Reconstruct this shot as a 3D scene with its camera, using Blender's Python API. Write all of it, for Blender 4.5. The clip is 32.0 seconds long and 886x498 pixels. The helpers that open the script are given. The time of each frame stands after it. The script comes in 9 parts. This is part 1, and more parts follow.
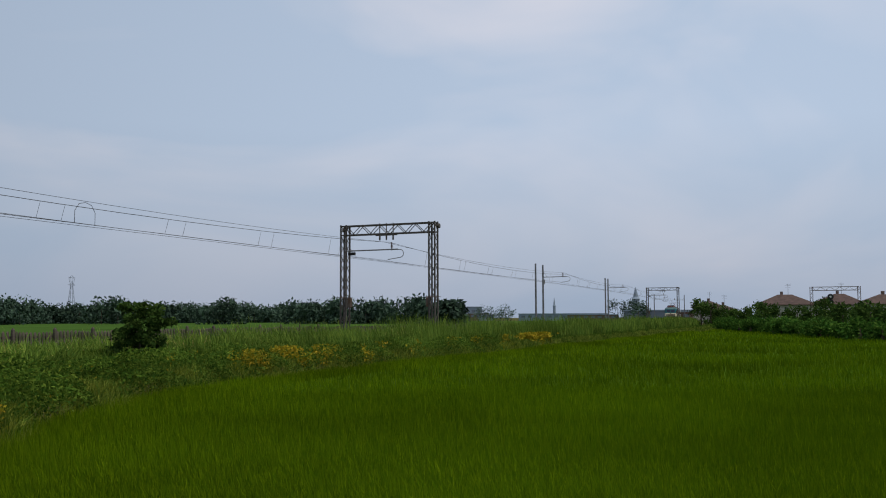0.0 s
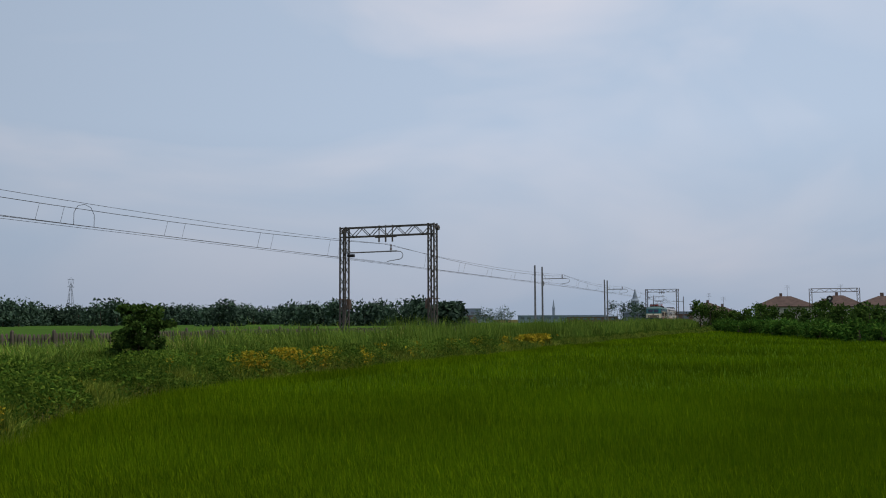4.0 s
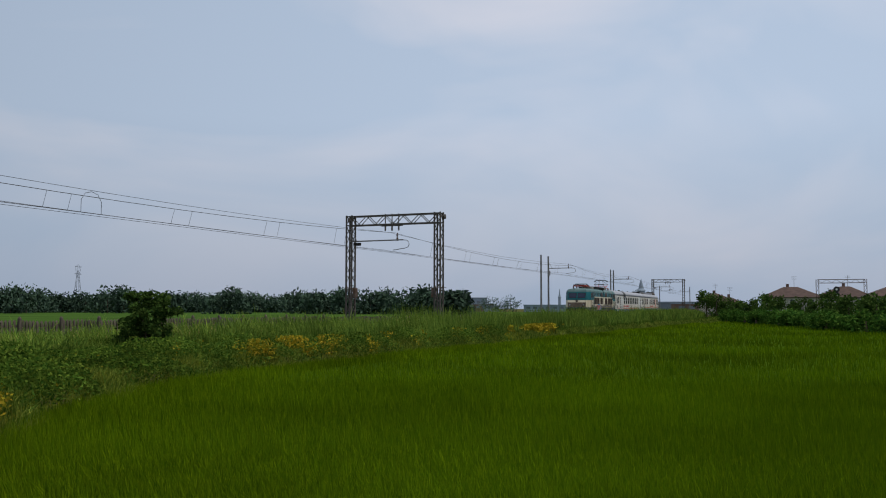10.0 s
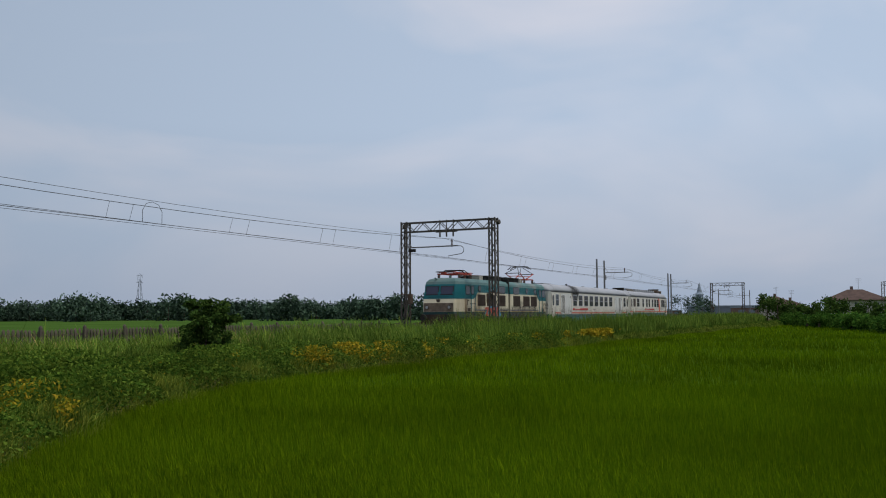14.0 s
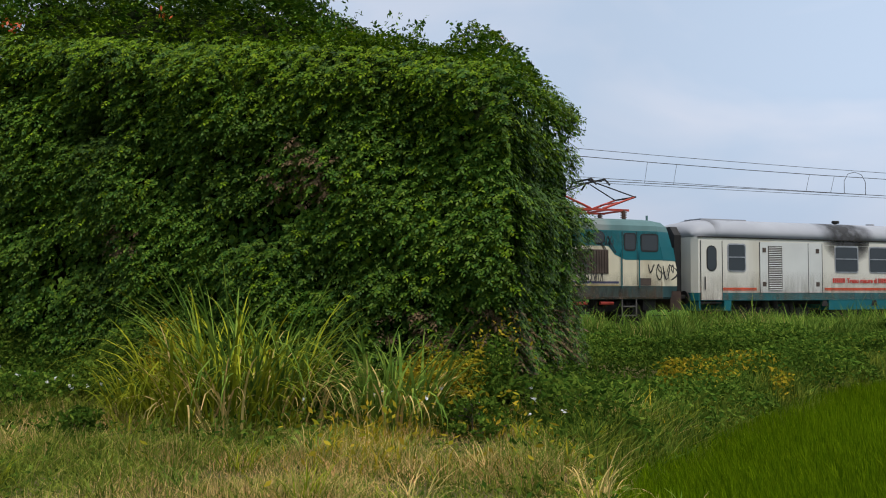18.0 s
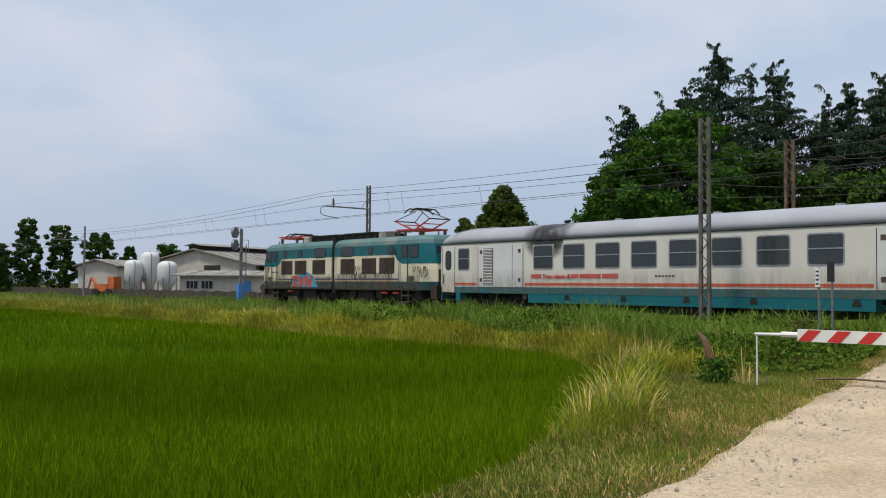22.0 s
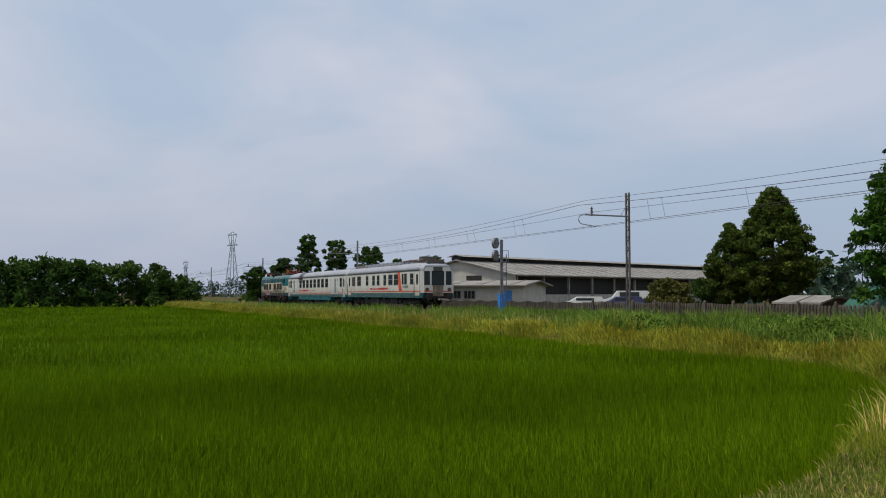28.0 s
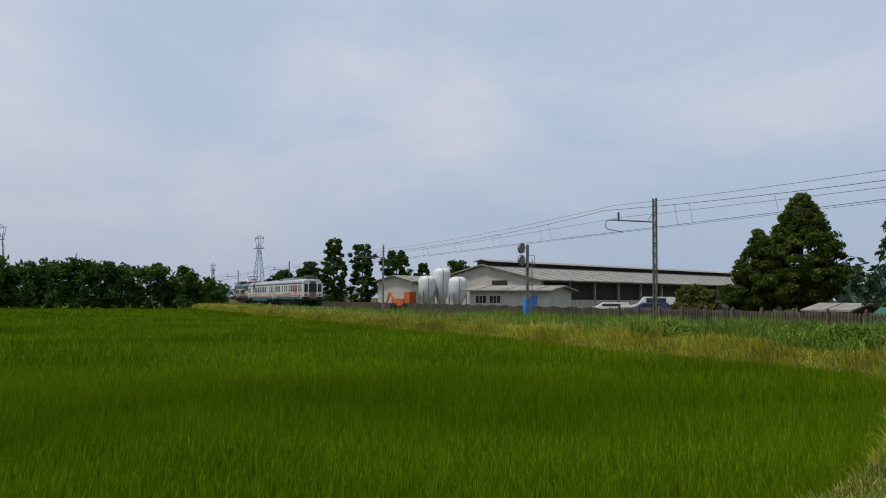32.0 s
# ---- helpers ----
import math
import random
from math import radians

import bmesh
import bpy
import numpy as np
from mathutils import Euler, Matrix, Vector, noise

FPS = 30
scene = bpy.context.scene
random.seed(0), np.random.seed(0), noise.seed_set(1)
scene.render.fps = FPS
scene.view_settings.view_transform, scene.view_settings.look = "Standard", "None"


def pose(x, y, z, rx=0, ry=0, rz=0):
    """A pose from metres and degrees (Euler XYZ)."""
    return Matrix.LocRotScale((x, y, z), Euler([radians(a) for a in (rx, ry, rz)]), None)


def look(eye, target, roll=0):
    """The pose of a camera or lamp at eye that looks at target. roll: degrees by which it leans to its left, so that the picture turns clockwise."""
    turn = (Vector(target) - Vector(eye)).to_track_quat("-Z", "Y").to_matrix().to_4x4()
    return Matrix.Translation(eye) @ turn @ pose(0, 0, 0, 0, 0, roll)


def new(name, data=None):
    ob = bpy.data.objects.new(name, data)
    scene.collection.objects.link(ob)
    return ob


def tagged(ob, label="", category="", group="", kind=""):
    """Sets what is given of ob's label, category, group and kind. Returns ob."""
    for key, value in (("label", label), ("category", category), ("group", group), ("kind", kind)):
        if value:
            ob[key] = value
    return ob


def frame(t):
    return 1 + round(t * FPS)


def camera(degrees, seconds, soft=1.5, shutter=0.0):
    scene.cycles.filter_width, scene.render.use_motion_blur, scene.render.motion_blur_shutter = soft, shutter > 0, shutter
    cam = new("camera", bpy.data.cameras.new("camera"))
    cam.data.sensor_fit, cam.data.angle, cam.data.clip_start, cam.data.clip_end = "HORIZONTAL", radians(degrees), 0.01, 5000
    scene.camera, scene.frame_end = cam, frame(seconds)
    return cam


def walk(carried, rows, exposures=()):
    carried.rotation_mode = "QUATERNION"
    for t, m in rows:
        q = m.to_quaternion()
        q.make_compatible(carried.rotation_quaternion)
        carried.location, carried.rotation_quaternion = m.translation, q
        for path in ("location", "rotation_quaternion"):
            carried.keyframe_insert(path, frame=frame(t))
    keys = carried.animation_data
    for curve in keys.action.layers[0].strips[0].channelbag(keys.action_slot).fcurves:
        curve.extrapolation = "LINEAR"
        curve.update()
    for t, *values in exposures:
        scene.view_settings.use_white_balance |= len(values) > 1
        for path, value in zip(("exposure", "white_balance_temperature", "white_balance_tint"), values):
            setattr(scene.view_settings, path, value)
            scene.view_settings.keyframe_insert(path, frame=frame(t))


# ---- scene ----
# ---------------------------------------------------------------- camera
# World: x runs along the track (the train drives towards -x), y away from the rice fields, z up.
EYE = Vector((0.0, -27.6, 1.6))
REACH = 0.31          # the camera is held this far in front of the turning body
cam = camera(51.1, 32.0, soft=1.05)
VIEWS = [  # seconds, heading from the track, tilt and lean in degrees
    (0, -22.72, 4.25, 0.22), (0.5, -22.64, 4.34, 0.21), (1, -22.62, 4.40, 0.22), (1.5, -22.64, 4.44, 0.21),
    (2, -22.65, 4.49, 0.21), (2.5, -22.65, 4.49, 0.21), (3, -22.66, 4.47, 0.24), (3.5, -22.66, 4.41, 0.26),
    (5.5, -22.72, 4.19, 0.15), (6, -22.78, 4.14, 0.05), (6.5, -22.82, 4.09, 0.02), (7, -22.87, 4.00, -0.04),
    (7.5, -22.92, 3.94, -0.08), (8, -22.96, 3.84, -0.06), (8.5, -22.97, 3.78, -0.07), (9, -23.01, 3.73, -0.06),
    (9.5, -23.03, 3.71, -0.02), (10, -23.06, 3.68, -0.06), (10.5, -23.11, 3.70, 0.02), (11, -23.14, 3.69, 0.03),
    (11.5, -23.18, 3.70, 0.15), (12, -23.21, 3.70, 0.18), (12.5, -23.28, 3.75, 0.32), (13, -23.86, 3.80, 0.38),
    (13.5, -25.10, 3.92, 0.37), (14, -26.43, 4.04, 0.34), (14.5, -27.85, 4.14, 0.36), (16.5, -35.60, 4.02, 0.02),
    (17, -44.73, 3.63, 0.09), (17.5, -56.68, 3.06, 0.15), (18, -67.65, 2.60, -0.03), (18.5, -78.20, 2.25, -0.36),
    (19, -89.51, 2.17, -0.45), (19.5, -100.87, 2.08, -0.70), (20, -111.98, 2.06, -0.51), (20.5, -122.17, 2.11, -0.15),
    (21, -130.54, 2.10, -0.40), (21.5, -137.07, 2.15, -0.57), (22, -142.05, 2.25, -0.40), (22.5, -145.56, 2.37, -0.03),
    (23, -147.55, 2.43, -0.13), (23.5, -148.68, 2.49, -0.06), (24, -149.82, 2.56, -0.01), (24.5, -150.96, 2.62, 0.01),
    (26.5, -155.41, 2.70, 0.08), (27, -156.53, 2.73, 0.14), (27.5, -157.44, 2.76, 0.14), (28, -157.89, 2.76, 0.06),
    (28.5, -158.03, 2.80, -0.04), (29, -158.18, 2.81, -0.05), (29.5, -158.35, 2.82, -0.15), (30, -158.56, 2.82, -0.19),
    (30.5, -158.80, 2.83, -0.22), (31, -159.00, 2.84, -0.24), (31.5, -159.20, 2.91, -0.22), (32, -159.48, 3.03, -0.40),
]


def view(heading, tilt, lean):
    rz = -90.0 - heading
    ahead = Vector((-math.sin(radians(rz)), math.cos(radians(rz)), 0.0))
    return Matrix.Translation(EYE + REACH * ahead) @ pose(0, 0, 0, 90 + tilt, 0, rz) @ pose(0, 0, 0, 0, 0, -lean)


walk(cam, [(t, view(a, b, c)) for t, a, b, c in VIEWS],
     exposures=[(0, -0.39), (13, -0.40), (16.5, -0.32), (17, -0.18), (17.6, 0.0), (18.3, 0.11), (19.4, 0.10), (20.1, 0.17), (20.8, 0.02), (22, 0.04), (23, 0.0), (24, -0.13), (27, -0.14), (32, -0.10)])

# ---------------------------------------------------------------- daylight
SUN_TO = Vector((0.02, -0.44, 1.0)).normalized()     # high hazy sun
world = bpy.data.worlds.new("overcast_sky")
scene.world = world
world.use_nodes = True
wn, wl = world.node_tree.nodes, world.node_tree.links
wn.clear()
w_out, w_bg = wn.new("ShaderNodeOutputWorld"), wn.new("ShaderNodeBackground")
w_sky = wn.new("ShaderNodeTexSky")
w_sky.sky_type, w_sky.sun_disc = "NISHITA", False
w_sky.sun_elevation = math.asin(SUN_TO.z)
w_sky.sun_rotation = math.atan2(SUN_TO.x, SUN_TO.y)
w_sky.dust_density, w_sky.air_density = 3.0, 1.4
w_geo = wn.new("ShaderNodeTexCoord")
w_map = wn.new("ShaderNodeMapping")
w_map.inputs["Scale"].default_value = (1.0, 1.0, 2.6)
w_noise = wn.new("ShaderNodeTexNoise")
w_noise.inputs["Scale"].default_value, w_noise.inputs["Detail"].default_value = 2.6, 4.0
w_noise.inputs["Roughness"].default_value, w_noise.inputs["Distortion"].default_value = 0.48, 0.6
w_ramp = wn.new("ShaderNodeValToRGB")             # thin blue gaps to white veils
w_ramp.color_ramp.elements[0].position, w_ramp.color_ramp.elements[1].position = 0.38, 0.66
w_ramp.color_ramp.elements[0].color, w_ramp.color_ramp.elements[1].color = (0.55, 0.67, 0.855, 1), (0.78, 0.805, 0.92, 1)
w_ten = wn.new("ShaderNodeVectorMath")
w_ten.operation = "SCALE"
w_ten.inputs["Scale"].default_value = 10.0
w_sep = wn.new("ShaderNodeSeparateXYZ")
w_low = wn.new("ShaderNodeMapRange")              # grey-blue haze towards the horizon
w_low.inputs["From Min"].default_value, w_low.inputs["From Max"].default_value = -0.02, 0.2
w_low.inputs["To Min"].default_value, w_low.inputs["To Max"].default_value = 0.75, 0.0
w_haze = wn.new("ShaderNodeMix")
w_haze.data_type = "RGBA"
w_haze.inputs["B"].default_value = (3.75, 4.65, 6.25, 1)
w_cloud = wn.new("ShaderNodeMix")
w_cloud.data_type = "RGBA"
w_cloud.inputs["Factor"].default_value = 0.9
wl.new(w_geo.outputs["Generated"], w_map.inputs["Vector"])
wl.new(w_geo.outputs["Generated"], w_sep.inputs["Vector"])
wl.new(w_sep.outputs["Z"], w_low.inputs["Value"])
wl.new(w_map.outputs["Vector"], w_noise.inputs["Vector"])
wl.new(w_noise.outputs["Fac"], w_ramp.inputs["Fac"])
wl.new(w_ramp.outputs["Color"], w_ten.inputs[0])
wl.new(w_ten.outputs["Vector"], w_haze.inputs["A"])
wl.new(w_low.outputs["Result"], w_haze.inputs["Factor"])
w_side = wn.new("ShaderNodeMapRange")             # the veil is whiter up the line
w_side.inputs["From Min"].default_value, w_side.inputs["From Max"].default_value = 0.52, 1.0
w_side.inputs["To Min"].default_value, w_side.inputs["To Max"].default_value = 8.9, 11.8
wl.new(w_sep.outputs["X"], w_side.inputs["Value"])
wl.new(w_side.outputs["Result"], w_ten.inputs["Scale"])
wl.new(w_sky.outputs["Color"], w_cloud.inputs["A"])
wl.new(w_haze.outputs["Result"], w_cloud.inputs["B"])
wl.new(w_cloud.outputs["Result"], w_bg.inputs["Color"])
wl.new(w_bg.outputs["Background"], w_out.inputs["Surface"])
w_bg.inputs["Strength"].default_value = 0.1
sun = new("sun", bpy.data.lights.new("sun", "SUN"))
sun.data.energy, sun.data.angle, sun.data.color = 2.9, radians(7), (1.0, 0.95, 0.86)
sun.matrix_world = look(SUN_TO * 100, (0, 0, 0))

# ---------------------------------------------------------------- materials


def mat(name, base, rough=0.7, metal=0.0, dark=0.75, light=1.2, scale=6.0, bump=0.15, per=0.0, island=0.0, grain=40.0,
        stain=None, stain_at=0.6, stretch=(1, 1, 1), spec=0.4, thin=0.0):
    """A painted, grown or worn surface: two scales of variation, fine relief, and variation from piece to piece."""
    m = bpy.data.materials.new(name)
    m.use_nodes = True
    n, l = m.node_tree.nodes, m.node_tree.links
    b = n["Principled BSDF"]
    b.inputs["Roughness"].default_value, b.inputs["Metallic"].default_value = rough, metal
    b.inputs["Specular IOR Level"].default_value = spec
    tc, mp = n.new("ShaderNodeTexCoord"), n.new("ShaderNodeMapping")
    mp.inputs["Scale"].default_value = stretch
    l.new(tc.outputs["Object"], mp.inputs["Vector"])
    big, fine = n.new("ShaderNodeTexNoise"), n.new("ShaderNodeTexNoise")
    big.inputs["Scale"].default_value, big.inputs["Detail"].default_value = scale, 6.0
    fine.inputs["Scale"].default_value, fine.inputs["Detail"].default_value = grain, 3.0
    l.new(mp.outputs["Vector"], big.inputs["Vector"])
    l.new(mp.outputs["Vector"], fine.inputs["Vector"])
    ramp = n.new("ShaderNodeValToRGB")
    ramp.color_ramp.elements[0].position, ramp.color_ramp.elements[1].position = 0.3, 0.72
    ramp.color_ramp.elements[0].color = (*[min(1, c * dark) for c in base], 1)
    ramp.color_ramp.elements[1].color = (*[min(1, c * light) for c in base], 1)
    l.new(big.outputs["Fac"], ramp.inputs["Fac"])
    colour = ramp.outputs["Color"]
    if stain:
        sr = n.new("ShaderNodeValToRGB")
        sr.color_ramp.elements[0].position, sr.color_ramp.elements[1].position = stain_at, min(1.0, stain_at + 0.18)
        sn = n.new("ShaderNodeTexNoise")
        sn.inputs["Scale"].default_value, sn.inputs["Detail"].default_value = scale * 0.45, 8.0
        l.new(mp.outputs["Vector"], sn.inputs["Vector"])
        l.new(sn.outputs["Fac"], sr.inputs["Fac"])
        mx = n.new("ShaderNodeMix")
        mx.data_type = "RGBA"
        l.new(sr.outputs["Color"], mx.inputs["Factor"])
        l.new(colour, mx.inputs["A"])
        mx.inputs["B"].default_value = (*stain, 1)
        colour = mx.outputs["Result"]
    if per or island:
        hsv = n.new("ShaderNodeHueSaturation")
        src = n.new("ShaderNodeObjectInfo").outputs["Random"] if per else n.new("ShaderNodeNewGeometry").outputs["Random Per Island"]
        rng = n.new("ShaderNodeMapRange")
        a = per or island
        rng.inputs["To Min"].default_value, rng.inputs["To Max"].default_value = 1 - a, 1 + a
        l.new(src, rng.inputs["Value"])
        l.new(rng.outputs["Result"], hsv.inputs["Value"])
        hue = n.new("ShaderNodeMapRange")
        hue.inputs["To Min"].default_value, hue.inputs["To Max"].default_value = 0.5 + 0.06 * a, 0.5 - 0.06 * a
        l.new(src, hue.inputs["Value"])
        l.new(hue.outputs["Result"], hsv.inputs["Hue"])
        l.new(colour, hsv.inputs["Color"])
        colour = hsv.outputs["Color"]
    l.new(colour, b.inputs["Base Color"])
    if bump:
        bp = n.new("ShaderNodeBump")
        bp.inputs["Strength"].default_value, bp.inputs["Distance"].default_value = bump, 0.02
        l.new(fine.outputs["Fac"], bp.inputs["Height"])
        l.new(bp.outputs["Normal"], b.inputs["Normal"])
    if thin:
        tr, add = n.new("ShaderNodeBsdfTranslucent"), n.new("ShaderNodeMixShader")
        add.inputs["Fac"].default_value = thin
        l.new(colour, tr.inputs["Color"])
        l.new(b.outputs["BSDF"], add.inputs[1])
        l.new(tr.outputs["BSDF"], add.inputs[2])
        l.new(add.outputs["Shader"], n["Material Output"].inputs["Surface"])
    return m


def glass(name, tint, rough=0.06):
    m = bpy.data.materials.new(name)
    m.use_nodes = True
    b = m.node_tree.nodes["Principled BSDF"]
    b.inputs["Base Color"].default_value, b.inputs["Roughness"].default_value = (*tint, 1), rough
    b.inputs["Specular IOR Level"].default_value = 0.4
    return m


def glow(name, colour, strength):
    m = bpy.data.materials.new(name)
    m.use_nodes = True
    b = m.node_tree.nodes["Principled BSDF"]
    b.inputs["Base Color"].default_value = (*colour, 1)
    b.inputs["Emission Color"].default_value, b.inputs["Emission Strength"].default_value = (*colour, 1), strength
    return m


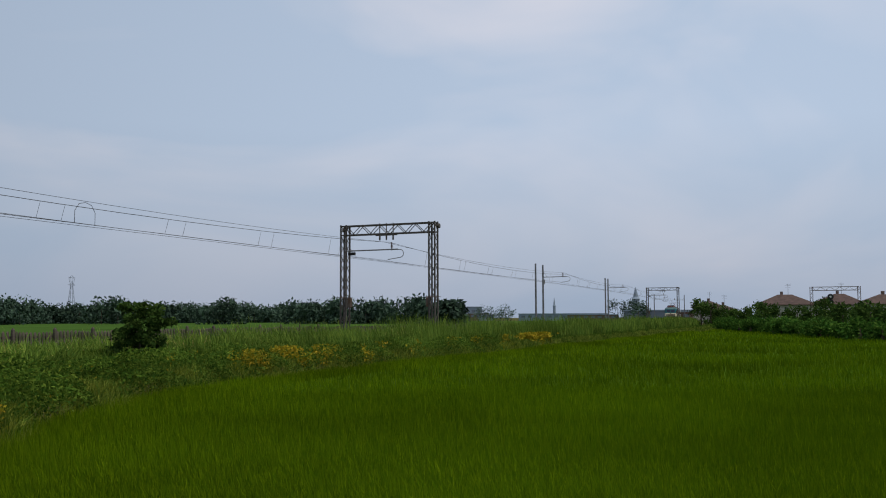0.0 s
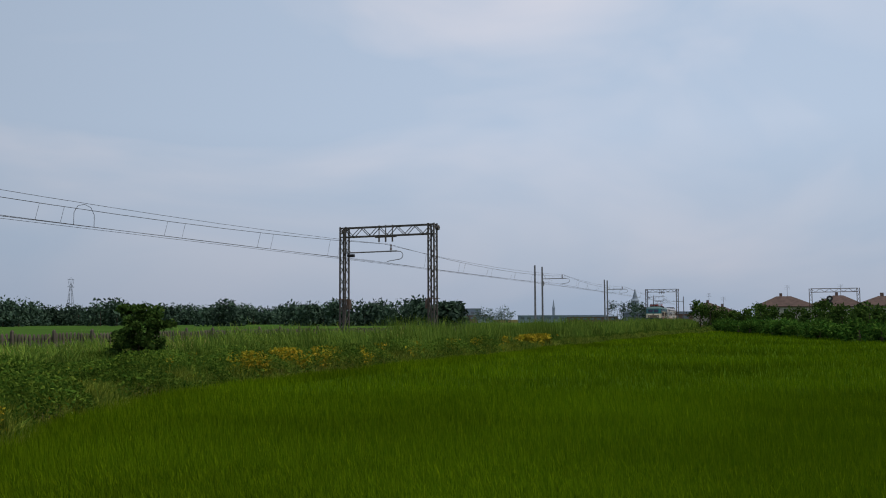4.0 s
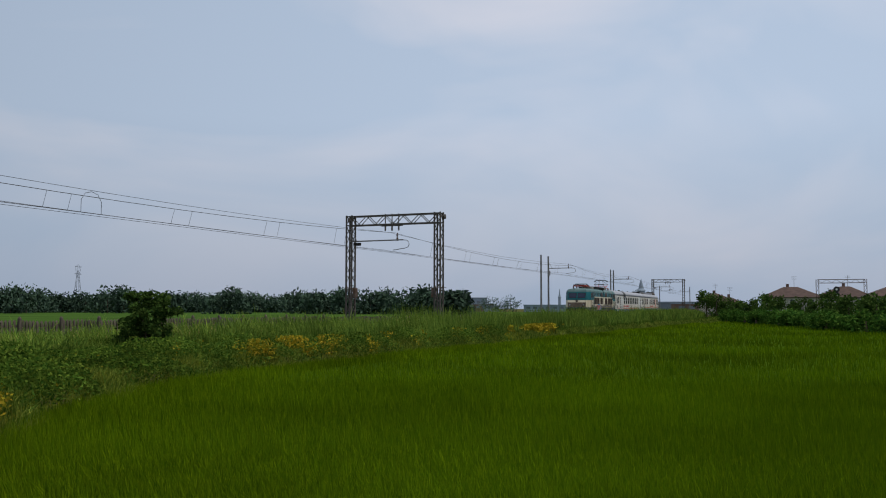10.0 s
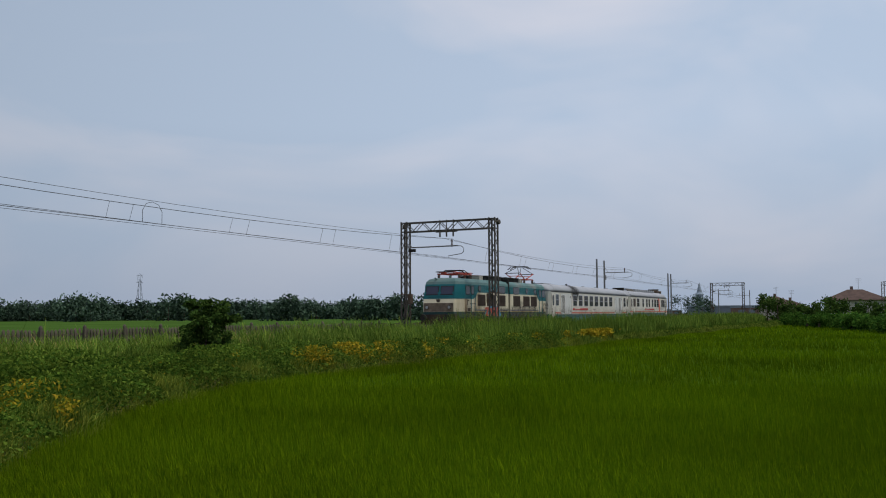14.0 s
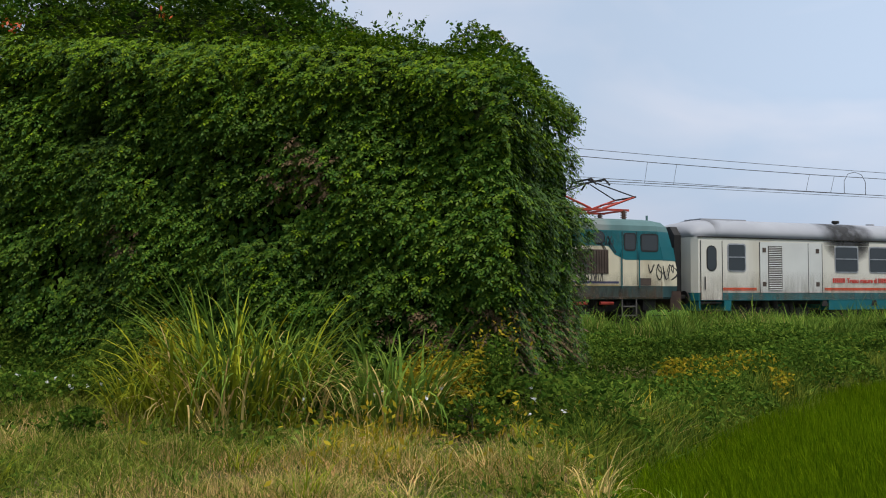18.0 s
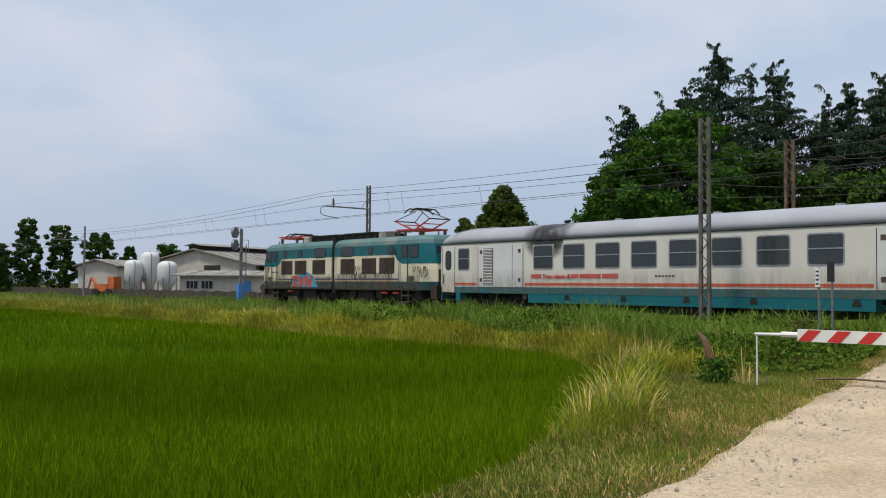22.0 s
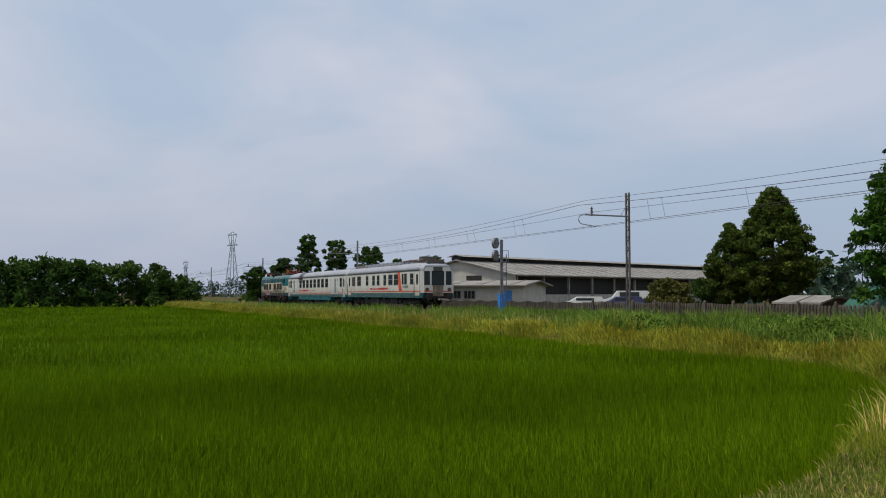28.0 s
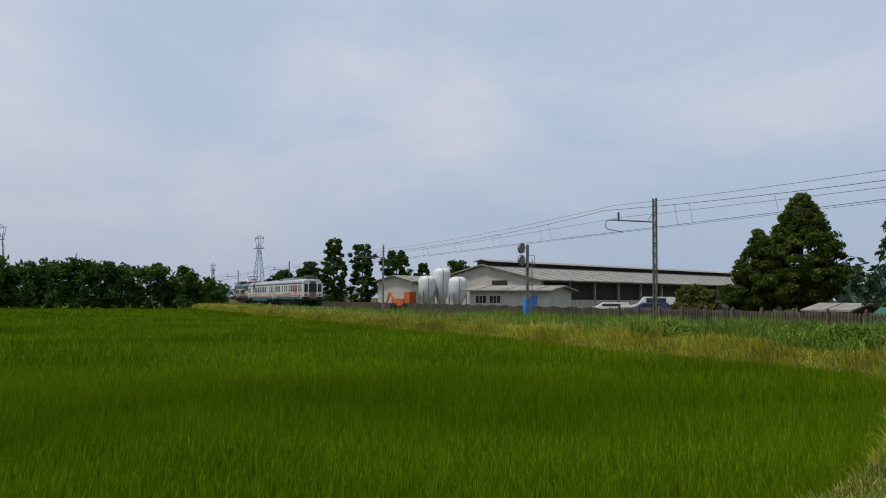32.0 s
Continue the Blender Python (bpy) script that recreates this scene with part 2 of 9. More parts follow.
M = dict(
    soil=mat("verge_soil", (0.105, 0.09, 0.04), 0.95, scale=0.35, grain=9, bump=0.6, dark=0.6, light=1.3, stain=(0.05, 0.068, 0.018), stain_at=0.48, spec=0.0),
    # green instead of mud brown, to read as dense rice shoots between the blades
    mud=mat("shoot_green_ground", (0.045, 0.085, 0.006), 0.95, scale=0.15, grain=5, bump=0.3, dark=0.7, light=1.2, spec=0.0),
    farland=mat("far_crop", (0.05, 0.10, 0.02), 0.95, scale=0.05, grain=2, bump=0.2, spec=0.0),
    gravel=mat("white_gravel_road", (0.50, 0.405, 0.29), 0.95, scale=0.9, grain=70, bump=0.5, dark=0.82, light=1.1, stain=(0.40, 0.285, 0.165), stain_at=0.56, spec=0.0),
    dirt=mat("dry_road_edge_earth", (0.33, 0.235, 0.135), 0.95, scale=2.2, grain=22, bump=0.8, dark=0.65, light=1.2, stain=(0.13, 0.12, 0.05), stain_at=0.42, spec=0.0),
    stone=mat("road_stone", (0.45, 0.41, 0.34), 0.9, scale=5, bump=0.4, per=0.3, spec=0.0),
    ballast=mat("track_ballast", (0.17, 0.145, 0.12), 0.95, scale=1.5, grain=14, bump=1.0, dark=0.6, light=1.4),
    rail=mat("rail_steel", (0.19, 0.12, 0.08), 0.5, 0.6, scale=3),
    railtop=mat("worn_rail_head", (0.5, 0.48, 0.46), 0.25, 0.9, scale=3),
    sleeper=mat("concrete_sleeper", (0.3, 0.27, 0.23), 0.9, scale=4, per=0.15),
    concrete=mat("weathered_concrete", (0.36, 0.335, 0.29), 0.9, scale=2.0, stain=(0.16, 0.14, 0.11), stain_at=0.58, bump=0.4),
    fence=mat("grey_fence_concrete", (0.115, 0.092, 0.072), 0.95, scale=2.0, dark=0.55, light=1.3, per=0.25, stain=(0.07, 0.06, 0.05), stain_at=0.55),
    portalsteel=mat("dull_brown_grey_steel", (0.105, 0.092, 0.080), 0.75, 0.25, scale=3, dark=0.65, light=1.3, bump=0.15),
    galv=mat("galvanised_steel", (0.20, 0.20, 0.205), 0.55, 0.55, scale=3, dark=0.7, light=1.25, bump=0.1),
    rust=mat("rusty_lattice_steel", (0.15, 0.095, 0.065), 0.8, 0.3, scale=4, dark=0.55, light=1.35, stain=(0.17, 0.15, 0.13), stain_at=0.55),
    copper=mat("dark_contact_wire", (0.045, 0.04, 0.038), 0.6, 0.5, bump=0),
    ceramic=mat("brown_insulator", (0.12, 0.06, 0.04), 0.3, scale=8, bump=0),
    white=mat("white_barrier_paint", (0.74, 0.73, 0.69), 0.5, scale=3, dark=0.88, light=1.04, stain=(0.36, 0.30, 0.22), stain_at=0.68, bump=0.1),
    yellowed=mat("yellowed_cream_paint", (0.55, 0.48, 0.33), 0.55, scale=5, dark=0.7, light=1.1, stain=(0.22, 0.14, 0.07), stain_at=0.6, bump=0.2),
    black=mat("black_paint", (0.02, 0.02, 0.021), 0.5, scale=4, bump=0.1),
    red=mat("red_reflective", (0.52, 0.035, 0.025), 0.45, scale=4, dark=0.9, light=1.05, bump=0.05),
    yellow=mat("yellow_plate", (0.72, 0.45, 0.03), 0.5, scale=4, bump=0.05),
    lamp=glow("red_signal_light", (1.0, 0.02, 0.012), 3.2),
    plaster=mat("pale_plaster", (0.47, 0.44, 0.385), 0.9, scale=1.2, dark=0.85, light=1.06, stain=(0.33, 0.30, 0.25), stain_at=0.62, bump=0.25),
    tin=mat("grey_fibre_roof", (0.24, 0.225, 0.20), 0.9, scale=1.2, dark=0.7, light=1.25, stain=(0.12, 0.11, 0.10), stain_at=0.58),
    tile=mat("terracotta_roof", (0.082, 0.05, 0.04), 0.9, scale=1.2, dark=0.65, light=1.25),
    # near-black colour that stands in for the shade inside farm openings
    shade=mat("painted_interior_shade", (0.03, 0.028, 0.025), 0.95, bump=0),
    bark=mat("bark", (0.085, 0.065, 0.045), 0.95, scale=3, grain=22, bump=0.9, stretch=(1, 1, 0.3)),
    stumpwood=mat("rotten_stump_wood", (0.16, 0.085, 0.05), 0.95, scale=4, grain=25, bump=0.8, dark=0.5, light=1.4, stretch=(1, 1, 0.3)),
    rice=mat("young_rice", (0.086, 0.150, 0.003), 0.85, scale=0.11, grain=30, bump=0, dark=0.66, light=1.4, island=0.26, thin=0.38, spec=0.0),
    # lighter copy of the rice colour, brightens the field near its edge
    ricelight=mat("brightened_margin_rice", (0.135, 0.215, 0.005), 0.85, scale=0.11, grain=30, bump=0, dark=0.7, light=1.35, island=0.26, thin=0.38, spec=0.0),
    reed=mat("tall_green_grass", (0.135, 0.215, 0.034), 0.7, scale=0.4, bump=0, dark=0.65, light=1.4, island=0.42, thin=0.3, spec=0.0),
    straw=mat("dry_yellow_grass", (0.60, 0.45, 0.16), 0.8, scale=0.5, bump=0, dark=0.65, light=1.3, island=0.35, thin=0.28, spec=0.0),
    lawn=mat("short_green_grass", (0.17, 0.215, 0.032), 0.75, scale=0.5, bump=0, dark=0.65, light=1.35, island=0.4, thin=0.32, spec=0.0),
    weed=mat("broad_weed_leaf", (0.080, 0.142, 0.019), 0.65, scale=0.5, bump=0, dark=0.55, light=1.45, island=0.5, thin=0.3, spec=0.0),
    gold=mat("yellowed_weed_leaf", (0.34, 0.28, 0.022), 0.7, scale=0.6, bump=0, dark=0.6, light=1.3, island=0.45, thin=0.3, spec=0.0),
    ivy=mat("climber_leaf", (0.055, 0.118, 0.010), 0.55, scale=0.7, bump=0, dark=0.55, light=1.45, island=0.5, thin=0.14, spec=0.14),
    # young growth, brightened: sun on the climber's upper edge is in the colour
    young=mat("young_sunlit_leaf", (0.115, 0.195, 0.010), 0.6, scale=0.8, bump=0, dark=0.7, light=1.3, island=0.4, thin=0.2, spec=0.05),
    deadleaf=mat("withered_climber_leaf", (0.13, 0.09, 0.045), 0.8, scale=1.0, bump=0, island=0.4, thin=0.1, spec=0.15),
    # near-black: the shade deep inside the climber is put into this colour
    ivyin=mat("climber_depth_shade", (0.016, 0.022, 0.008), 0.95, scale=2.5, grain=14, bump=1.0, dark=0.4, light=1.6, spec=0.0),
    stalk=mat("yellow_green_stalks", (0.24, 0.275, 0.02), 0.75, scale=0.5, bump=0, dark=0.7, light=1.3, island=0.35, thin=0.28, spec=0.0),
    goldgrass=mat("golden_grass", (0.29, 0.295, 0.034), 0.8, scale=0.5, bump=0, dark=0.6, light=1.4, island=0.45, thin=0.28, spec=0.0),
    drybrown=mat("dry_brown_grass", (0.62, 0.40, 0.165), 0.85, scale=0.6, bump=0, dark=0.7, light=1.3, island=0.4, thin=0.25, spec=0.0),
    leaf=mat("broadleaf_foliage", (0.05, 0.115, 0.018), 0.65, scale=0.3, bump=0, dark=0.65, light=1.4, island=0.35, thin=0.2, spec=0.0),
    olive=mat("olive_shrub_leaf", (0.10, 0.105, 0.03), 0.7, scale=0.5, bump=0, dark=0.65, light=1.35, island=0.35, thin=0.15, spec=0.0),
    leaf2=mat("dark_dense_foliage", (0.045, 0.085, 0.018), 0.65, scale=0.3, bump=0, dark=0.65, light=1.45, island=0.35, thin=0.2, spec=0.0),
    hornleaf=mat("hornbeam_foliage", (0.062, 0.092, 0.018), 0.65, scale=0.5, bump=0, dark=0.6, light=1.6, island=0.45, thin=0.2, spec=0.0),
    needle=mat("cedar_needles", (0.036, 0.064, 0.036), 0.75, scale=0.4, bump=0, dark=0.6, light=1.5, island=0.35, thin=0.15, spec=0.0),
    # bluish tint puts the haze before distant trees into the leaf colour
    farleaf=mat("haze_tinted_foliage", (0.052, 0.085, 0.058), 0.8, scale=0.08, bump=0, dark=0.6, light=1.4, island=0.35, spec=0.0),
    petal=mat("white_petal", (0.75, 0.75, 0.72), 0.7, bump=0, thin=0.2),
    orange=mat("orange_flower", (0.55, 0.09, 0.02), 0.6, bump=0, thin=0.2),
    teal=mat("faded_teal_paint", (0.010, 0.118, 0.14), 0.5, scale=0.7, dark=0.86, light=1.08, stain=(0.05, 0.12, 0.125), stain_at=0.63, bump=0.05, spec=0.2),
    cream=mat("dirty_cream_paint", (0.63, 0.575, 0.43), 0.5, scale=0.6, dark=0.88, light=1.05, stain=(0.27, 0.20, 0.12), stain_at=0.54, bump=0.05, stretch=(3.4, 1, 0.3), spec=0.2),
    ivory=mat("coach_ivory_paint", (0.62, 0.60, 0.535), 0.45, scale=0.5, dark=0.92, light=1.03, stain=(0.48, 0.43, 0.34), stain_at=0.62, bump=0.04, stretch=(2.2, 1, 0.35), spec=0.2),
    roofgrey=mat("coach_roof_paint", (0.34, 0.35, 0.38), 0.5, scale=0.5, dark=0.86, light=1.05, stain=(0.28, 0.28, 0.295), stain_at=0.6, bump=0.05, spec=0.2),
    roofdust=mat("grimy_teal_roof", (0.085, 0.165, 0.165), 0.7, scale=0.8, dark=0.75, light=1.15, stain=(0.20, 0.205, 0.19), stain_at=0.55, stretch=(1.6, 0.5, 1)),
    sole=mat("dirty_teal_solebar", (0.020, 0.062, 0.064), 0.7, scale=0.9, dark=0.6, light=1.3, stain=(0.07, 0.06, 0.045), stain_at=0.55, stretch=(1.5, 1, 0.6)),
    mastgrey=mat("dark_weathered_mast_steel", (0.12, 0.11, 0.10), 0.8, 0.2, scale=3, dark=0.6, light=1.3),
    nosegrime=mat("brown_nose_grime", (0.20, 0.15, 0.11), 0.8, scale=2.5, dark=0.5, light=1.3, stain=(0.30, 0.27, 0.2), stain_at=0.62),
    grime=mat("brake_dust_grey", (0.085, 0.078, 0.07), 0.8, scale=0.8, dark=0.7, light=1.25, stain=(0.10, 0.07, 0.05), stain_at=0.55),
    under=mat("sooty_running_gear", (0.016, 0.014, 0.013), 0.85, scale=2, dark=0.6, light=1.6),
    rusty=mat("rust_brown_ironwork", (0.05, 0.03, 0.022), 0.85, scale=2, dark=0.6, light=1.4),
    louvre=mat("rusted_louvre", (0.065, 0.046, 0.037), 0.75, scale=2, dark=0.65, light=1.4),
    orangered=mat("orange_red_band", (0.62, 0.075, 0.025), 0.5, scale=1, dark=0.9, light=1.06, bump=0.03),
    panto=mat("red_pantograph", (0.42, 0.05, 0.03), 0.55, 0.1, scale=3, bump=0),
    navy=mat("navy_band", (0.05, 0.055, 0.13), 0.5, scale=1, bump=0),
    graff1=mat("red_graffiti", (0.42, 0.07, 0.04), 0.6, scale=2, bump=0),
    graff2=mat("blue_graffiti", (0.06, 0.26, 0.40), 0.6, scale=2, dark=0.6, bump=0),
    ink=mat("black_graffiti", (0.025, 0.025, 0.028), 0.6, bump=0),
    sootveil=None,
    soot=mat("soot_stain", (0.10, 0.10, 0.105), 0.8, scale=3, bump=0),
    pane=glass("dusty_train_window", (0.035, 0.042, 0.046), 0.12),
    screen=glass("blue_windscreen", (0.03, 0.034, 0.065), 0.1),
    rubber=mat("window_rubber", (0.015, 0.015, 0.016), 0.7, bump=0),
    alu=mat("aluminium_frame", (0.42, 0.42, 0.43), 0.35, 0.8, bump=0),
    doorpaint=mat("pale_grey_door", (0.60, 0.61, 0.59), 0.45, scale=1, dark=0.93, light=1.03, bump=0.03, spec=0.2),
    bluebox=mat("blue_plastic", (0.05, 0.22, 0.55), 0.4, scale=2, bump=0),
    green=mat("green_tarpaulin", (0.03, 0.13, 0.09), 0.6, scale=1),
    brick=mat("red_brick_facade", (0.17, 0.11, 0.09), 0.9, scale=0.5),
    # haze over far buildings and pylons is put into these two bluish colours
    haze=mat("haze_tinted_concrete", (0.26, 0.32, 0.39), 0.95, scale=0.1, bump=0),
    hazesteel=mat("haze_tinted_steel", (0.16, 0.19, 0.23), 0.9, scale=0.3, bump=0),
    machine=mat("orange_machine_paint", (0.5, 0.12, 0.03), 0.6, scale=2),
)

# ---------------------------------------------------------------- mesh helpers


def new_bm():
    return bmesh.new()


def box(bm, x0, x1, y0, y1, z0, z1):
    v = [bm.verts.new(c) for c in ((x0, y0, z0), (x1, y0, z0), (x1, y1, z0), (x0, y1, z0), (x0, y0, z1), (x1, y0, z1), (x1, y1, z1), (x0, y1, z1))]
    for f in ((3, 2, 1, 0), (4, 5, 6, 7), (0, 1, 5, 4), (1, 2, 6, 5), (2, 3, 7, 6), (3, 0, 4, 7)):
        bm.faces.new([v[i] for i in f])
    return bm


def rod(bm, a, b, r, r2=None, seg=8, caps=True):
    """A round bar from a to b."""
    a, b = Vector(a), Vector(b)
    d = (b - a).normalized()
    side = d.cross(Vector((0, 0, 1)) if abs(d.z) < 0.9 else Vector((1, 0, 0))).normalized()
    up = side.cross(d)
    rings = []
    for p, rr in ((a, r), (b, r if r2 is None else r2)):
        rings.append([bm.verts.new(p + (side * math.cos(k * math.tau / seg) + up * math.sin(k * math.tau / seg)) * rr) for k in range(seg)])
    for k in range(seg):
        bm.faces.new((rings[0][k], rings[0][(k + 1) % seg], rings[1][(k + 1) % seg], rings[1][k]))
    if caps:
        bm.faces.new(rings[0][::-1])
        bm.faces.new(rings[1])
    return bm


def line(bm, pts, r, seg=5):
    """One bent tube through the points."""
    p = [Vector(q) for q in pts]
    rings = []
    for k, q in enumerate(p):
        d = (p[min(k + 1, len(p) - 1)] - p[max(k - 1, 0)]).normalized()
        side = d.cross(Vector((0, 0, 1)) if abs(d.z) < 0.95 else Vector((0, 1, 0))).normalized()
        up = side.cross(d)
        rings.append([bm.verts.new(q + (side * math.cos(j * math.tau / seg) + up * math.sin(j * math.tau / seg)) * r) for j in range(seg)])
    for a, b in zip(rings, rings[1:]):
        for j in range(seg):
            bm.faces.new((a[j], a[(j + 1) % seg], b[(j + 1) % seg], b[j]))
    bm.faces.new(rings[0][::-1])
    bm.faces.new(rings[-1])
    return bm


def bar(bm, a, b, w, h=None):
    """A square bar from a to b."""
    h = h or w
    a, b = Vector(a), Vector(b)
    d = (b - a).normalized()
    side = d.cross(Vector((0, 0, 1)) if abs(d.z) < 0.9 else Vector((1, 0, 0))).normalized()
    up = side.cross(d)
    rings = [[bm.verts.new(p + side * sx * w / 2 + up * sy * h / 2) for sx, sy in ((-1, -1), (1, -1), (1, 1), (-1, 1))] for p in (a, b)]
    for k in range(4):
        bm.faces.new((rings[0][k], rings[0][(k + 1) % 4], rings[1][(k + 1) % 4], rings[1][k]))
    bm.faces.new(rings[0][::-1])
    bm.faces.new(rings[1])
    return bm


def loft(bm, sections, closed=True, caps=True):
    """Skins a row of sections (lists of points of one length)."""
    rings = [[bm.verts.new(p) for p in s] for s in sections]
    n = len(rings[0])
    for a, b in zip(rings, rings[1:]):
        for k in range(n if closed else n - 1):
            bm.faces.new((a[k], a[(k + 1) % n], b[(k + 1) % n], b[k]))
    if caps and closed:
        bm.faces.new(rings[0][::-1])
        bm.faces.new(rings[-1])
    return bm


def plate(bm, outline, depth):
    """A flat outline of 3D points, thickened along its normal by depth."""
    o = [Vector(p) for p in outline]
    nrm = (o[1] - o[0]).cross(o[2] - o[1]).normalized() * depth
    loft(bm, [o, [p + nrm for p in o]])
    return bm


def part(name, bm, material, parent=None, label="", smooth=False):
    if isinstance(bm, bpy.types.Mesh):
        me = bm
    else:
        bmesh.ops.recalc_face_normals(bm, faces=bm.faces)
        me = bpy.data.meshes.new(name)
        bm.to_mesh(me)
        bm.free()
    if not me.materials:
        me.materials.append(material)
    if smooth:
        me.polygons.foreach_set("use_smooth", [True] * len(me.polygons))
    ob = new(name, me)
    ob.parent = parent
    if label:
        ob["label"] = label
    return ob


def thing(name, label, category, m=None, group="", kind=""):
    ob = new(name)
    ob.empty_display_size = 0.2
    if m is not None:
        ob.matrix_world = m
    return tagged(ob, label, category, group, kind)


def soup(name, verts, size, material, parent=None, label=""):
    """One mesh of many separate faces with the same number of corners, from an array of corners."""
    verts = np.asarray(verts, np.float32).reshape(-1, 3)
    n = len(verts)
    me = bpy.data.meshes.new(name)
    me.vertices.add(n)
    me.vertices.foreach_set("co", verts.ravel())
    me.loops.add(n)
    me.loops.foreach_set("vertex_index", np.arange(n, dtype=np.int32))
    me.polygons.add(n // size)
    me.polygons.foreach_set("loop_start", np.arange(0, n, size, dtype=np.int32))
    me.update(calc_edges=True)
    return part(name, me, material, parent, label)


RNG = np.random.default_rng(7)


def blades(x, y, z, tall, wide, lean=0.35, drift=(0.0, 0.0), bend=0.5, simple=False):
    """Grass blades rooted at the points: each a bent, pointed strip, as arrays of corners."""
    n = len(x)
    a = RNG.uniform(0, math.tau, n)
    h = tall * RNG.uniform(0.6, 1.15, n)
    w = wide * RNG.uniform(0.6, 1.3, n)
    la = RNG.uniform(0, math.tau, n)
    ln = np.abs(RNG.normal(0, lean, n)) * h
    lx, ly = np.cos(la) * ln + drift[0] * h, np.sin(la) * ln + drift[1] * h
    base = np.stack([x, y, z], 1)
    side = np.stack([np.cos(a) * w, np.sin(a) * w, np.zeros(n)], 1) * 0.5
    mid = base + np.stack([lx * 0.35, ly * 0.35, h * 0.6], 1)
    tip = base + np.stack([lx, ly, h * (1 - bend * 0.15)], 1)
    if simple:
        return np.stack([base - side, base + side, tip], 1)
    return np.concatenate([np.stack([base - side, base + side, mid + side * 0.75], 1),
                           np.stack([base - side, mid + side * 0.75, mid - side * 0.75], 1),
                           np.stack([mid - side * 0.75, mid + side * 0.75, tip], 1)], 0)


def leaves(c, size, flat=0.0):
    """Leaf-like quads round the points c, turned at random."""
    n = len(c)
    u = RNG.normal(size=(n, 3))
    u[:, 2] *= 1 - flat
    u /= np.linalg.norm(u, axis=1, keepdims=True)
    v = np.cross(u, RNG.normal(size=(n, 3)))
    v /= np.linalg.norm(v, axis=1, keepdims=True)
    s = (size * RNG.uniform(0.6, 1.3, n))[:, None]
    return np.stack([c - u * s, c + v * s * 0.45, c + u * s, c - v * s * 0.45], 1)


def veil(name, colour, at, size):
    """A thin film of soot on paint, thickest round the point at and ragged by a noise."""
    m = mat(name, colour, 0.8, scale=3, bump=0)
    n, l = m.node_tree.nodes, m.node_tree.links
    tc, mp, gr, ns, mul = n.new("ShaderNodeTexCoord"), n.new("ShaderNodeMapping"), n.new("ShaderNodeTexGradient"), n.new("ShaderNodeTexNoise"), n.new("ShaderNodeMath")
    gr.gradient_type = "SPHERICAL"
    mp.vector_type = "TEXTURE"
    mp.inputs["Location"].default_value, mp.inputs["Scale"].default_value = at, size
    ns.inputs["Scale"].default_value, ns.inputs["Detail"].default_value = 2.2, 5.0
    rp = n.new("ShaderNodeMapRange")
    rp.inputs["From Min"].default_value, rp.inputs["From Max"].default_value = 0.3, 0.6
    rp.inputs["To Min"].default_value, rp.inputs["To Max"].default_value = 0.6, 1.6
    mul.operation, mul.use_clamp = "MULTIPLY", True
    l.new(tc.outputs["Object"], mp.inputs["Vector"])
    l.new(mp.outputs["Vector"], gr.inputs["Vector"])
    l.new(tc.outputs["Object"], ns.inputs["Vector"])
    l.new(ns.outputs["Fac"], rp.inputs["Value"])
    l.new(gr.outputs["Fac"], mul.inputs[0])
    l.new(rp.outputs["Result"], mul.inputs[1])
    l.new(mul.outputs["Value"], n["Principled BSDF"].inputs["Alpha"])
    return m


def grime_film(name, colour, z_top, z_full, most):
    """A film of brake dust and rain streaks on a side wall, thickest at the bottom."""
    m = mat(name, colour, 0.85, scale=3, bump=0)
    n, l = m.node_tree.nodes, m.node_tree.links
    tc, mp, sep, ns = n.new("ShaderNodeTexCoord"), n.new("ShaderNodeMapping"), n.new("ShaderNodeSeparateXYZ"), n.new("ShaderNodeTexNoise")
    mp.inputs["Scale"].default_value = (2.6, 1.0, 0.45)
    ns.inputs["Scale"].default_value, ns.inputs["Detail"].default_value, ns.inputs["Roughness"].default_value = 2.4, 8.0, 0.65
    hi, rp, mul = n.new("ShaderNodeMapRange"), n.new("ShaderNodeMapRange"), n.new("ShaderNodeMath")
    hi.inputs["From Min"].default_value, hi.inputs["From Max"].default_value = z_top, z_full
    rp.inputs["From Min"].default_value, rp.inputs["From Max"].default_value = 0.36, 0.66
    rp.inputs["To Min"].default_value, rp.inputs["To Max"].default_value = 0.12 * most, most
    mul.operation, mul.use_clamp = "MULTIPLY", True
    l.new(tc.outputs["Object"], mp.inputs["Vector"])
    l.new(tc.outputs["Object"], sep.inputs["Vector"])
    l.new(mp.outputs["Vector"], ns.inputs["Vector"])
    l.new(sep.outputs["Z"], hi.inputs["Value"])
    l.new(ns.outputs["Fac"], rp.inputs["Value"])
    l.new(hi.outputs["Result"], mul.inputs[0])
    l.new(rp.outputs["Result"], mul.inputs[1])
    l.new(mul.outputs["Value"], n["Principled BSDF"].inputs["Alpha"])
    return m


# small dark and light pebbles in the road's surface
gm = M["gravel"].node_tree
g_vor, g_rmp, g_mix, g_tc = gm.nodes.new("ShaderNodeTexVoronoi"), gm.nodes.new("ShaderNodeValToRGB"), gm.nodes.new("ShaderNodeMix"), gm.nodes.new("ShaderNodeTexCoord")
g_vor.inputs["Scale"].default_value = 38.0
g_rmp.color_ramp.elements[0].position, g_rmp.color_ramp.elements[1].position = 0.0, 1.0
g_rmp.color_ramp.elements[0].color, g_rmp.color_ramp.elements[1].color = (0.72, 0.70, 0.68, 1), (1.22, 1.2, 1.17, 1)
g_mix.data_type, g_mix.blend_type = "RGBA", "MULTIPLY"
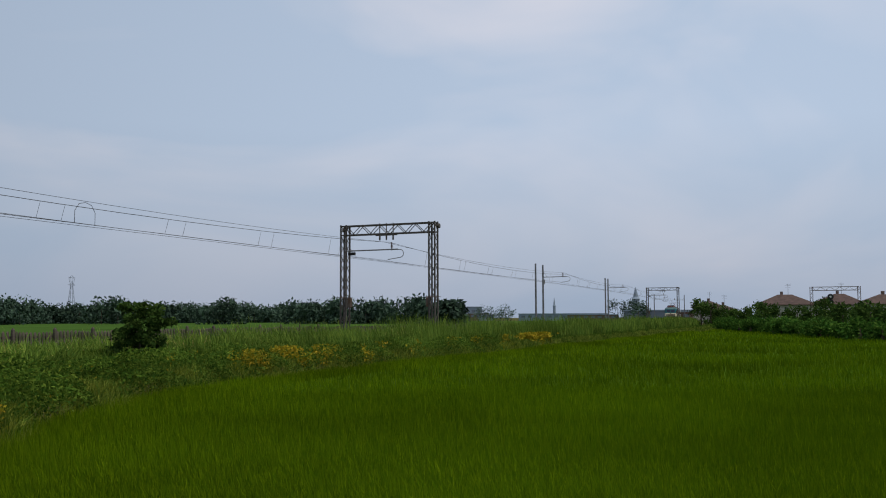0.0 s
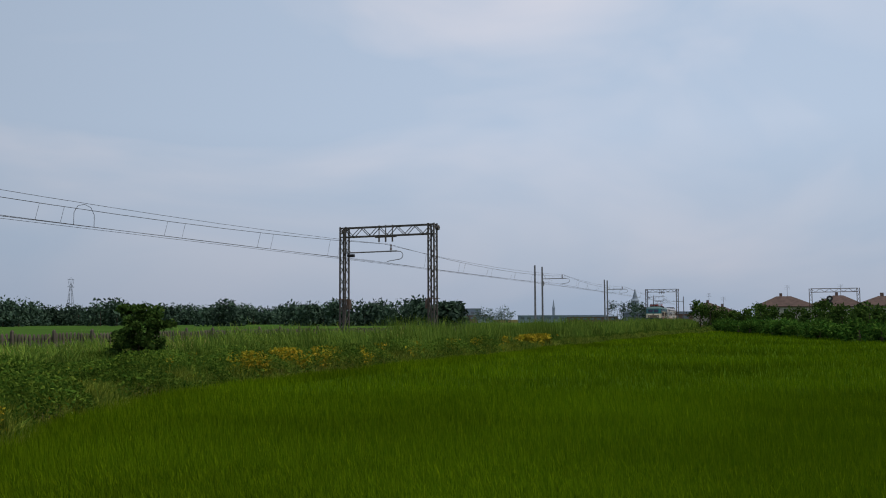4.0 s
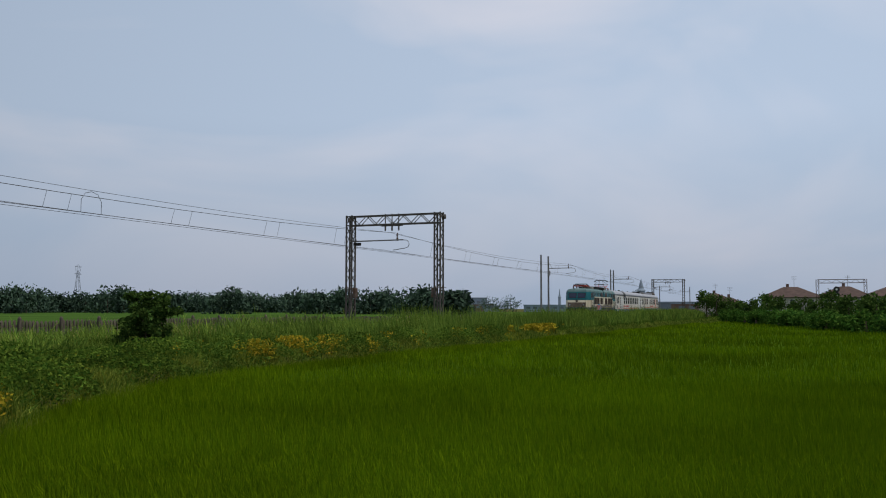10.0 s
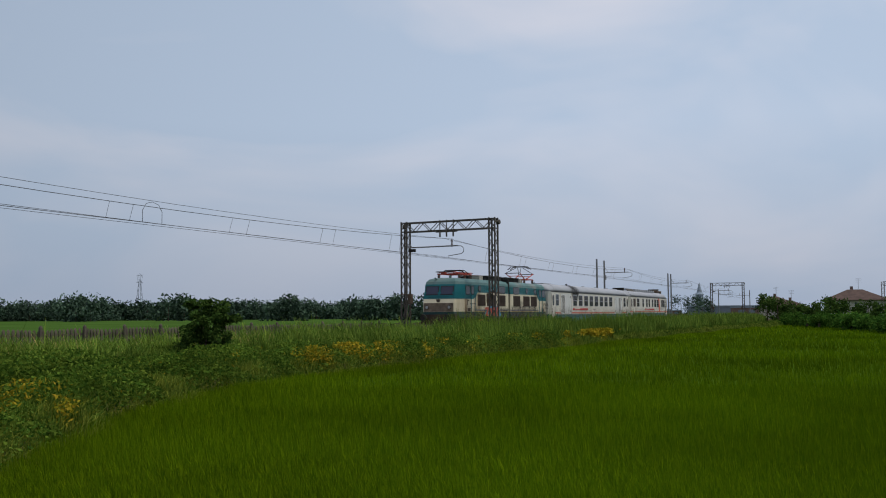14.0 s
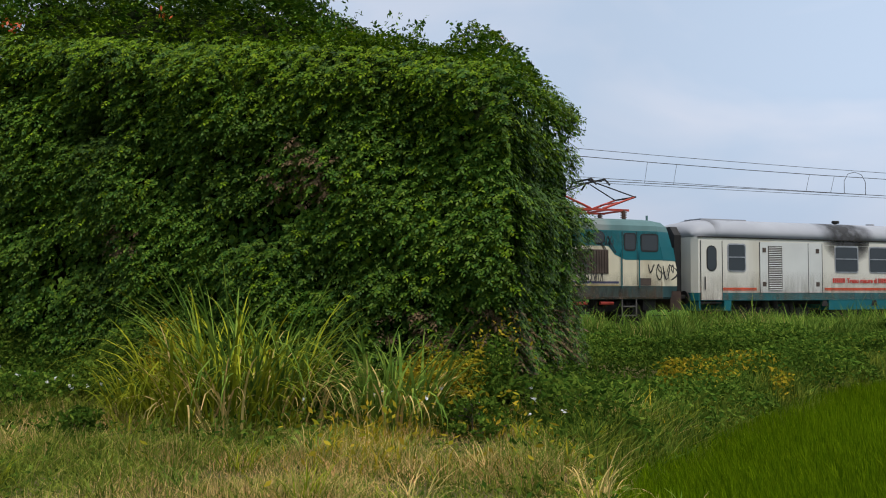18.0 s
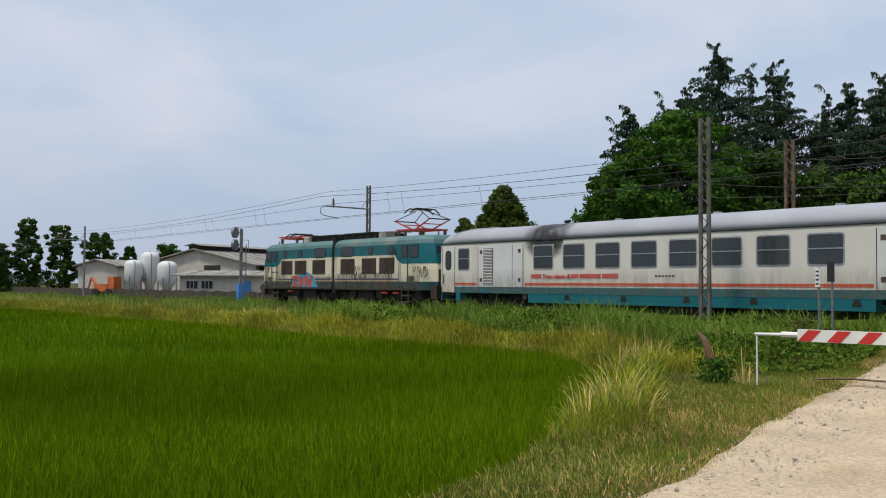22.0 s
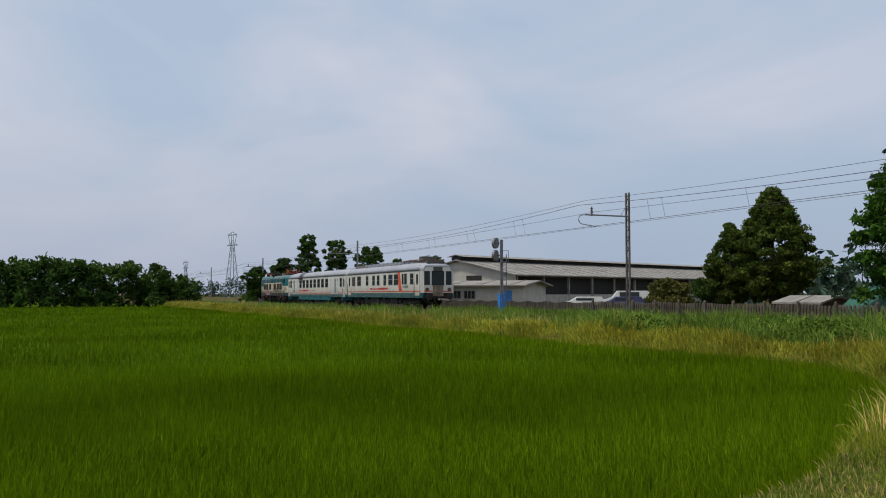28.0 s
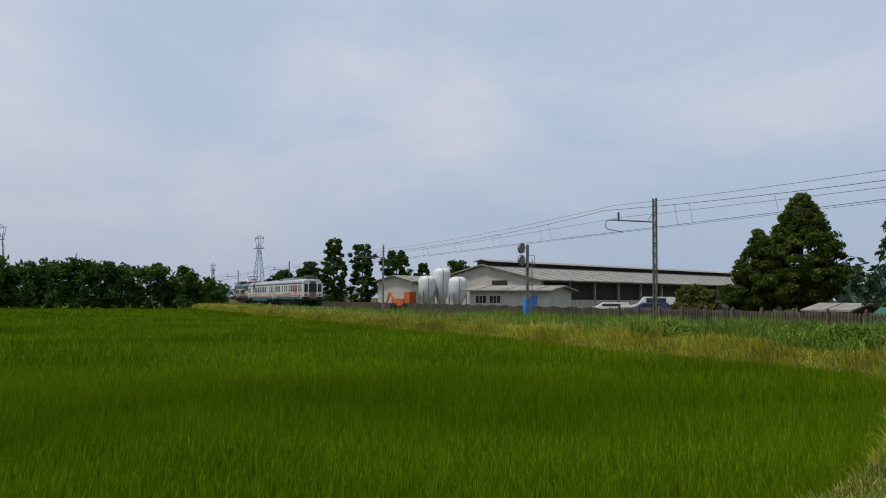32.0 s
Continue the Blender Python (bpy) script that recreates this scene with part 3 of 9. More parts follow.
g_mix.inputs["Factor"].default_value = 0.7
gb = gm.nodes["Principled BSDF"]
g_old = gb.inputs["Base Color"].links[0].from_socket
g_sep = gm.nodes.new("ShaderNodeSeparateColor")
gm.links.new(g_tc.outputs["Object"], g_vor.inputs["Vector"])
gm.links.new(g_vor.outputs["Color"], g_sep.inputs["Color"])
gm.links.new(g_sep.outputs["Red"], g_rmp.inputs["Fac"])
gm.links.new(g_old, g_mix.inputs["A"])
gm.links.new(g_rmp.outputs["Color"], g_mix.inputs["B"])
gm.links.new(g_mix.outputs["Result"], gb.inputs["Base Color"])
M["sootveil"] = veil("soot_film", (0.035, 0.035, 0.037), (6.9, -1.1, 3.3), (1.4, 1.6, 1.1))
M["locogrime"] = grime_film("brown_brake_dust", (0.11, 0.072, 0.045), 1.9, 1.1, 0.5)
M["coachgrime"] = grime_film("thin_brown_road_dust", (0.20, 0.15, 0.10), 2.0, 0.95, 0.30)
M["roofstreak"] = grime_film("dark_rain_streaks", (0.10, 0.085, 0.07), 2.4, 3.15, 0.13)
M["rearsoot"] = veil("soot_film_at_the_end", (0.06, 0.06, 0.06), (0.0, 0.0, 3.7), (1.6, 2.2, 1.2))

# ---------------------------------------------------------------- the lie of the land
RAIL = 0.35           # top of the rails


def bend(x):
    """The track runs straight past the crossing and swings gently away further up the line."""
    return 0.5 * 5.8e-4 * max(0.0, x - 50.0) ** 2


def heading(x):
    return math.atan(5.8e-4 * max(0.0, x - 50.0))


def bend_np(x):
    return 0.5 * 5.8e-4 * np.maximum(0.0, x - 50.0) ** 2


ROAD = [(1.2, -37.5), (-1.4, -29.0), (-3.75, -20.9), (-5.5, -16.2), (-6.8, -12.3), (-8.2, -8.4), (-9.7, -3.6), (-10.8, 0.0), (-12.2, 4.0), (-15.0, 12.0)]
ROAD_HALF = 1.32


def road_near(x, y):
    """Distance from the road's middle line, for arrays."""
    best = np.full(np.shape(x), 1e9)
    for (ax, ay), (bx, by) in zip(ROAD, ROAD[1:]):
        dx, dy = bx - ax, by - ay
        k = np.clip(((x - ax) * dx + (y - ay) * dy) / (dx * dx + dy * dy), 0, 1)
        best = np.minimum(best, np.hypot(x - ax - k * dx, y - ay - k * dy))
    return best


def edge_right(x):
    """The rice field's edge towards the track, on the side the train comes from."""
    return np.interp(x, [3.8, 3.95, 5.4, 8.1, 11.1, 12.9, 14.2, 17.7, 21.4, 25.4, 30, 37.5, 43, 58, 95, 157, 400], [-41, -20.8, -19.1, -17.2, -15.3, -14.2, -13.5, -12.1, -10.9, -10.1, -9.7, -9.9, -10.1, -9.9, -10.2, -10.1, -9.8])


def edge_left(x):
    """The same on the side to which the train leaves; the road's verge closes it."""
    return np.interp(x, [-400, -140, -110, -80, -60, -45, -35, -28, -22, -19, -16.5, -13.4, -12.2, -10.8, -9.5, -8.6, -7.4, -6.5, -4.6, -2.0], [-16, -13, -12.2, -10.9, -10.3, -9.6, -9.2, -9.0, -8.8, -8.9, -10.0, -11.9, -13.1, -14.8, -16.9, -18.4, -20.5, -22.0, -26.4, -41])


def ground_z(x, y):
    """Height of the bare ground, for arrays."""
    x, y = np.asarray(x, float), np.asarray(y, float)
    yt = bend_np(x)
    z = np.zeros(np.broadcast(x, y).shape)
    er, el = edge_right(x), edge_left(x)
    field = np.where(x > 3.8, er - y, np.where(x < -2.0, el - y, -1.0))
    z = z - 0.5 * np.clip(field / 0.6 + 0.55, 0, 1)
    bank = np.clip((5.2 - np.abs(y - yt)) / 2.6, 0, 1)
    z = np.maximum(z, z * (1 - bank) + 0.13 * bank)
    near = np.clip(1 - (road_near(x, y) - ROAD_HALF) / 1.6, 0, 1)
    rise = np.interp(y, [-27.5, -19.5, -11.5, -3, 4, 12], [0.0, 0.02, 0.12, 0.30, 0.33, 0.1])
    return z * (1 - near) + rise * near


def sheet(name, xs, ys, zfun, material, lift=0.0, keep=None):
    gx, gy = np.meshgrid(xs, ys)
    gz = zfun(gx, gy) + lift
    nx = len(xs)
    verts = np.stack([gx, gy, gz], -1).reshape(-1, 3)
    faces = [(j * nx + i, j * nx + i + 1, (j + 1) * nx + i + 1, (j + 1) * nx + i)
             for j in range(len(ys) - 1) for i in range(nx - 1)
             if keep is None or keep(0.5 * (xs[i] + xs[i + 1]), 0.5 * (ys[j] + ys[j + 1]))]
    me = bpy.data.meshes.new(name)
    me.from_pydata([tuple(v) for v in verts], [], faces)
    return part(name, me, material, None, smooth=True)


def spread(near, step, far, grow=1.35):
    a = list(np.arange(-near, near + 1e-6, step))
    s = step
    while a[-1] < far:
        s *= grow
        a.append(a[-1] + s)
        a.insert(0, a[0] - s)
    return np.array(a)


ground = sheet("ground", spread(30, 0.4, 4200, 1.2), spread(24, 0.4, 4200, 1.2) - 8.0, ground_z, M["soil"])
tagged(ground, "flat farmland soil with sparse grass reaching the horizon", "ground", kind="structure")

# the ground sheet under the rice, its green stands in for dense shoots
for nm, x0, x1, ef in (("field_right", 3.9, 330.0, edge_right), ("field_left", -330.0, -2.1, edge_left)):
    xs = np.concatenate([np.linspace(x0, x1, 260)])
    top = ef(xs) - 0.1
    bm = new_bm()
    row_a = [bm.verts.new((x, y, -0.46)) for x, y in zip(xs, top)]
    row_b = [bm.verts.new((x, min(y - 0.5, -150.0), -0.46)) for x, y in zip(xs, top)]
    for i in range(len(xs) - 1):
        bm.faces.new((row_b[i], row_b[i + 1], row_a[i + 1], row_a[i]))
    tagged(part(nm, bm, M["mud"]), "ground sheet under the rice, coloured green like dense shoots", "field", kind="structure")

# far crops beyond the railway
bm = new_bm()
for x0, x1, y0, y1 in ((-8.0, 420.0, 16.0, 330.0),):
    a = [bm.verts.new((x0 + (x1 - x0) * k / 60, y0 + bend(x0 + (x1 - x0) * k / 60), 0.06)) for k in range(61)]
    b = [bm.verts.new((x0 + (x1 - x0) * k / 60, y1, 0.06)) for k in range(61)]
    for k in range(60):
        bm.faces.new((a[k], a[k + 1], b[k + 1], b[k]))
tagged(part("far_field", bm, M["farland"]), "bright green crop field behind the railway fence", "field", kind="structure")

# the gravel road over the crossing
bm = new_bm()
rows = []
path = []
for (ax, ay), (bx, by) in zip(ROAD, ROAD[1:]):
    for k in range(32):
        path.append((ax + (bx - ax) * k / 32, ay + (by - ay) * k / 32))
path.append(ROAD[-1])
for i, (x, y) in enumerate(path):
    a, b = Vector(path[max(0, i - 1)]), Vector(path[min(len(path) - 1, i + 1)])
    d = (b - a).normalized()
    n = Vector((-d.y, d.x))
    row = []
    for k in range(13):
        u = k / 6 - 1
        wob = (0.15 * noise.noise(Vector((x * 0.7, y * 0.7, 5.0 if u < 0 else 9.0))) + 0.05 * noise.noise(Vector((x * 2.3, y * 2.3, 2.0 if u < 0 else 7.0)))) if abs(u) > 0.9 else 0
        px, py = x + n.x * u * (ROAD_HALF + wob), y + n.y * u * (ROAD_HALF + wob)
        rut = -0.025 * math.exp(-((abs(u) - 0.55) / 0.16) ** 2)
        crown = 0.03 * (1 - u * u) + rut + 0.012 * noise.noise(Vector((px * 1.7, py * 1.7, 0)))
        row.append(bm.verts.new((px, py, float(ground_z(px, py)) + 0.05 + crown - 0.02 * max(0, abs(u) - 0.8) * 5)))
    rows.append(row)
for a, b in zip(rows, rows[1:]):
    for k in range(12):
        bm.faces.new((a[k], a[k + 1], b[k + 1], b[k]))
for side in (-1, 1):                                   # dry earth along both edges
    bm2 = new_bm()
    edge_rows = []
    for i, (x, y) in enumerate(path):
        a, b = Vector(path[max(0, i - 1)]), Vector(path[min(len(path) - 1, i + 1)])
        d = (b - a).normalized()
        row = []
        for k in range(4):
            out = (ROAD_HALF - 0.3 + k * 0.15 + (0.22 * noise.noise(Vector((x * 1.3, y * 1.3, 3.0 * side))) + 0.12 * noise.noise(Vector((x * 4.1, y * 4.1, 3.0 * side))) if k == 3 else 0)) * side
            px, py = x - d.y * out, y + d.x * out
            row.append(bm2.verts.new((px, py, float(ground_z(px, py)) + 0.030 - (0.008 * k if k < 3 else 0.05))))
        edge_rows.append(row)
    for a, b in zip(edge_rows, edge_rows[1:]):
        for k in range(3):
            bm2.faces.new((a[k], a[k + 1], b[k + 1], b[k]))
    tagged(part("road_edge", bm2, M["dirt"], smooth=True), "dry orange-brown earth along the gravel road", "road edge", kind="structure")
road = tagged(part("road", bm, M["gravel"], smooth=True), "pale dusty gravel track leading over the level crossing", "road", kind="structure")

# ---------------------------------------------------------------- railway track
X_FAR, X_NEAR = 260.0, -330.0


def along(x0, x1, step):
    n = int(math.ceil((x1 - x0) / step))
    return [x0 + (x1 - x0) * k / n for k in range(n + 1)]


bm = new_bm()
loft(bm, [[(x, bend(x) + dy, z) for dy, z in ((-2.9, 0.02), (-1.7, 0.17), (1.7, 0.17), (2.9, 0.02), (2.9, -0.3), (-2.9, -0.3))] for x in along(X_NEAR, X_FAR, 5.0)])
tagged(part("ballast_bed", bm, M["ballast"]), "brown-grey stone ballast bed under the track", "track bed", kind="structure")
for side in (-0.7525, 0.7525):
    bm = new_bm()
    loft(bm, [[(x, bend(x) + side + dy, z) for dy, z in ((-0.07, 0.18), (0.07, 0.18), (0.02, 0.22), (0.02, 0.30), (0.036, 0.31), (0.036, 0.345), (0.03, RAIL), (-0.03, RAIL), (-0.036, 0.345), (-0.036, 0.31), (-0.02, 0.30), (-0.02, 0.22))] for x in along(X_NEAR, X_FAR, 5.0)])
    tagged(part("rail", bm, M["rail"]), "rust-brown steel rail on concrete sleepers", "rail", group="running rails")
bm = new_bm()
for k in range(int((X_FAR - X_NEAR) / 0.6)):
    x = X_NEAR + 0.6 * k
    if -60 < x < 60:
        box(bm, x - 0.12, x + 0.12, bend(x) - 1.15, bend(x) + 1.15, 0.06, 0.2)
tagged(part("sleepers", bm, M["sleeper"]), "grey concrete sleepers half sunk in ballast", "sleepers", kind="stuff")
bm = new_bm()
for y0, y1 in ((-2.3, -0.85), (-0.66, 0.66), (0.85, 2.3)):
    loft(bm, [[(-12.6 - 0.35 * y0 * 0 + dx, y, z) for dx, z in ((0, 0.05), (4.0, 0.05), (4.0, 0.335), (0, 0.335))] for y in (y0, y1)])
tagged(part("crossing_deck", bm, M["concrete"]), "worn concrete slabs filling the rails at the crossing", "crossing deck", kind="structure")

# ---------------------------------------------------------------- overhead line


def lattice(bm, p, height, wx, wy, leg=0.07, brace=0.03, step=0.75):
    """A four-legged lattice mast standing at p."""
    x, y, z = p
    corners = [(-wx / 2, -wy / 2), (wx / 2, -wy / 2), (wx / 2, wy / 2), (-wx / 2, wy / 2)]
    for cx, cy in corners:
        bar(bm, (x + cx, y + cy, z), (x + cx, y + cy, z + height), leg)
    n = int(height / step)
    for k in range(n):
        z0, z1 = z + height * k / n, z + height * (k + 1) / n
        for i in range(4):
            a, b = corners[i], corners[(i + 1) % 4]
            if k % 2:
                a, b = b, a
            bar(bm, (x + a[0], y + a[1], z0), (x + b[0], y + b[1], z1), brace)
    return bm


def cantilever(parent, x, y0, z, reach, sgn):
    """The arm that holds the wires: a level tube, an upright insulator and the curved steady arm."""
    tip = y0 + sgn * reach
    bm = new_bm()
    rod(bm, (x, y0, z), (x, tip, z + 0.02), 0.045)
    rod(bm, (x, y0, z + 0.75), (x, y0 + sgn * 0.5, z), 0.02)
    part("arm", bm, M["galv"], parent)
    bm = new_bm()
    rod(bm, (x, tip - sgn * 0.45, z - 0.05), (x, tip - sgn * 0.45, z + 0.5), 0.035)
    for k in range(4):
        rod(bm, (x, tip - sgn * 0.45, z + 0.1 + k * 0.09), (x, tip - sgn * 0.45, z + 0.14 + k * 0.09), 0.085)
    part("insulator", bm, M["ceramic"], parent)
    bm = new_bm()
    pts = [(x, tip - sgn * 0.1, z)] + [(x, tip + sgn * (0.15 + 0.28 * math.sin(a)), z - 0.27 + 0.27 * math.cos(a)) for a in np.linspace(0.2, math.pi, 8)]
    pts.append((x, tip - sgn * 0.75, z - 0.66))
    line(bm, pts, 0.025)
    part("steady_arm", bm, M["galv"], parent)


def mast(x, dy, height, kind="tube", arm=None, reach=2.9, counter=False, label="slim grey steel mast of the overhead line"):
    y = bend(x) + dy
    z0 = float(ground_z(x, y)) - 0.15
    ob = thing("catenary_mast", label, "mast", group="overhead line masts")
    bm = new_bm()
    if kind == "tube":
        rod(bm, (x, y, z0), (x, y, height), 0.13, 0.10, seg=10)
        part("pole", bm, M["galv"], ob)
    elif kind == "twin":
        steel = M["rust"] if "brownish" in label else M["mastgrey"]
        for s in (-0.15, 0.15):
            bm2 = new_bm()
            bar(bm2, (x + s, y, z0), (x + s, y, height), 0.075, 0.12)
            part("channel", bm2, steel, ob)
        n = int((height - z0) / 0.3)
        for k in range(n):
            zz = z0 + (height - z0) * k / n
            a, b = (-0.14, 0.14) if k % 2 else (0.14, -0.14)
            bm = new_bm()
            bar(bm, (x + a, y - 0.04, zz), (x + b, y - 0.04, zz + (height - z0) / n), 0.045, 0.012)
            part("lacing_bar", bm, steel, ob)
        bm = new_bm()
    else:
        lattice(bm, (x, y, z0), height - z0, 0.42, 0.42, 0.055, 0.026, 0.42)
        part("lattice", bm, M["rust"], ob)
        bm = new_bm()
    bm = new_bm() if kind == "tube" else bm
    box(bm, x - 0.4, x + 0.4, y - 0.4, y + 0.4, z0 - 0.2, z0 + 0.3)
    part("foundation", bm, M["concrete"], ob)
    if arm:
        cantilever(ob, x, y, arm, reach, -1 if dy > 0 else 1)
    if counter:
        bm = new_bm()
        rod(bm, (x + 0.25, y - 0.1, height - 2.0), (x + 0.25, y + 0.1, height - 2.0), 0.3, seg=16)
        part("tension_wheel", bm, M["galv"], ob)
    return ob


def portal(x, half, top, span=0.62, arm=True, label="grey lattice portal spanning the track, carrying the wires"):
    yc = bend(x)
    ob = thing("catenary_portal", label, "portal", group="overhead line portals")
    for s in (-1, 1):
        y = yc + s * half
        z0 = float(ground_z(x, y)) - 0.15
        bm = new_bm()
        lattice(bm, (x, y, z0), top + 0.08 - z0, 0.5, 0.42, 0.09, 0.035, 0.62)
        part("leg", bm, M["portalsteel"], ob)
        bm = new_bm()
        box(bm, x - 0.55, x + 0.55, y - 0.5, y + 0.5, z0 - 0.2, z0 + 0.35)
        part("foundation", bm, M["concrete"], ob)
        bm = new_bm()
        bar(bm, (x - 0.62, y, 3.0), (x + 0.62, y, 3.0), 0.06)
        for k in range(5):
            bar(bm, (x - 0.5 + k * 0.25, y - 0.32, 3.0), (x - 0.5 + k * 0.25, y + 0.32, 3.0), 0.03)
        part("climb_guard", bm, M["rust"], ob, "spiked rusty climbing guard round the leg")
        bm = new_bm()
        box(bm, x - 0.16, x + 0.16, y - s * 0.36 - 0.12, y - s * 0.36 + 0.12, 2.35, 2.97)
        bmesh.ops.bevel(bm, geom=list(bm.edges), offset=0.02, segments=1, affect="EDGES")
        part("switch_box", bm, M["rust"], ob, "rusty switch box under the guard")
        bm = new_bm()
        rod(bm, (x + 0.3, y + s * 0.12, top - 0.2), (x + 0.3, y + s * 0.34, top - 0.2), 0.16, seg=12)
        part("pulley", bm, M["portalsteel"], ob)
    bm = new_bm()
    y0, y1 = yc - half, yc + half
    for dx in (-0.22, 0.22):
        for z in (top - span, top):
            bar(bm, (x + dx, y0 - 0.25, z), (x + dx, y1 + 0.25, z), 0.085)
        n = 10
        for k in range(n):
            ya, yb = y0 + (y1 - y0) * k / n, y0 + (y1 - y0) * (k + 1) / n
            bar(bm, (x + dx, ya, top - span if k % 2 else top), (x + dx, yb, top if k % 2 else top - span), 0.04)
    for k in range(11):
        y = y0 + (y1 - y0) * k / 10
        for z in (top - span, top):
            bar(bm, (x - 0.22, y, z), (x + 0.22, y, z), 0.035)
    part("beam", bm, M["portalsteel"], ob)
    bm = new_bm()
    for dy in (-0.5, 0.0, 0.5):
        bar(bm, (x - 0.3, yc + dy, top - span - 0.2), (x - 0.3, yc + dy, top + 0.08), 0.05)
        rod(bm, (x - 0.3, yc + dy, top - span - 0.1), (x - 0.3, yc + dy, top - span - 0.45), 0.06)
    bar(bm, (x - 0.3, yc - 0.8, top - span - 0.12), (x - 0.3, yc + 0.8, top - span - 0.12), 0.06)
    part("wire_hanger", bm, M["portalsteel"], ob)
    if arm:
        cantilever(ob, x, y1, top - 1.7, half + 0.7, -1)
        bm = new_bm()
        box(bm, x - 0.1, x + 0.1, y1 - 0.75, y1 - 0.25, top - 2.0, top - 1.8)
        part("bracket", bm, M["under"], ob)
    return ob


portal(56.4, 3.3, 7.9)
for xx, dd, hh in ((103.6, 3.3, 7.85), (106.9, 3.3, 7.85)):
    mast(xx, dd, hh, arm=6.4 if xx > 105 else None, counter=xx > 105)
for xx in (148.0, 150.7):
    mast(xx, 3.3, 7.9, arm=6.4 if xx > 149 else None)
portal(212.0, 3.4, 8.2)
for xx, dd in ((232.0, 3.4), (246.0, -3.4)):
    mast(xx, dd, 7.3, arm=6.0)
mast(-2.6, -3.0, 7.05, kind="lattice", label="rusty lattice mast beside the climber-covered house")
mast(-18.0, -3.2, 6.92, kind="twin", label="slender twin-channel concrete-grey mast in the tall grass")
mast(-19.0, 3.2, 7.0, kind="twin", label="slender brownish twin-channel mast before the cedars")
mast(-46.8, 3.2, 7.55, kind="twin", arm=6.15, label="grey twin-channel steel mast with a bracket arm")
for xx in (-101.7, -156.6, -216.7, -275.0):
    mast(xx, 3.2, 7.65, kind="tube" if xx < -100 else "twin", arm=6.15, label="grey steel mast with a bracket arm beside the far track")

# wires: height at each support and the sag of the spans between them
SUPPORTS = [-275.0, -216.7, -156.6, -101.7, -46.8, 5.0, 56.4, 105.0, 149.5, 212.0, 246.0]


def height_at(x, highs, sag):
    for (a, ha), (b, hb) in zip(zip(SUPPORTS, highs), zip(SUPPORTS[1:], highs[1:])):
        if a <= x <= b:
            u = (x - a) / (b - a)
            return ha + (hb - ha) * u - 4 * sag * u * (1 - u)
    return highs[-1]


def wire(name, dy, highs, sag, r, label, n=14):
    highs = highs if isinstance(highs, list) else [highs] * len(SUPPORTS)
    bm = new_bm()
    xs = [a + (b - a) * k / n for a, b in zip(SUPPORTS, SUPPORTS[1:]) for k in range(n)] + [SUPPORTS[-1]]
    line(bm, [(x, bend(x) + dy, height_at(x, highs, sag)) for x in xs], r, seg=4)
    return tagged(part(name, bm, M["copper"]), label, "wire", group="overhead wires")


CARRIER = [6.6, 6.6, 6.6, 6.65, 6.7, 6.55, 6.7, 6.6, 6.6, 6.7, 6.6]
wire("contact_wire", 0.1, 5.41, 0.0, 0.011, "thin copper contact wire over the rails")
wire("contact_wire", 0.16, 5.36, 0.03, 0.008, "thin copper contact wire over the rails")
wire("messenger_wire", -0.1, CARRIER, 0.58, 0.012, "sagging carrier wire above the contact wire")
wire("feeder_wire", 0.4, [6.8, 6.8, 6.8, 6.85, 7.0, 6.85, 6.75, 6.8, 6.8, 6.9, 6.8], 0.42, 0.009, "slack feeder wire on the mast tops")
wire("lower_wire", 1.0, [6.2, 6.2, 6.2, 6.25, 6.35, 5.8, 5.6, 5.75, 5.75, 5.75, 5.75], 0.16, 0.009, "second slack wire beside the carrier wire")
bm = new_bm()
for a, b in zip(SUPPORTS, SUPPORTS[1:]):
    n = 7
    for k in range(1, n):
        u = k / n
        for du in (-0.012, 0.012):
            x = a + (b - a) * (u + du)
            rod(bm, (x, bend(x) + 0.1, 5.4), (x, bend(x) - 0.1, height_at(x, CARRIER, 0.58)), 0.008, seg=3, caps=False)
tagged(part("droppers", bm, M["copper"]), "thin vertical droppers between carrier and contact wire", "wire", kind="stuff")


def strung(name, a, b, sag, r, label, beads=0, loop=None):
    """A cable from a to b that hangs by sag, with strung insulator beads near its start and a loose loop."""
    a, b = Vector(a), Vector(b)
    ob = thing(name, label, "cable", group="cables over the crossing")
    at = lambda u: a.lerp(b, u) - Vector((0, 0, 4 * sag * u * (1 - u)))
    bm = new_bm()
    line(bm, [at(k / 16) for k in range(17)], r, seg=4)
    part("cable", bm, M["copper"], ob)
    for k in range(beads):
        bm = new_bm()
        c, d = at(0.035 + 0.011 * k), (b - a).normalized()
        rod(bm, c - d * 0.04, c + d * 0.04, 0.022, 0.014, seg=8)
        part("insulator", bm, M["ceramic"], ob)
    if loop:
        bm = new_bm()
        c = at(0.13)
        line(bm, [c + Vector((-0.35 * math.sin(q) - 0.1, 0, -loop / 2 + loop / 2 * math.cos(q))) for q in np.linspace(0, math.pi, 10)], r * 0.8, seg=4)
        part("jumper_loop", bm, M["copper"], ob)
    return ob


strung("anchor_cable", (-2.6, -3.0, 5.60), (-19.0, 3.1, 6.25), 0.42, 0.012, "anchored cable with bead insulators and a jumper loop", 7, 0.36)
strung("anchor_cable", (-2.6, -3.0, 5.28), (-19.0, 3.1, 5.15), 0.05, 0.012, "anchored cable with bead insulators and a jumper loop", 7)
strung("slack_cable", (-2.6, -3.0, 4.92), (-18.0, -3.1, 4.85), 0.6, 0.010, "thin slack cable strung low over the crossing", 0, 0.34)
strung("slack_cable", (-2.6, -3.0, 4.52), (-18.0, -3.1, 4.40), 0.32, 0.010, "thin slack cable strung low over the crossing")
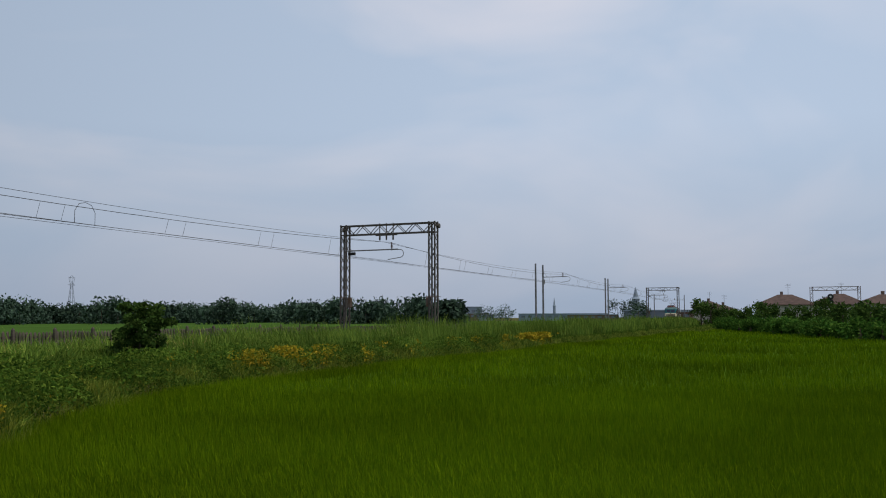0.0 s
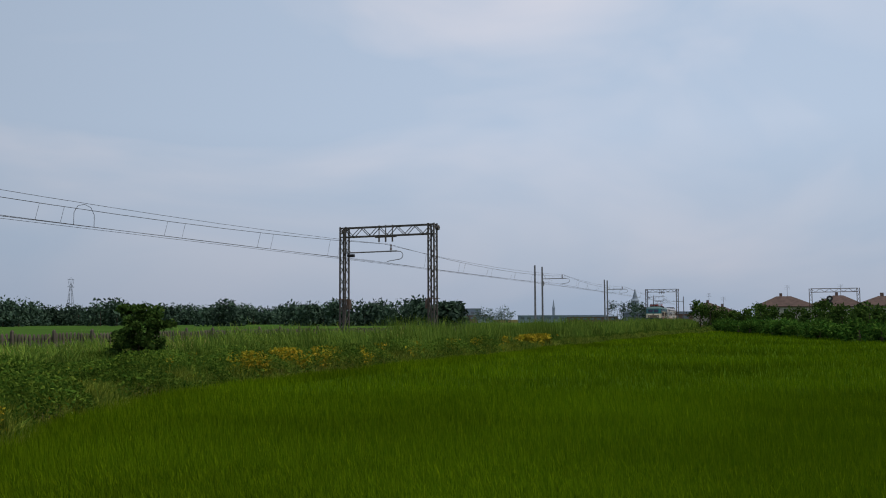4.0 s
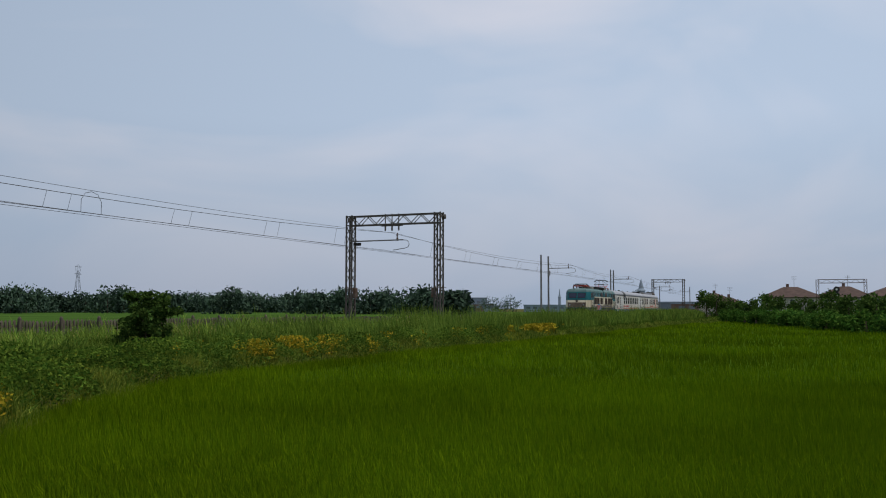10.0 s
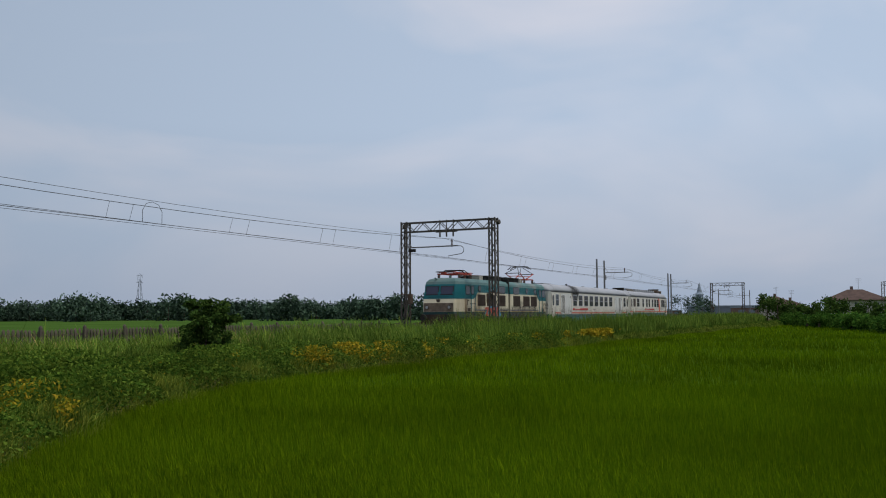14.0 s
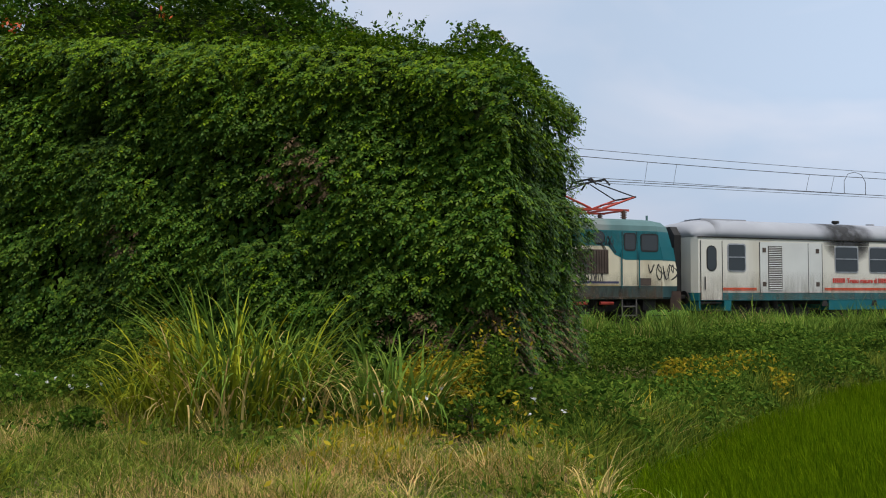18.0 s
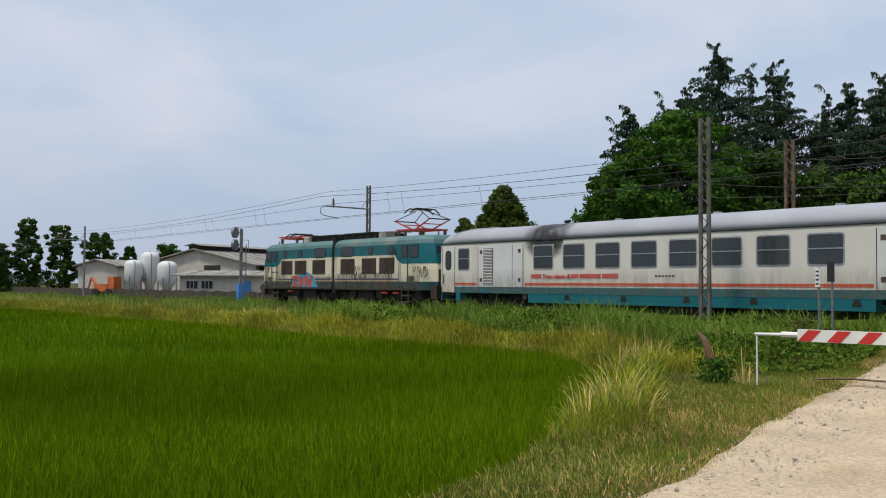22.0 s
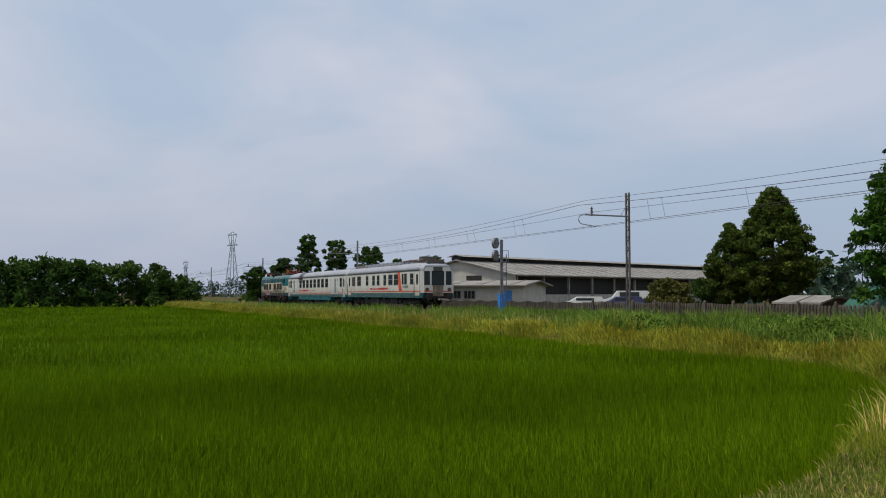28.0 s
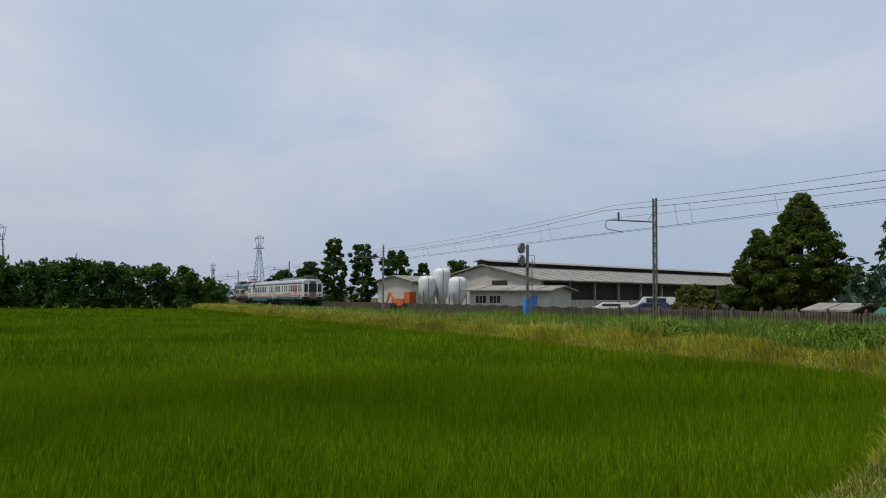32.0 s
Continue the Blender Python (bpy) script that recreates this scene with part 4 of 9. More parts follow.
strung("slack_cable", (-18.0, -3.1, 5.95), (-19.0, 3.1, 6.25), 0.05, 0.010, "thin cable between the two masts")
for x, y, z in ((-8.1, -3.0, 4.30), (-10.6, -3.0, 4.26)):
    ob = thing("crossing_floodlight", "flat grey floodlight box hung on a slack cable", "lamp", pose(x, y, z))
    bm = new_bm()
    loft(bm, [[(a * w, b * w * 0.7, q) for a, b in ((-1, -1), (1, -1), (1, 1), (-1, 1))] for q, w in ((-0.14, 0.24), (-0.08, 0.24), (0.06, 0.17))])
    part("housing", bm, M["galv"], ob)
    bm = new_bm()
    rod(bm, (0, 0, 0.05), (0, 0, 0.14), 0.02)
    part("hook", bm, M["galv"], ob)
bm = new_bm()
line(bm, [(28.8 - 0.55, 0, 5.4), (28.8 - 0.55, 0, 5.9), (28.8 - 0.35, 0, 6.18), (28.8, 0, 6.27), (28.8 + 0.35, 0, 6.18), (28.8 + 0.55, 0, 5.9), (28.8 + 0.55, 0, 5.4)], 0.011)
tagged(part("current_loop", bm, M["copper"]), "curved jumper cable linking carrier and contact wire", "wire")

# ---------------------------------------------------------------- concrete picket fence beyond the track
FENCE_Y = 6.0
pale = new_bm()
loft(pale, [[(-0.06, -0.03, 0.0), (0.06, -0.03, 0.0), (0.06, -0.03, 0.95), (0.0, -0.03, 1.03), (-0.06, -0.03, 0.95)],
            [(-0.06, 0.03, 0.0), (0.06, 0.03, 0.0), (0.06, 0.03, 0.95), (0.0, 0.03, 1.03), (-0.06, 0.03, 0.95)]])
pale_mesh = bpy.data.meshes.new("pale")
bmesh.ops.recalc_face_normals(pale, faces=pale.faces)
pale.to_mesh(pale_mesh)
pale.free()
pale_mesh.materials.append(M["fence"])
near_pales = [-24.0 + 0.22 * -k for k in range(150)] + [26.0 + 0.22 * k for k in range(140)]
fence = thing("picket_fence", "weathered grey concrete picket fence behind the track", "fence")
for x in near_pales:
    ob = new("pale", pale_mesh)
    ob.parent = fence
    ob.location = (x, FENCE_Y + bend(x), 0.02 + 0.03 * math.sin(x * 1.7))
    ob.rotation_euler = (0.02 * math.sin(x * 5.1), 0.03 * math.sin(x * 3.3), 0)
for k in range(14):
    bm = new_bm()
    x = -24.0 - 2.4 * k if k < 14 else 26.0
    loft(bm, [[(x + a * w, FENCE_Y - 0.12 + b * w, z) for a, b in ((-1, -1), (1, -1), (1, 1), (-1, 1))] for z, w in ((-0.2, 0.07), (1.14, 0.06), (1.22, 0.02))])
    part("post", bm, M["fence"], fence)
for k in range(14):
    bm = new_bm()
    x = 26.0 + 2.4 * k
    loft(bm, [[(x + a * w, FENCE_Y - 0.12 + bend(x) + b * w, z) for a, b in ((-1, -1), (1, -1), (1, 1), (-1, 1))] for z, w in ((-0.2, 0.07), (1.14, 0.06), (1.22, 0.02))])
    part("post", bm, M["fence"], fence)
for xa, xb in ((-57.0, -24.0), (26.0, 57.0)):
    for z in (0.35, 0.8):
        bm = new_bm()
        box(bm, xa, xb, FENCE_Y + 0.04, FENCE_Y + 0.11, z - 0.05, z + 0.05)
        part("crosspiece", bm, M["fence"], fence)
bm = new_bm()
for a, b in ((-180.0, -57.0), (57.0, 100.0)):
    x = a
    while x < b:
        y = FENCE_Y + bend(x)
        box(bm, x - 0.07, x + 0.07, y - 0.03, y + 0.03, -0.05, 0.98 + 0.05 * math.sin(x * 2.1))
        x += 0.22
ob = part("far_fence", bm, M["fence"])
tagged(ob, "long far run of weathered concrete fence pales", "fence", kind="stuff")

# ---------------------------------------------------------------- the level crossing
BOX = Vector((-3.46, -13.75, -0.03))
TIP = Vector((-9.35, -14.6, 0.0))
cross_dir = (TIP.xy - BOX.xy).normalized()
turn = math.atan2(cross_dir.y, cross_dir.x)          # local +x runs along the boom
barrier = thing("level_crossing_barrier", "closed red and white level crossing barrier with striped white drive box", "barrier", Matrix.Translation(BOX) @ Matrix.Rotation(turn, 4, "Z"))
bm = new_bm()
box(bm, -0.3, 0.3, -0.27, 0.27, 0.0, 1.0)
bmesh.ops.bevel(bm, geom=list(bm.edges), offset=0.02, segments=1, affect="EDGES")
part("drive_box", bm, M["white"], barrier, "white metal drive box")
for k in range(-1, 4):                                 # slanting black warning stripes, front and sides
    keep_in = lambda z: min(0.99, max(0.012, z))
    z = 0.02 + k * 0.27
    if keep_in(z + 0.30) - keep_in(z) < 0.02:
        continue
    for y, sg_ in ((0.272, 1), (-0.272, -1)):
        bm = new_bm()
        plate(bm, [(-0.29, y, keep_in(z + 0.28)), (0.29, y, keep_in(z)), (0.29, y, keep_in(z + 0.13) + 0.001), (-0.29, y, keep_in(z + 0.41) + 0.001)], 0.006 * -sg_)
        part("black_stripe", bm, M["black"], barrier)
    for x, sg_ in ((-0.302, 1), (0.302, -1)):
        bm = new_bm()
        plate(bm, [(x, -0.26, keep_in(z)), (x, 0.26, keep_in(z + 0.25)), (x, 0.26, keep_in(z + 0.38) + 0.001), (x, -0.26, keep_in(z + 0.13) + 0.001)], 0.006)
        part("black_stripe", bm, M["black"], barrier)
bm = new_bm()
loft(bm, [[(a * w, b * w * 0.9, z) for a, b in ((-1, -1), (1, -1), (1, 1), (-1, 1))] for z, w in ((1.0, 0.33), (1.08, 0.32), (1.14, 0.22))])
part("box_lid", bm, M["white"], barrier)
bm = new_bm()
box(bm, -0.16, 0.14, 0.274, 0.282, 0.62, 0.86)
part("warning_plate", bm, M["yellow"], barrier, "yellow warning plate with small lines")
bm = new_bm()
for k in range(4):
    box(bm, -0.12, 0.1, 0.2825, 0.2845, 0.66 + k * 0.045, 0.675 + k * 0.045)
part("plate_text_bar", bm, M["rubber"], barrier)
bm = new_bm()
bar(bm, (-0.7, 0.05, 0.98), (0.3, 0.05, 0.98), 0.07)
bar(bm, (-0.62, -0.1, 0.98), (-0.62, 0.22, 0.98), 0.05)
part("counter_arm", bm, M["white"], barrier)
for yy in (0.0, 0.13):
    bm = new_bm()
    box(bm, -0.68, -0.56, yy, yy + 0.09, 0.7, 1.2)
    part("counterweight", bm, M["white"], barrier, "rough pale counterweight slab")
bm = new_bm()
rod(bm, (0.2, 0.02, 0.95), (1.195, 0.02, 0.91), 0.03)
rod(bm, (0.2, 0.12, 0.98), (1.19, 0.04, 0.95), 0.022)
part("boom_root", bm, M["white"], barrier, "thin white steel root of the boom")
bm = new_bm()
box(bm, 0.25, 0.45, -0.08, 0.14, 0.84, 1.1)
part("hinge", bm, M["rusty"], barrier)
bm = new_bm()
box(bm, 1.2, 4.66, -0.03, 0.05, 0.82, 1.0)
part("boom", bm, M["white"], barrier, "white boom board")
for k in range(8):
    x = 1.23 + k * 0.438
    for y, s in ((0.052, -1), (-0.032, 1)):
        bm = new_bm()
        plate(bm, [(x + 0.16, y, 0.825), (x + 0.36, y, 0.825), (x + 0.2, y, 0.995), (x, y, 0.995)] if k else [(x, y, 0.825), (x + 0.3, y, 0.825), (x + 0.16, y, 0.995), (x, y, 0.995)], 0.004 * s)
        part("red_stripe", bm, M["red"], barrier)
bm = new_bm()
rod(bm, (4.66, 0.0, 0.91), (5.36, 0.0, 0.90), 0.03, 0.022)
rod(bm, (4.64, 0.0, 0.91), (4.93, 0.0, 0.91), 0.045)
part("boom_tip", bm, M["white"], barrier)
bm = new_bm()
rod(bm, (5.33, 0.0, 0.89), (5.33, 0.0, 0.10), 0.014)
part("boom_prop", bm, M["white"], barrier)

signal = thing("crossing_signal", "white signal post with lit red light on a black disc", "signal lamp", Matrix.Translation((-3.3, -14.2, 0.05)) @ Matrix.Rotation(turn, 4, "Z"))
bm = new_bm()
rod(bm, (0, 0, 0), (0, 0, 2.45), 0.065, seg=14)
part("post", bm, M["white"], signal, smooth=False)
bm = new_bm()
rod(bm, (0.11, 0.06, 1.0), (0.11, 0.06, 2.3), 0.025)
part("cable_pipe", bm, M["white"], signal)
bm = new_bm()
loft(bm, [[(math.cos(k * math.tau / 14) * r, math.sin(k * math.tau / 14) * r, z) for k in range(14)] for r, z in
          ((0.085, 2.40), (0.15, 2.42), (0.15, 2.56), (0.165, 2.58), (0.16, 2.62), (0.12, 2.72), (0.05, 2.80), (0.035, 2.85), (0.01, 2.86))])
part("bell_cap", bm, M["yellowed"], signal, "yellowed bell housing with rust stains")
bm = new_bm()
loft(bm, [[(math.cos(k * math.tau / 12) * r, math.sin(k * math.tau / 12) * r, z) for k in range(12)] for r, z in ((0.04, 2.85), (0.085, 2.87), (0.09, 2.90), (0.06, 2.93), (0.01, 2.94))])
part("cap_knob", bm, M["black"], signal, "black knob on the bell")
bm = new_bm()
rod(bm, (0, 0, 2.22), (0, 0, 2.32), 0.09, seg=12)
rod(bm, (0, 0, 2.27), (0.55, 0, 2.27), 0.035)
part("bracket", bm, M["black"], signal)
lampo = Vector((0.42, 0.12, 2.02))
bm = new_bm()
loft(bm, [[(lampo.x + math.cos(k * math.tau / 24) * r, lampo.y + d, lampo.z + math.sin(k * math.tau / 24) * r) for k in range(24)] for r, d in
          ((0.05, -0.16), (0.16, -0.14), (0.28, -0.03), (0.285, 0.0), (0.13, 0.02), (0.1, -0.01))])
part("backing_disc", bm, M["black"], signal, "round black backing disc", smooth=False)
bm = new_bm()
loft(bm, [[(lampo.x + math.cos(k * math.tau / 20) * r, lampo.y + d, lampo.z + math.sin(k * math.tau / 20) * r) for k in range(20)] for r, d in ((0.105, 0.0), (0.1, 0.03), (0.06, 0.045))])
part("red_lens", bm, M["lamp"], signal, "glowing red lens")
bm = new_bm()
arc = np.linspace(0.12, math.pi - 0.12, 13)
loft(bm, [[(lampo.x + math.cos(a) * r, lampo.y + d, lampo.z + math.sin(a) * r) for a in arc] for r, d in ((0.125, 0.0), (0.13, 0.24))], closed=False)
part("lamp_hood", bm, M["black"], signal)

# square signs at the trackside and the two danger plates hung over the crossing
for x, y, top, w, h, m in ((-12.3, -6.5, 2.0, 0.15, 0.48, "white"), (-11.85, -6.7, 2.15, 0.22, 0.5, "black")):
    s = thing("trackside_sign", "small " + ("white plate" if m == "white" else "dark plate") + " on a thin grey pole in the grass", "sign", pose(x, y, 0.1, 0, 0, -18))
    bm = new_bm()
    rod(bm, (0, 0, -0.1), (0, 0, top), 0.028)
    part("pole", bm, M["galv"], s)
    bm = new_bm()
    box(bm, -w / 2, w / 2, -0.05, -0.03, top - h, top - 0.02)
    part("plate", bm, M[m], s)
    if m == "white":
        bm = new_bm()
        for k in range(4):
            box(bm, -0.05, 0.05, -0.054, -0.05, top - 0.42 + k * 0.1, top - 0.38 + k * 0.1)
        part("text_bar", bm, M["ink"], s)
s = thing("trackside_sign", "small dark square plate on a pole beside the track", "sign", pose(9.2, -3.6, 0.1, 0, 0, 12))
bm = new_bm()
rod(bm, (0, 0, -0.1), (0, 0, 1.75), 0.03)
part("pole", bm, M["galv"], s)
bm = new_bm()
box(bm, -0.28, 0.28, -0.05, -0.03, 1.2, 1.75)
part("plate", bm, M["black"], s)
for px_ in (-12.6, -10.3):
    pl = thing("danger_plate", "white plate with a yellow danger triangle hung on the overhead wire", "warning sign", pose(px_, -0.02, 5.45, 0, 0, 14), group="danger plates over the crossing")
    bm = new_bm()
    box(bm, -0.235, 0.235, -0.012, 0.012, -0.165, 0.165)
    part("plate", bm, M["white"], pl)
    bm = new_bm()
    plate(bm, [(-0.14, -0.014, -0.12), (0.14, -0.014, -0.12), (0, -0.014, 0.13)], 0.004)
    tr = part("triangle", bm, M["yellow"], pl, "yellow danger triangle")
    bm = new_bm()
    box(bm, -0.015, 0.015, -0.022, -0.019, -0.08, 0.05)
    part("bolt_mark", bm, M["black"], tr)
    for dx in (-0.15, 0.15):
        bm = new_bm()
        rod(bm, (dx, 0, 0.16), (dx, 0, 0.62), 0.006, seg=4)
        part("hanger", bm, M["galv"], pl)

# ---------------------------------------------------------------- the small trackside hut
hut = thing("trackside_hut", "small whitewashed gabled hut half hidden by creepers", "hut", pose(-4.38, -6.9, 0.2, 0, 0, -4))
bm = new_bm()
loft(bm, [[(-0.75, y, 0), (0.8, y, 0), (0.8, y, 2.1), (-0.15, y, 2.5), (-0.75, y, 2.24)] for y in (0.0, 2.6)])
part("wall", bm, M["plaster"], hut)
for x0, x1 in ((-1.1, -0.15), (-0.15, 1.1)):
    bm = new_bm()
    z0, z1 = (2.10, 2.53) if x0 < -1 else (2.53, 2.0)
    loft(bm, [[(x0, y, z0), (x1, y, z1), (x1, y, z1 + 0.06), (x0, y, z0 + 0.07)] for y in (-0.3, 2.9)])
    part("roof_slab", bm, M["tin"], hut)
bm = new_bm()
box(bm, -0.76, 0.81, -0.012, 0.0, 1.58, 1.61)
part("string_course", bm, M["concrete"], hut)
for y in (0.4, 1.0, 1.6, 2.2):
    bm = new_bm()
    bar(bm, (0.8, y, 2.06), (1.06, y, 1.97), 0.06)
    part("rafter_end", bm, M["rust"], hut)

# ---------------------------------------------------------------- the climber-covered house
# front wall from the left corner A to the right corner B; the leaf shell hangs over walls and roof
A, B = np.array([-1.70, -9.88]), np.array([5.52, -16.39])
wall_u = (B - A) / np.linalg.norm(B - A)
wall_n = np.array([wall_u[1], -wall_u[0]])            # outwards, to the road
if wall_n @ (np.array([0.0, -27.6]) - A) < 0:
    wall_n = -wall_n
LEN = float(np.linalg.norm(B - A))


def eave(u):
    """Height of the leaf shell's upper edge along the front, u from 0 to 1."""
    return np.interp(u, [0, 0.1, 0.3, 0.5, 0.7, 0.9, 1.0], [6.0, 5.85, 5.6, 5.4, 5.15, 4.9, 4.6])


def rise(u, v):
    """How far the mound of leaves over the roof stands above the front edge, v from 0 to 1 going back."""
    q = np.clip(v / 0.42, 0, 1)
    return np.interp(u, [0, 0.5, 0.55, 0.62, 0.9, 1.0], [1.8, 1.75, 1.4, 0.65, 0.7, 0.2]) * q * q * (3 - 2 * q)


house = thing("overgrown_house", "old house wholly covered by a thick green flowering climber", "house")
# inner hull, coloured near-black for the shade between the leaves
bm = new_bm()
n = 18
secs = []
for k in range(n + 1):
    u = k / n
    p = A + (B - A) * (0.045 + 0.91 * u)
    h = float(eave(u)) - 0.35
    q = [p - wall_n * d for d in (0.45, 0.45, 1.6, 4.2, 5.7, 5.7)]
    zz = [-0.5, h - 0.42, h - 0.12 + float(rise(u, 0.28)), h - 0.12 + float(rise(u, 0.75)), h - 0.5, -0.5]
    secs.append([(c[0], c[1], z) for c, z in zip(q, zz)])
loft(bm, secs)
part("wall", bm, M["ivyin"], house, "near-black hull behind the leaves, shade put into its colour")


def ivy_points(count, deep):
    """Points on the leaf shell: front, right end, left end and the swelling top."""
    pts, nor = [], []
    for face, share in (("front", 0.48), ("right", 0.15), ("left", 0.13), ("top", 0.24)):
        m = int(count * share)
        u, v = RNG.uniform(0, 1, m), RNG.uniform(0, 1, m)
        if face == "front":
            p = A[None] + np.outer(u, B - A)
            h = eave(u)
            z = -0.2 + v * (h + 0.2)
            bulge = 0.05 * np.sin(u * 9 + z * 0.7) + 0.08 * np.sin(u * 31 + z * 0.8) + 0.06 * np.sin(z * 2.9 + u * 15)
            bulge = bulge + 0.12 * np.exp(-((z - h * 0.93) / 0.5) ** 2) - 0.8 * np.clip(z - (h - 0.35), 0, 1) - 0.15 * np.exp(-(z / 0.9) ** 2)
            p = p + wall_n[None] * bulge[:, None]
            nn = np.repeat(np.array([[wall_n[0], wall_n[1], 0.25]]), m, 0)
        elif face in ("right", "left"):
            c, sg = (B, 1.0) if face == "right" else (A, -1.0)
            h = 4.55 + v * 0.35 if face == "right" else float(eave(0.0)) - 0.1 + rise(0.0, v)
            z = -0.2 + RNG.uniform(0, 1, m) * (h + 0.2)
            bulge = 0.06 * np.sin(v * 19 + z) + 0.08 * np.sin(z * 3.1)
            bulge = bulge - 0.4 * np.clip(z - (h - 0.6), 0, 1)
            p = c[None] - wall_n[None] * (v * 4.4)[:, None] + sg * wall_u[None] * bulge[:, None]
            nn = np.repeat(np.array([[sg * wall_u[0], sg * wall_u[1], 0.2]]), m, 0)
        else:
            p = A[None] + np.outer(u, B - A) - wall_n[None] * (v * 5.5)[:, None]
            z = eave(u) - 0.1 + rise(u, v) + 0.10 * np.sin(u * 27 + v * 4) + 0.08 * np.sin(u * 51)
            nn = np.repeat(np.array([[0.0, 0.0, 1.0]]), m, 0)
        pts.append(np.column_stack([p, z]))
        nor.append(nn)
    pts, nor = np.concatenate(pts), np.concatenate(nor)
    nor /= np.linalg.norm(nor, axis=1, keepdims=True)
    return pts + nor * RNG.normal(0, deep, (len(pts), 1)), nor


def hanging_leaves(c, nor, size):
    """Broad leaves that lie over one another like shingles, facing outwards and up."""
    n = len(c)
    down = np.array([[0, 0, -1.0]]) + RNG.normal(0, 0.5, (n, 3))
    nn = nor + np.array([[0, 0, 0.45]]) + RNG.normal(0, 0.42, (n, 3))
    nn /= np.linalg.norm(nn, axis=1, keepdims=True)
    u = down - nn * (down * nn).sum(1, keepdims=True)
    u /= np.linalg.norm(u, axis=1, keepdims=True)
    v = np.cross(nn, u)
    s = (size * RNG.uniform(0.55, 1.3, n))[:, None]
    return np.stack([c - u * s * 0.55, c + v * s * 0.5, c + u * s * 0.85 - nn * s * 0.12, c - v * s * 0.5], 1)


def fronds(c, nor, size):
    """Pinnate climber leaves: a stalk that stands out from the wall, arches over and carries pairs of leaflets."""
    n = len(c)
    side = np.cross(nor, np.array([[0, 0, 1.0]])) + RNG.normal(0, 0.05, (n, 3))
    side /= np.linalg.norm(side, axis=1, keepdims=True)
    turn_ = RNG.normal(0, 0.75, (n, 1))
    d0 = nor * RNG.uniform(0.35, 1.0, (n, 1)) + side * turn_ + np.array([[0, 0, 1.0]]) * RNG.uniform(-0.45, 0.45, (n, 1))
    d0 /= np.linalg.norm(d0, axis=1, keepdims=True)
    L = (size * RNG.uniform(0.65, 1.3, n))[:, None]
    quads = []
    for q in (0.3, 0.48, 0.66, 0.84, 1.0):
        p = c + d0 * L * q - np.array([[0, 0, 1.0]]) * L * 0.55 * q * q
        tan = d0 - np.array([[0, 0, 1.1]]) * q
        tan /= np.linalg.norm(tan, axis=1, keepdims=True)
        out = np.cross(tan, nor + np.array([[0, 0, 0.6]]))
        out /= np.linalg.norm(out, axis=1, keepdims=True) + 1e-6
        for sg in ((-1, 1) if q < 1 else (0,)):
            u = out * sg * 0.85 + tan * (0.55 if sg else 1.0) + np.array([[0, 0, -0.22]]) + RNG.normal(0, 0.16, (n, 3))
            u /= np.linalg.norm(u, axis=1, keepdims=True)
            face = nor * 0.7 + np.array([[0, 0, 0.75]]) + RNG.normal(0, 0.3, (n, 3))
            v = np.cross(u, face)
            v /= np.linalg.norm(v, axis=1, keepdims=True)
            s_ = L * 0.34 * (1.0 - 0.25 * abs(q - 0.6)) * RNG.uniform(0.8, 1.2, (n, 1))
            quads.append(np.stack([p, p + u * s_ * 0.42 + v * s_ * 0.26, p + u * s_, p + u * s_ * 0.42 - v * s_ * 0.26], 1))
    return np.concatenate(quads)


def wall_noise(u, z, seed):
    """Patches over the leaf wall, about -1 to 1."""
    g = np.random.default_rng(seed)
    out = 0
    for k in range(9):
        a, f = g.uniform(0, math.tau), g.uniform(2.0, 9.0)
        out = out + np.sin(u * LEN * math.cos(a) * f + z * math.sin(a) * f * 0.8 + g.uniform(0, math.tau))
    return out / 4.0


pts, nor = ivy_points(52000, 0.05)
soup("inner_leaves", hanging_leaves(pts - nor * 0.17, nor, 0.085), 4, M["ivy"], house)
cc, cn = ivy_points(42000, 0.05)
along_u = ((cc[:, :2] - A) @ wall_u) / LEN
lump = wall_noise(along_u, cc[:, 2], 5)
cc = cc + cn * (0.075 * lump)[:, None]
keep = (lump + RNG.normal(0, 0.25, len(cc)) > -0.6) | (cn[:, 2] > 0.9)
cc, cn, along_u, lump = cc[keep], cn[keep], along_u[keep], lump[keep]
top_gap = np.abs(eave(np.clip(along_u, 0, 1)) - cc[:, 2])
# brightened leaves gather at the top edge and left corner, as if sunlit
fresh = (RNG.uniform(0, 1, len(cc)) < np.clip(0.75 - top_gap * 0.5, 0.06, 0.7) + 0.10 * lump) | ((along_u < 0.03) & (RNG.uniform(0, 1, len(cc)) < 0.4))
dead = (RNG.uniform(0, 1, len(cc)) < 0.35) & ((np.hypot(along_u - 0.36, (cc[:, 2] - 2.4) / 5) < 0.05) | (np.hypot(along_u - 0.70, (cc[:, 2] - 3.3) / 9) < 0.06) | ((along_u > 0.82) & (cc[:, 2] < 1.4)))
for nm, sel, m, lb in (("leaf_cover", ~fresh & ~dead, "ivy", "dense overlapping dark green pinnate leaves"), ("young_leaf_cover", fresh & ~dead, "young", "young yellow-green leaves along the top, sunlight added to their colour"),
                       ("withered_leaf_cover", dead, "deadleaf", "brown withered leaf patches")):
    soup(nm, fronds(cc[sel], cn[sel], 0.185), 4, M[m], house, lb)
# loose sprays that stand out over the top and the corners
spr = []
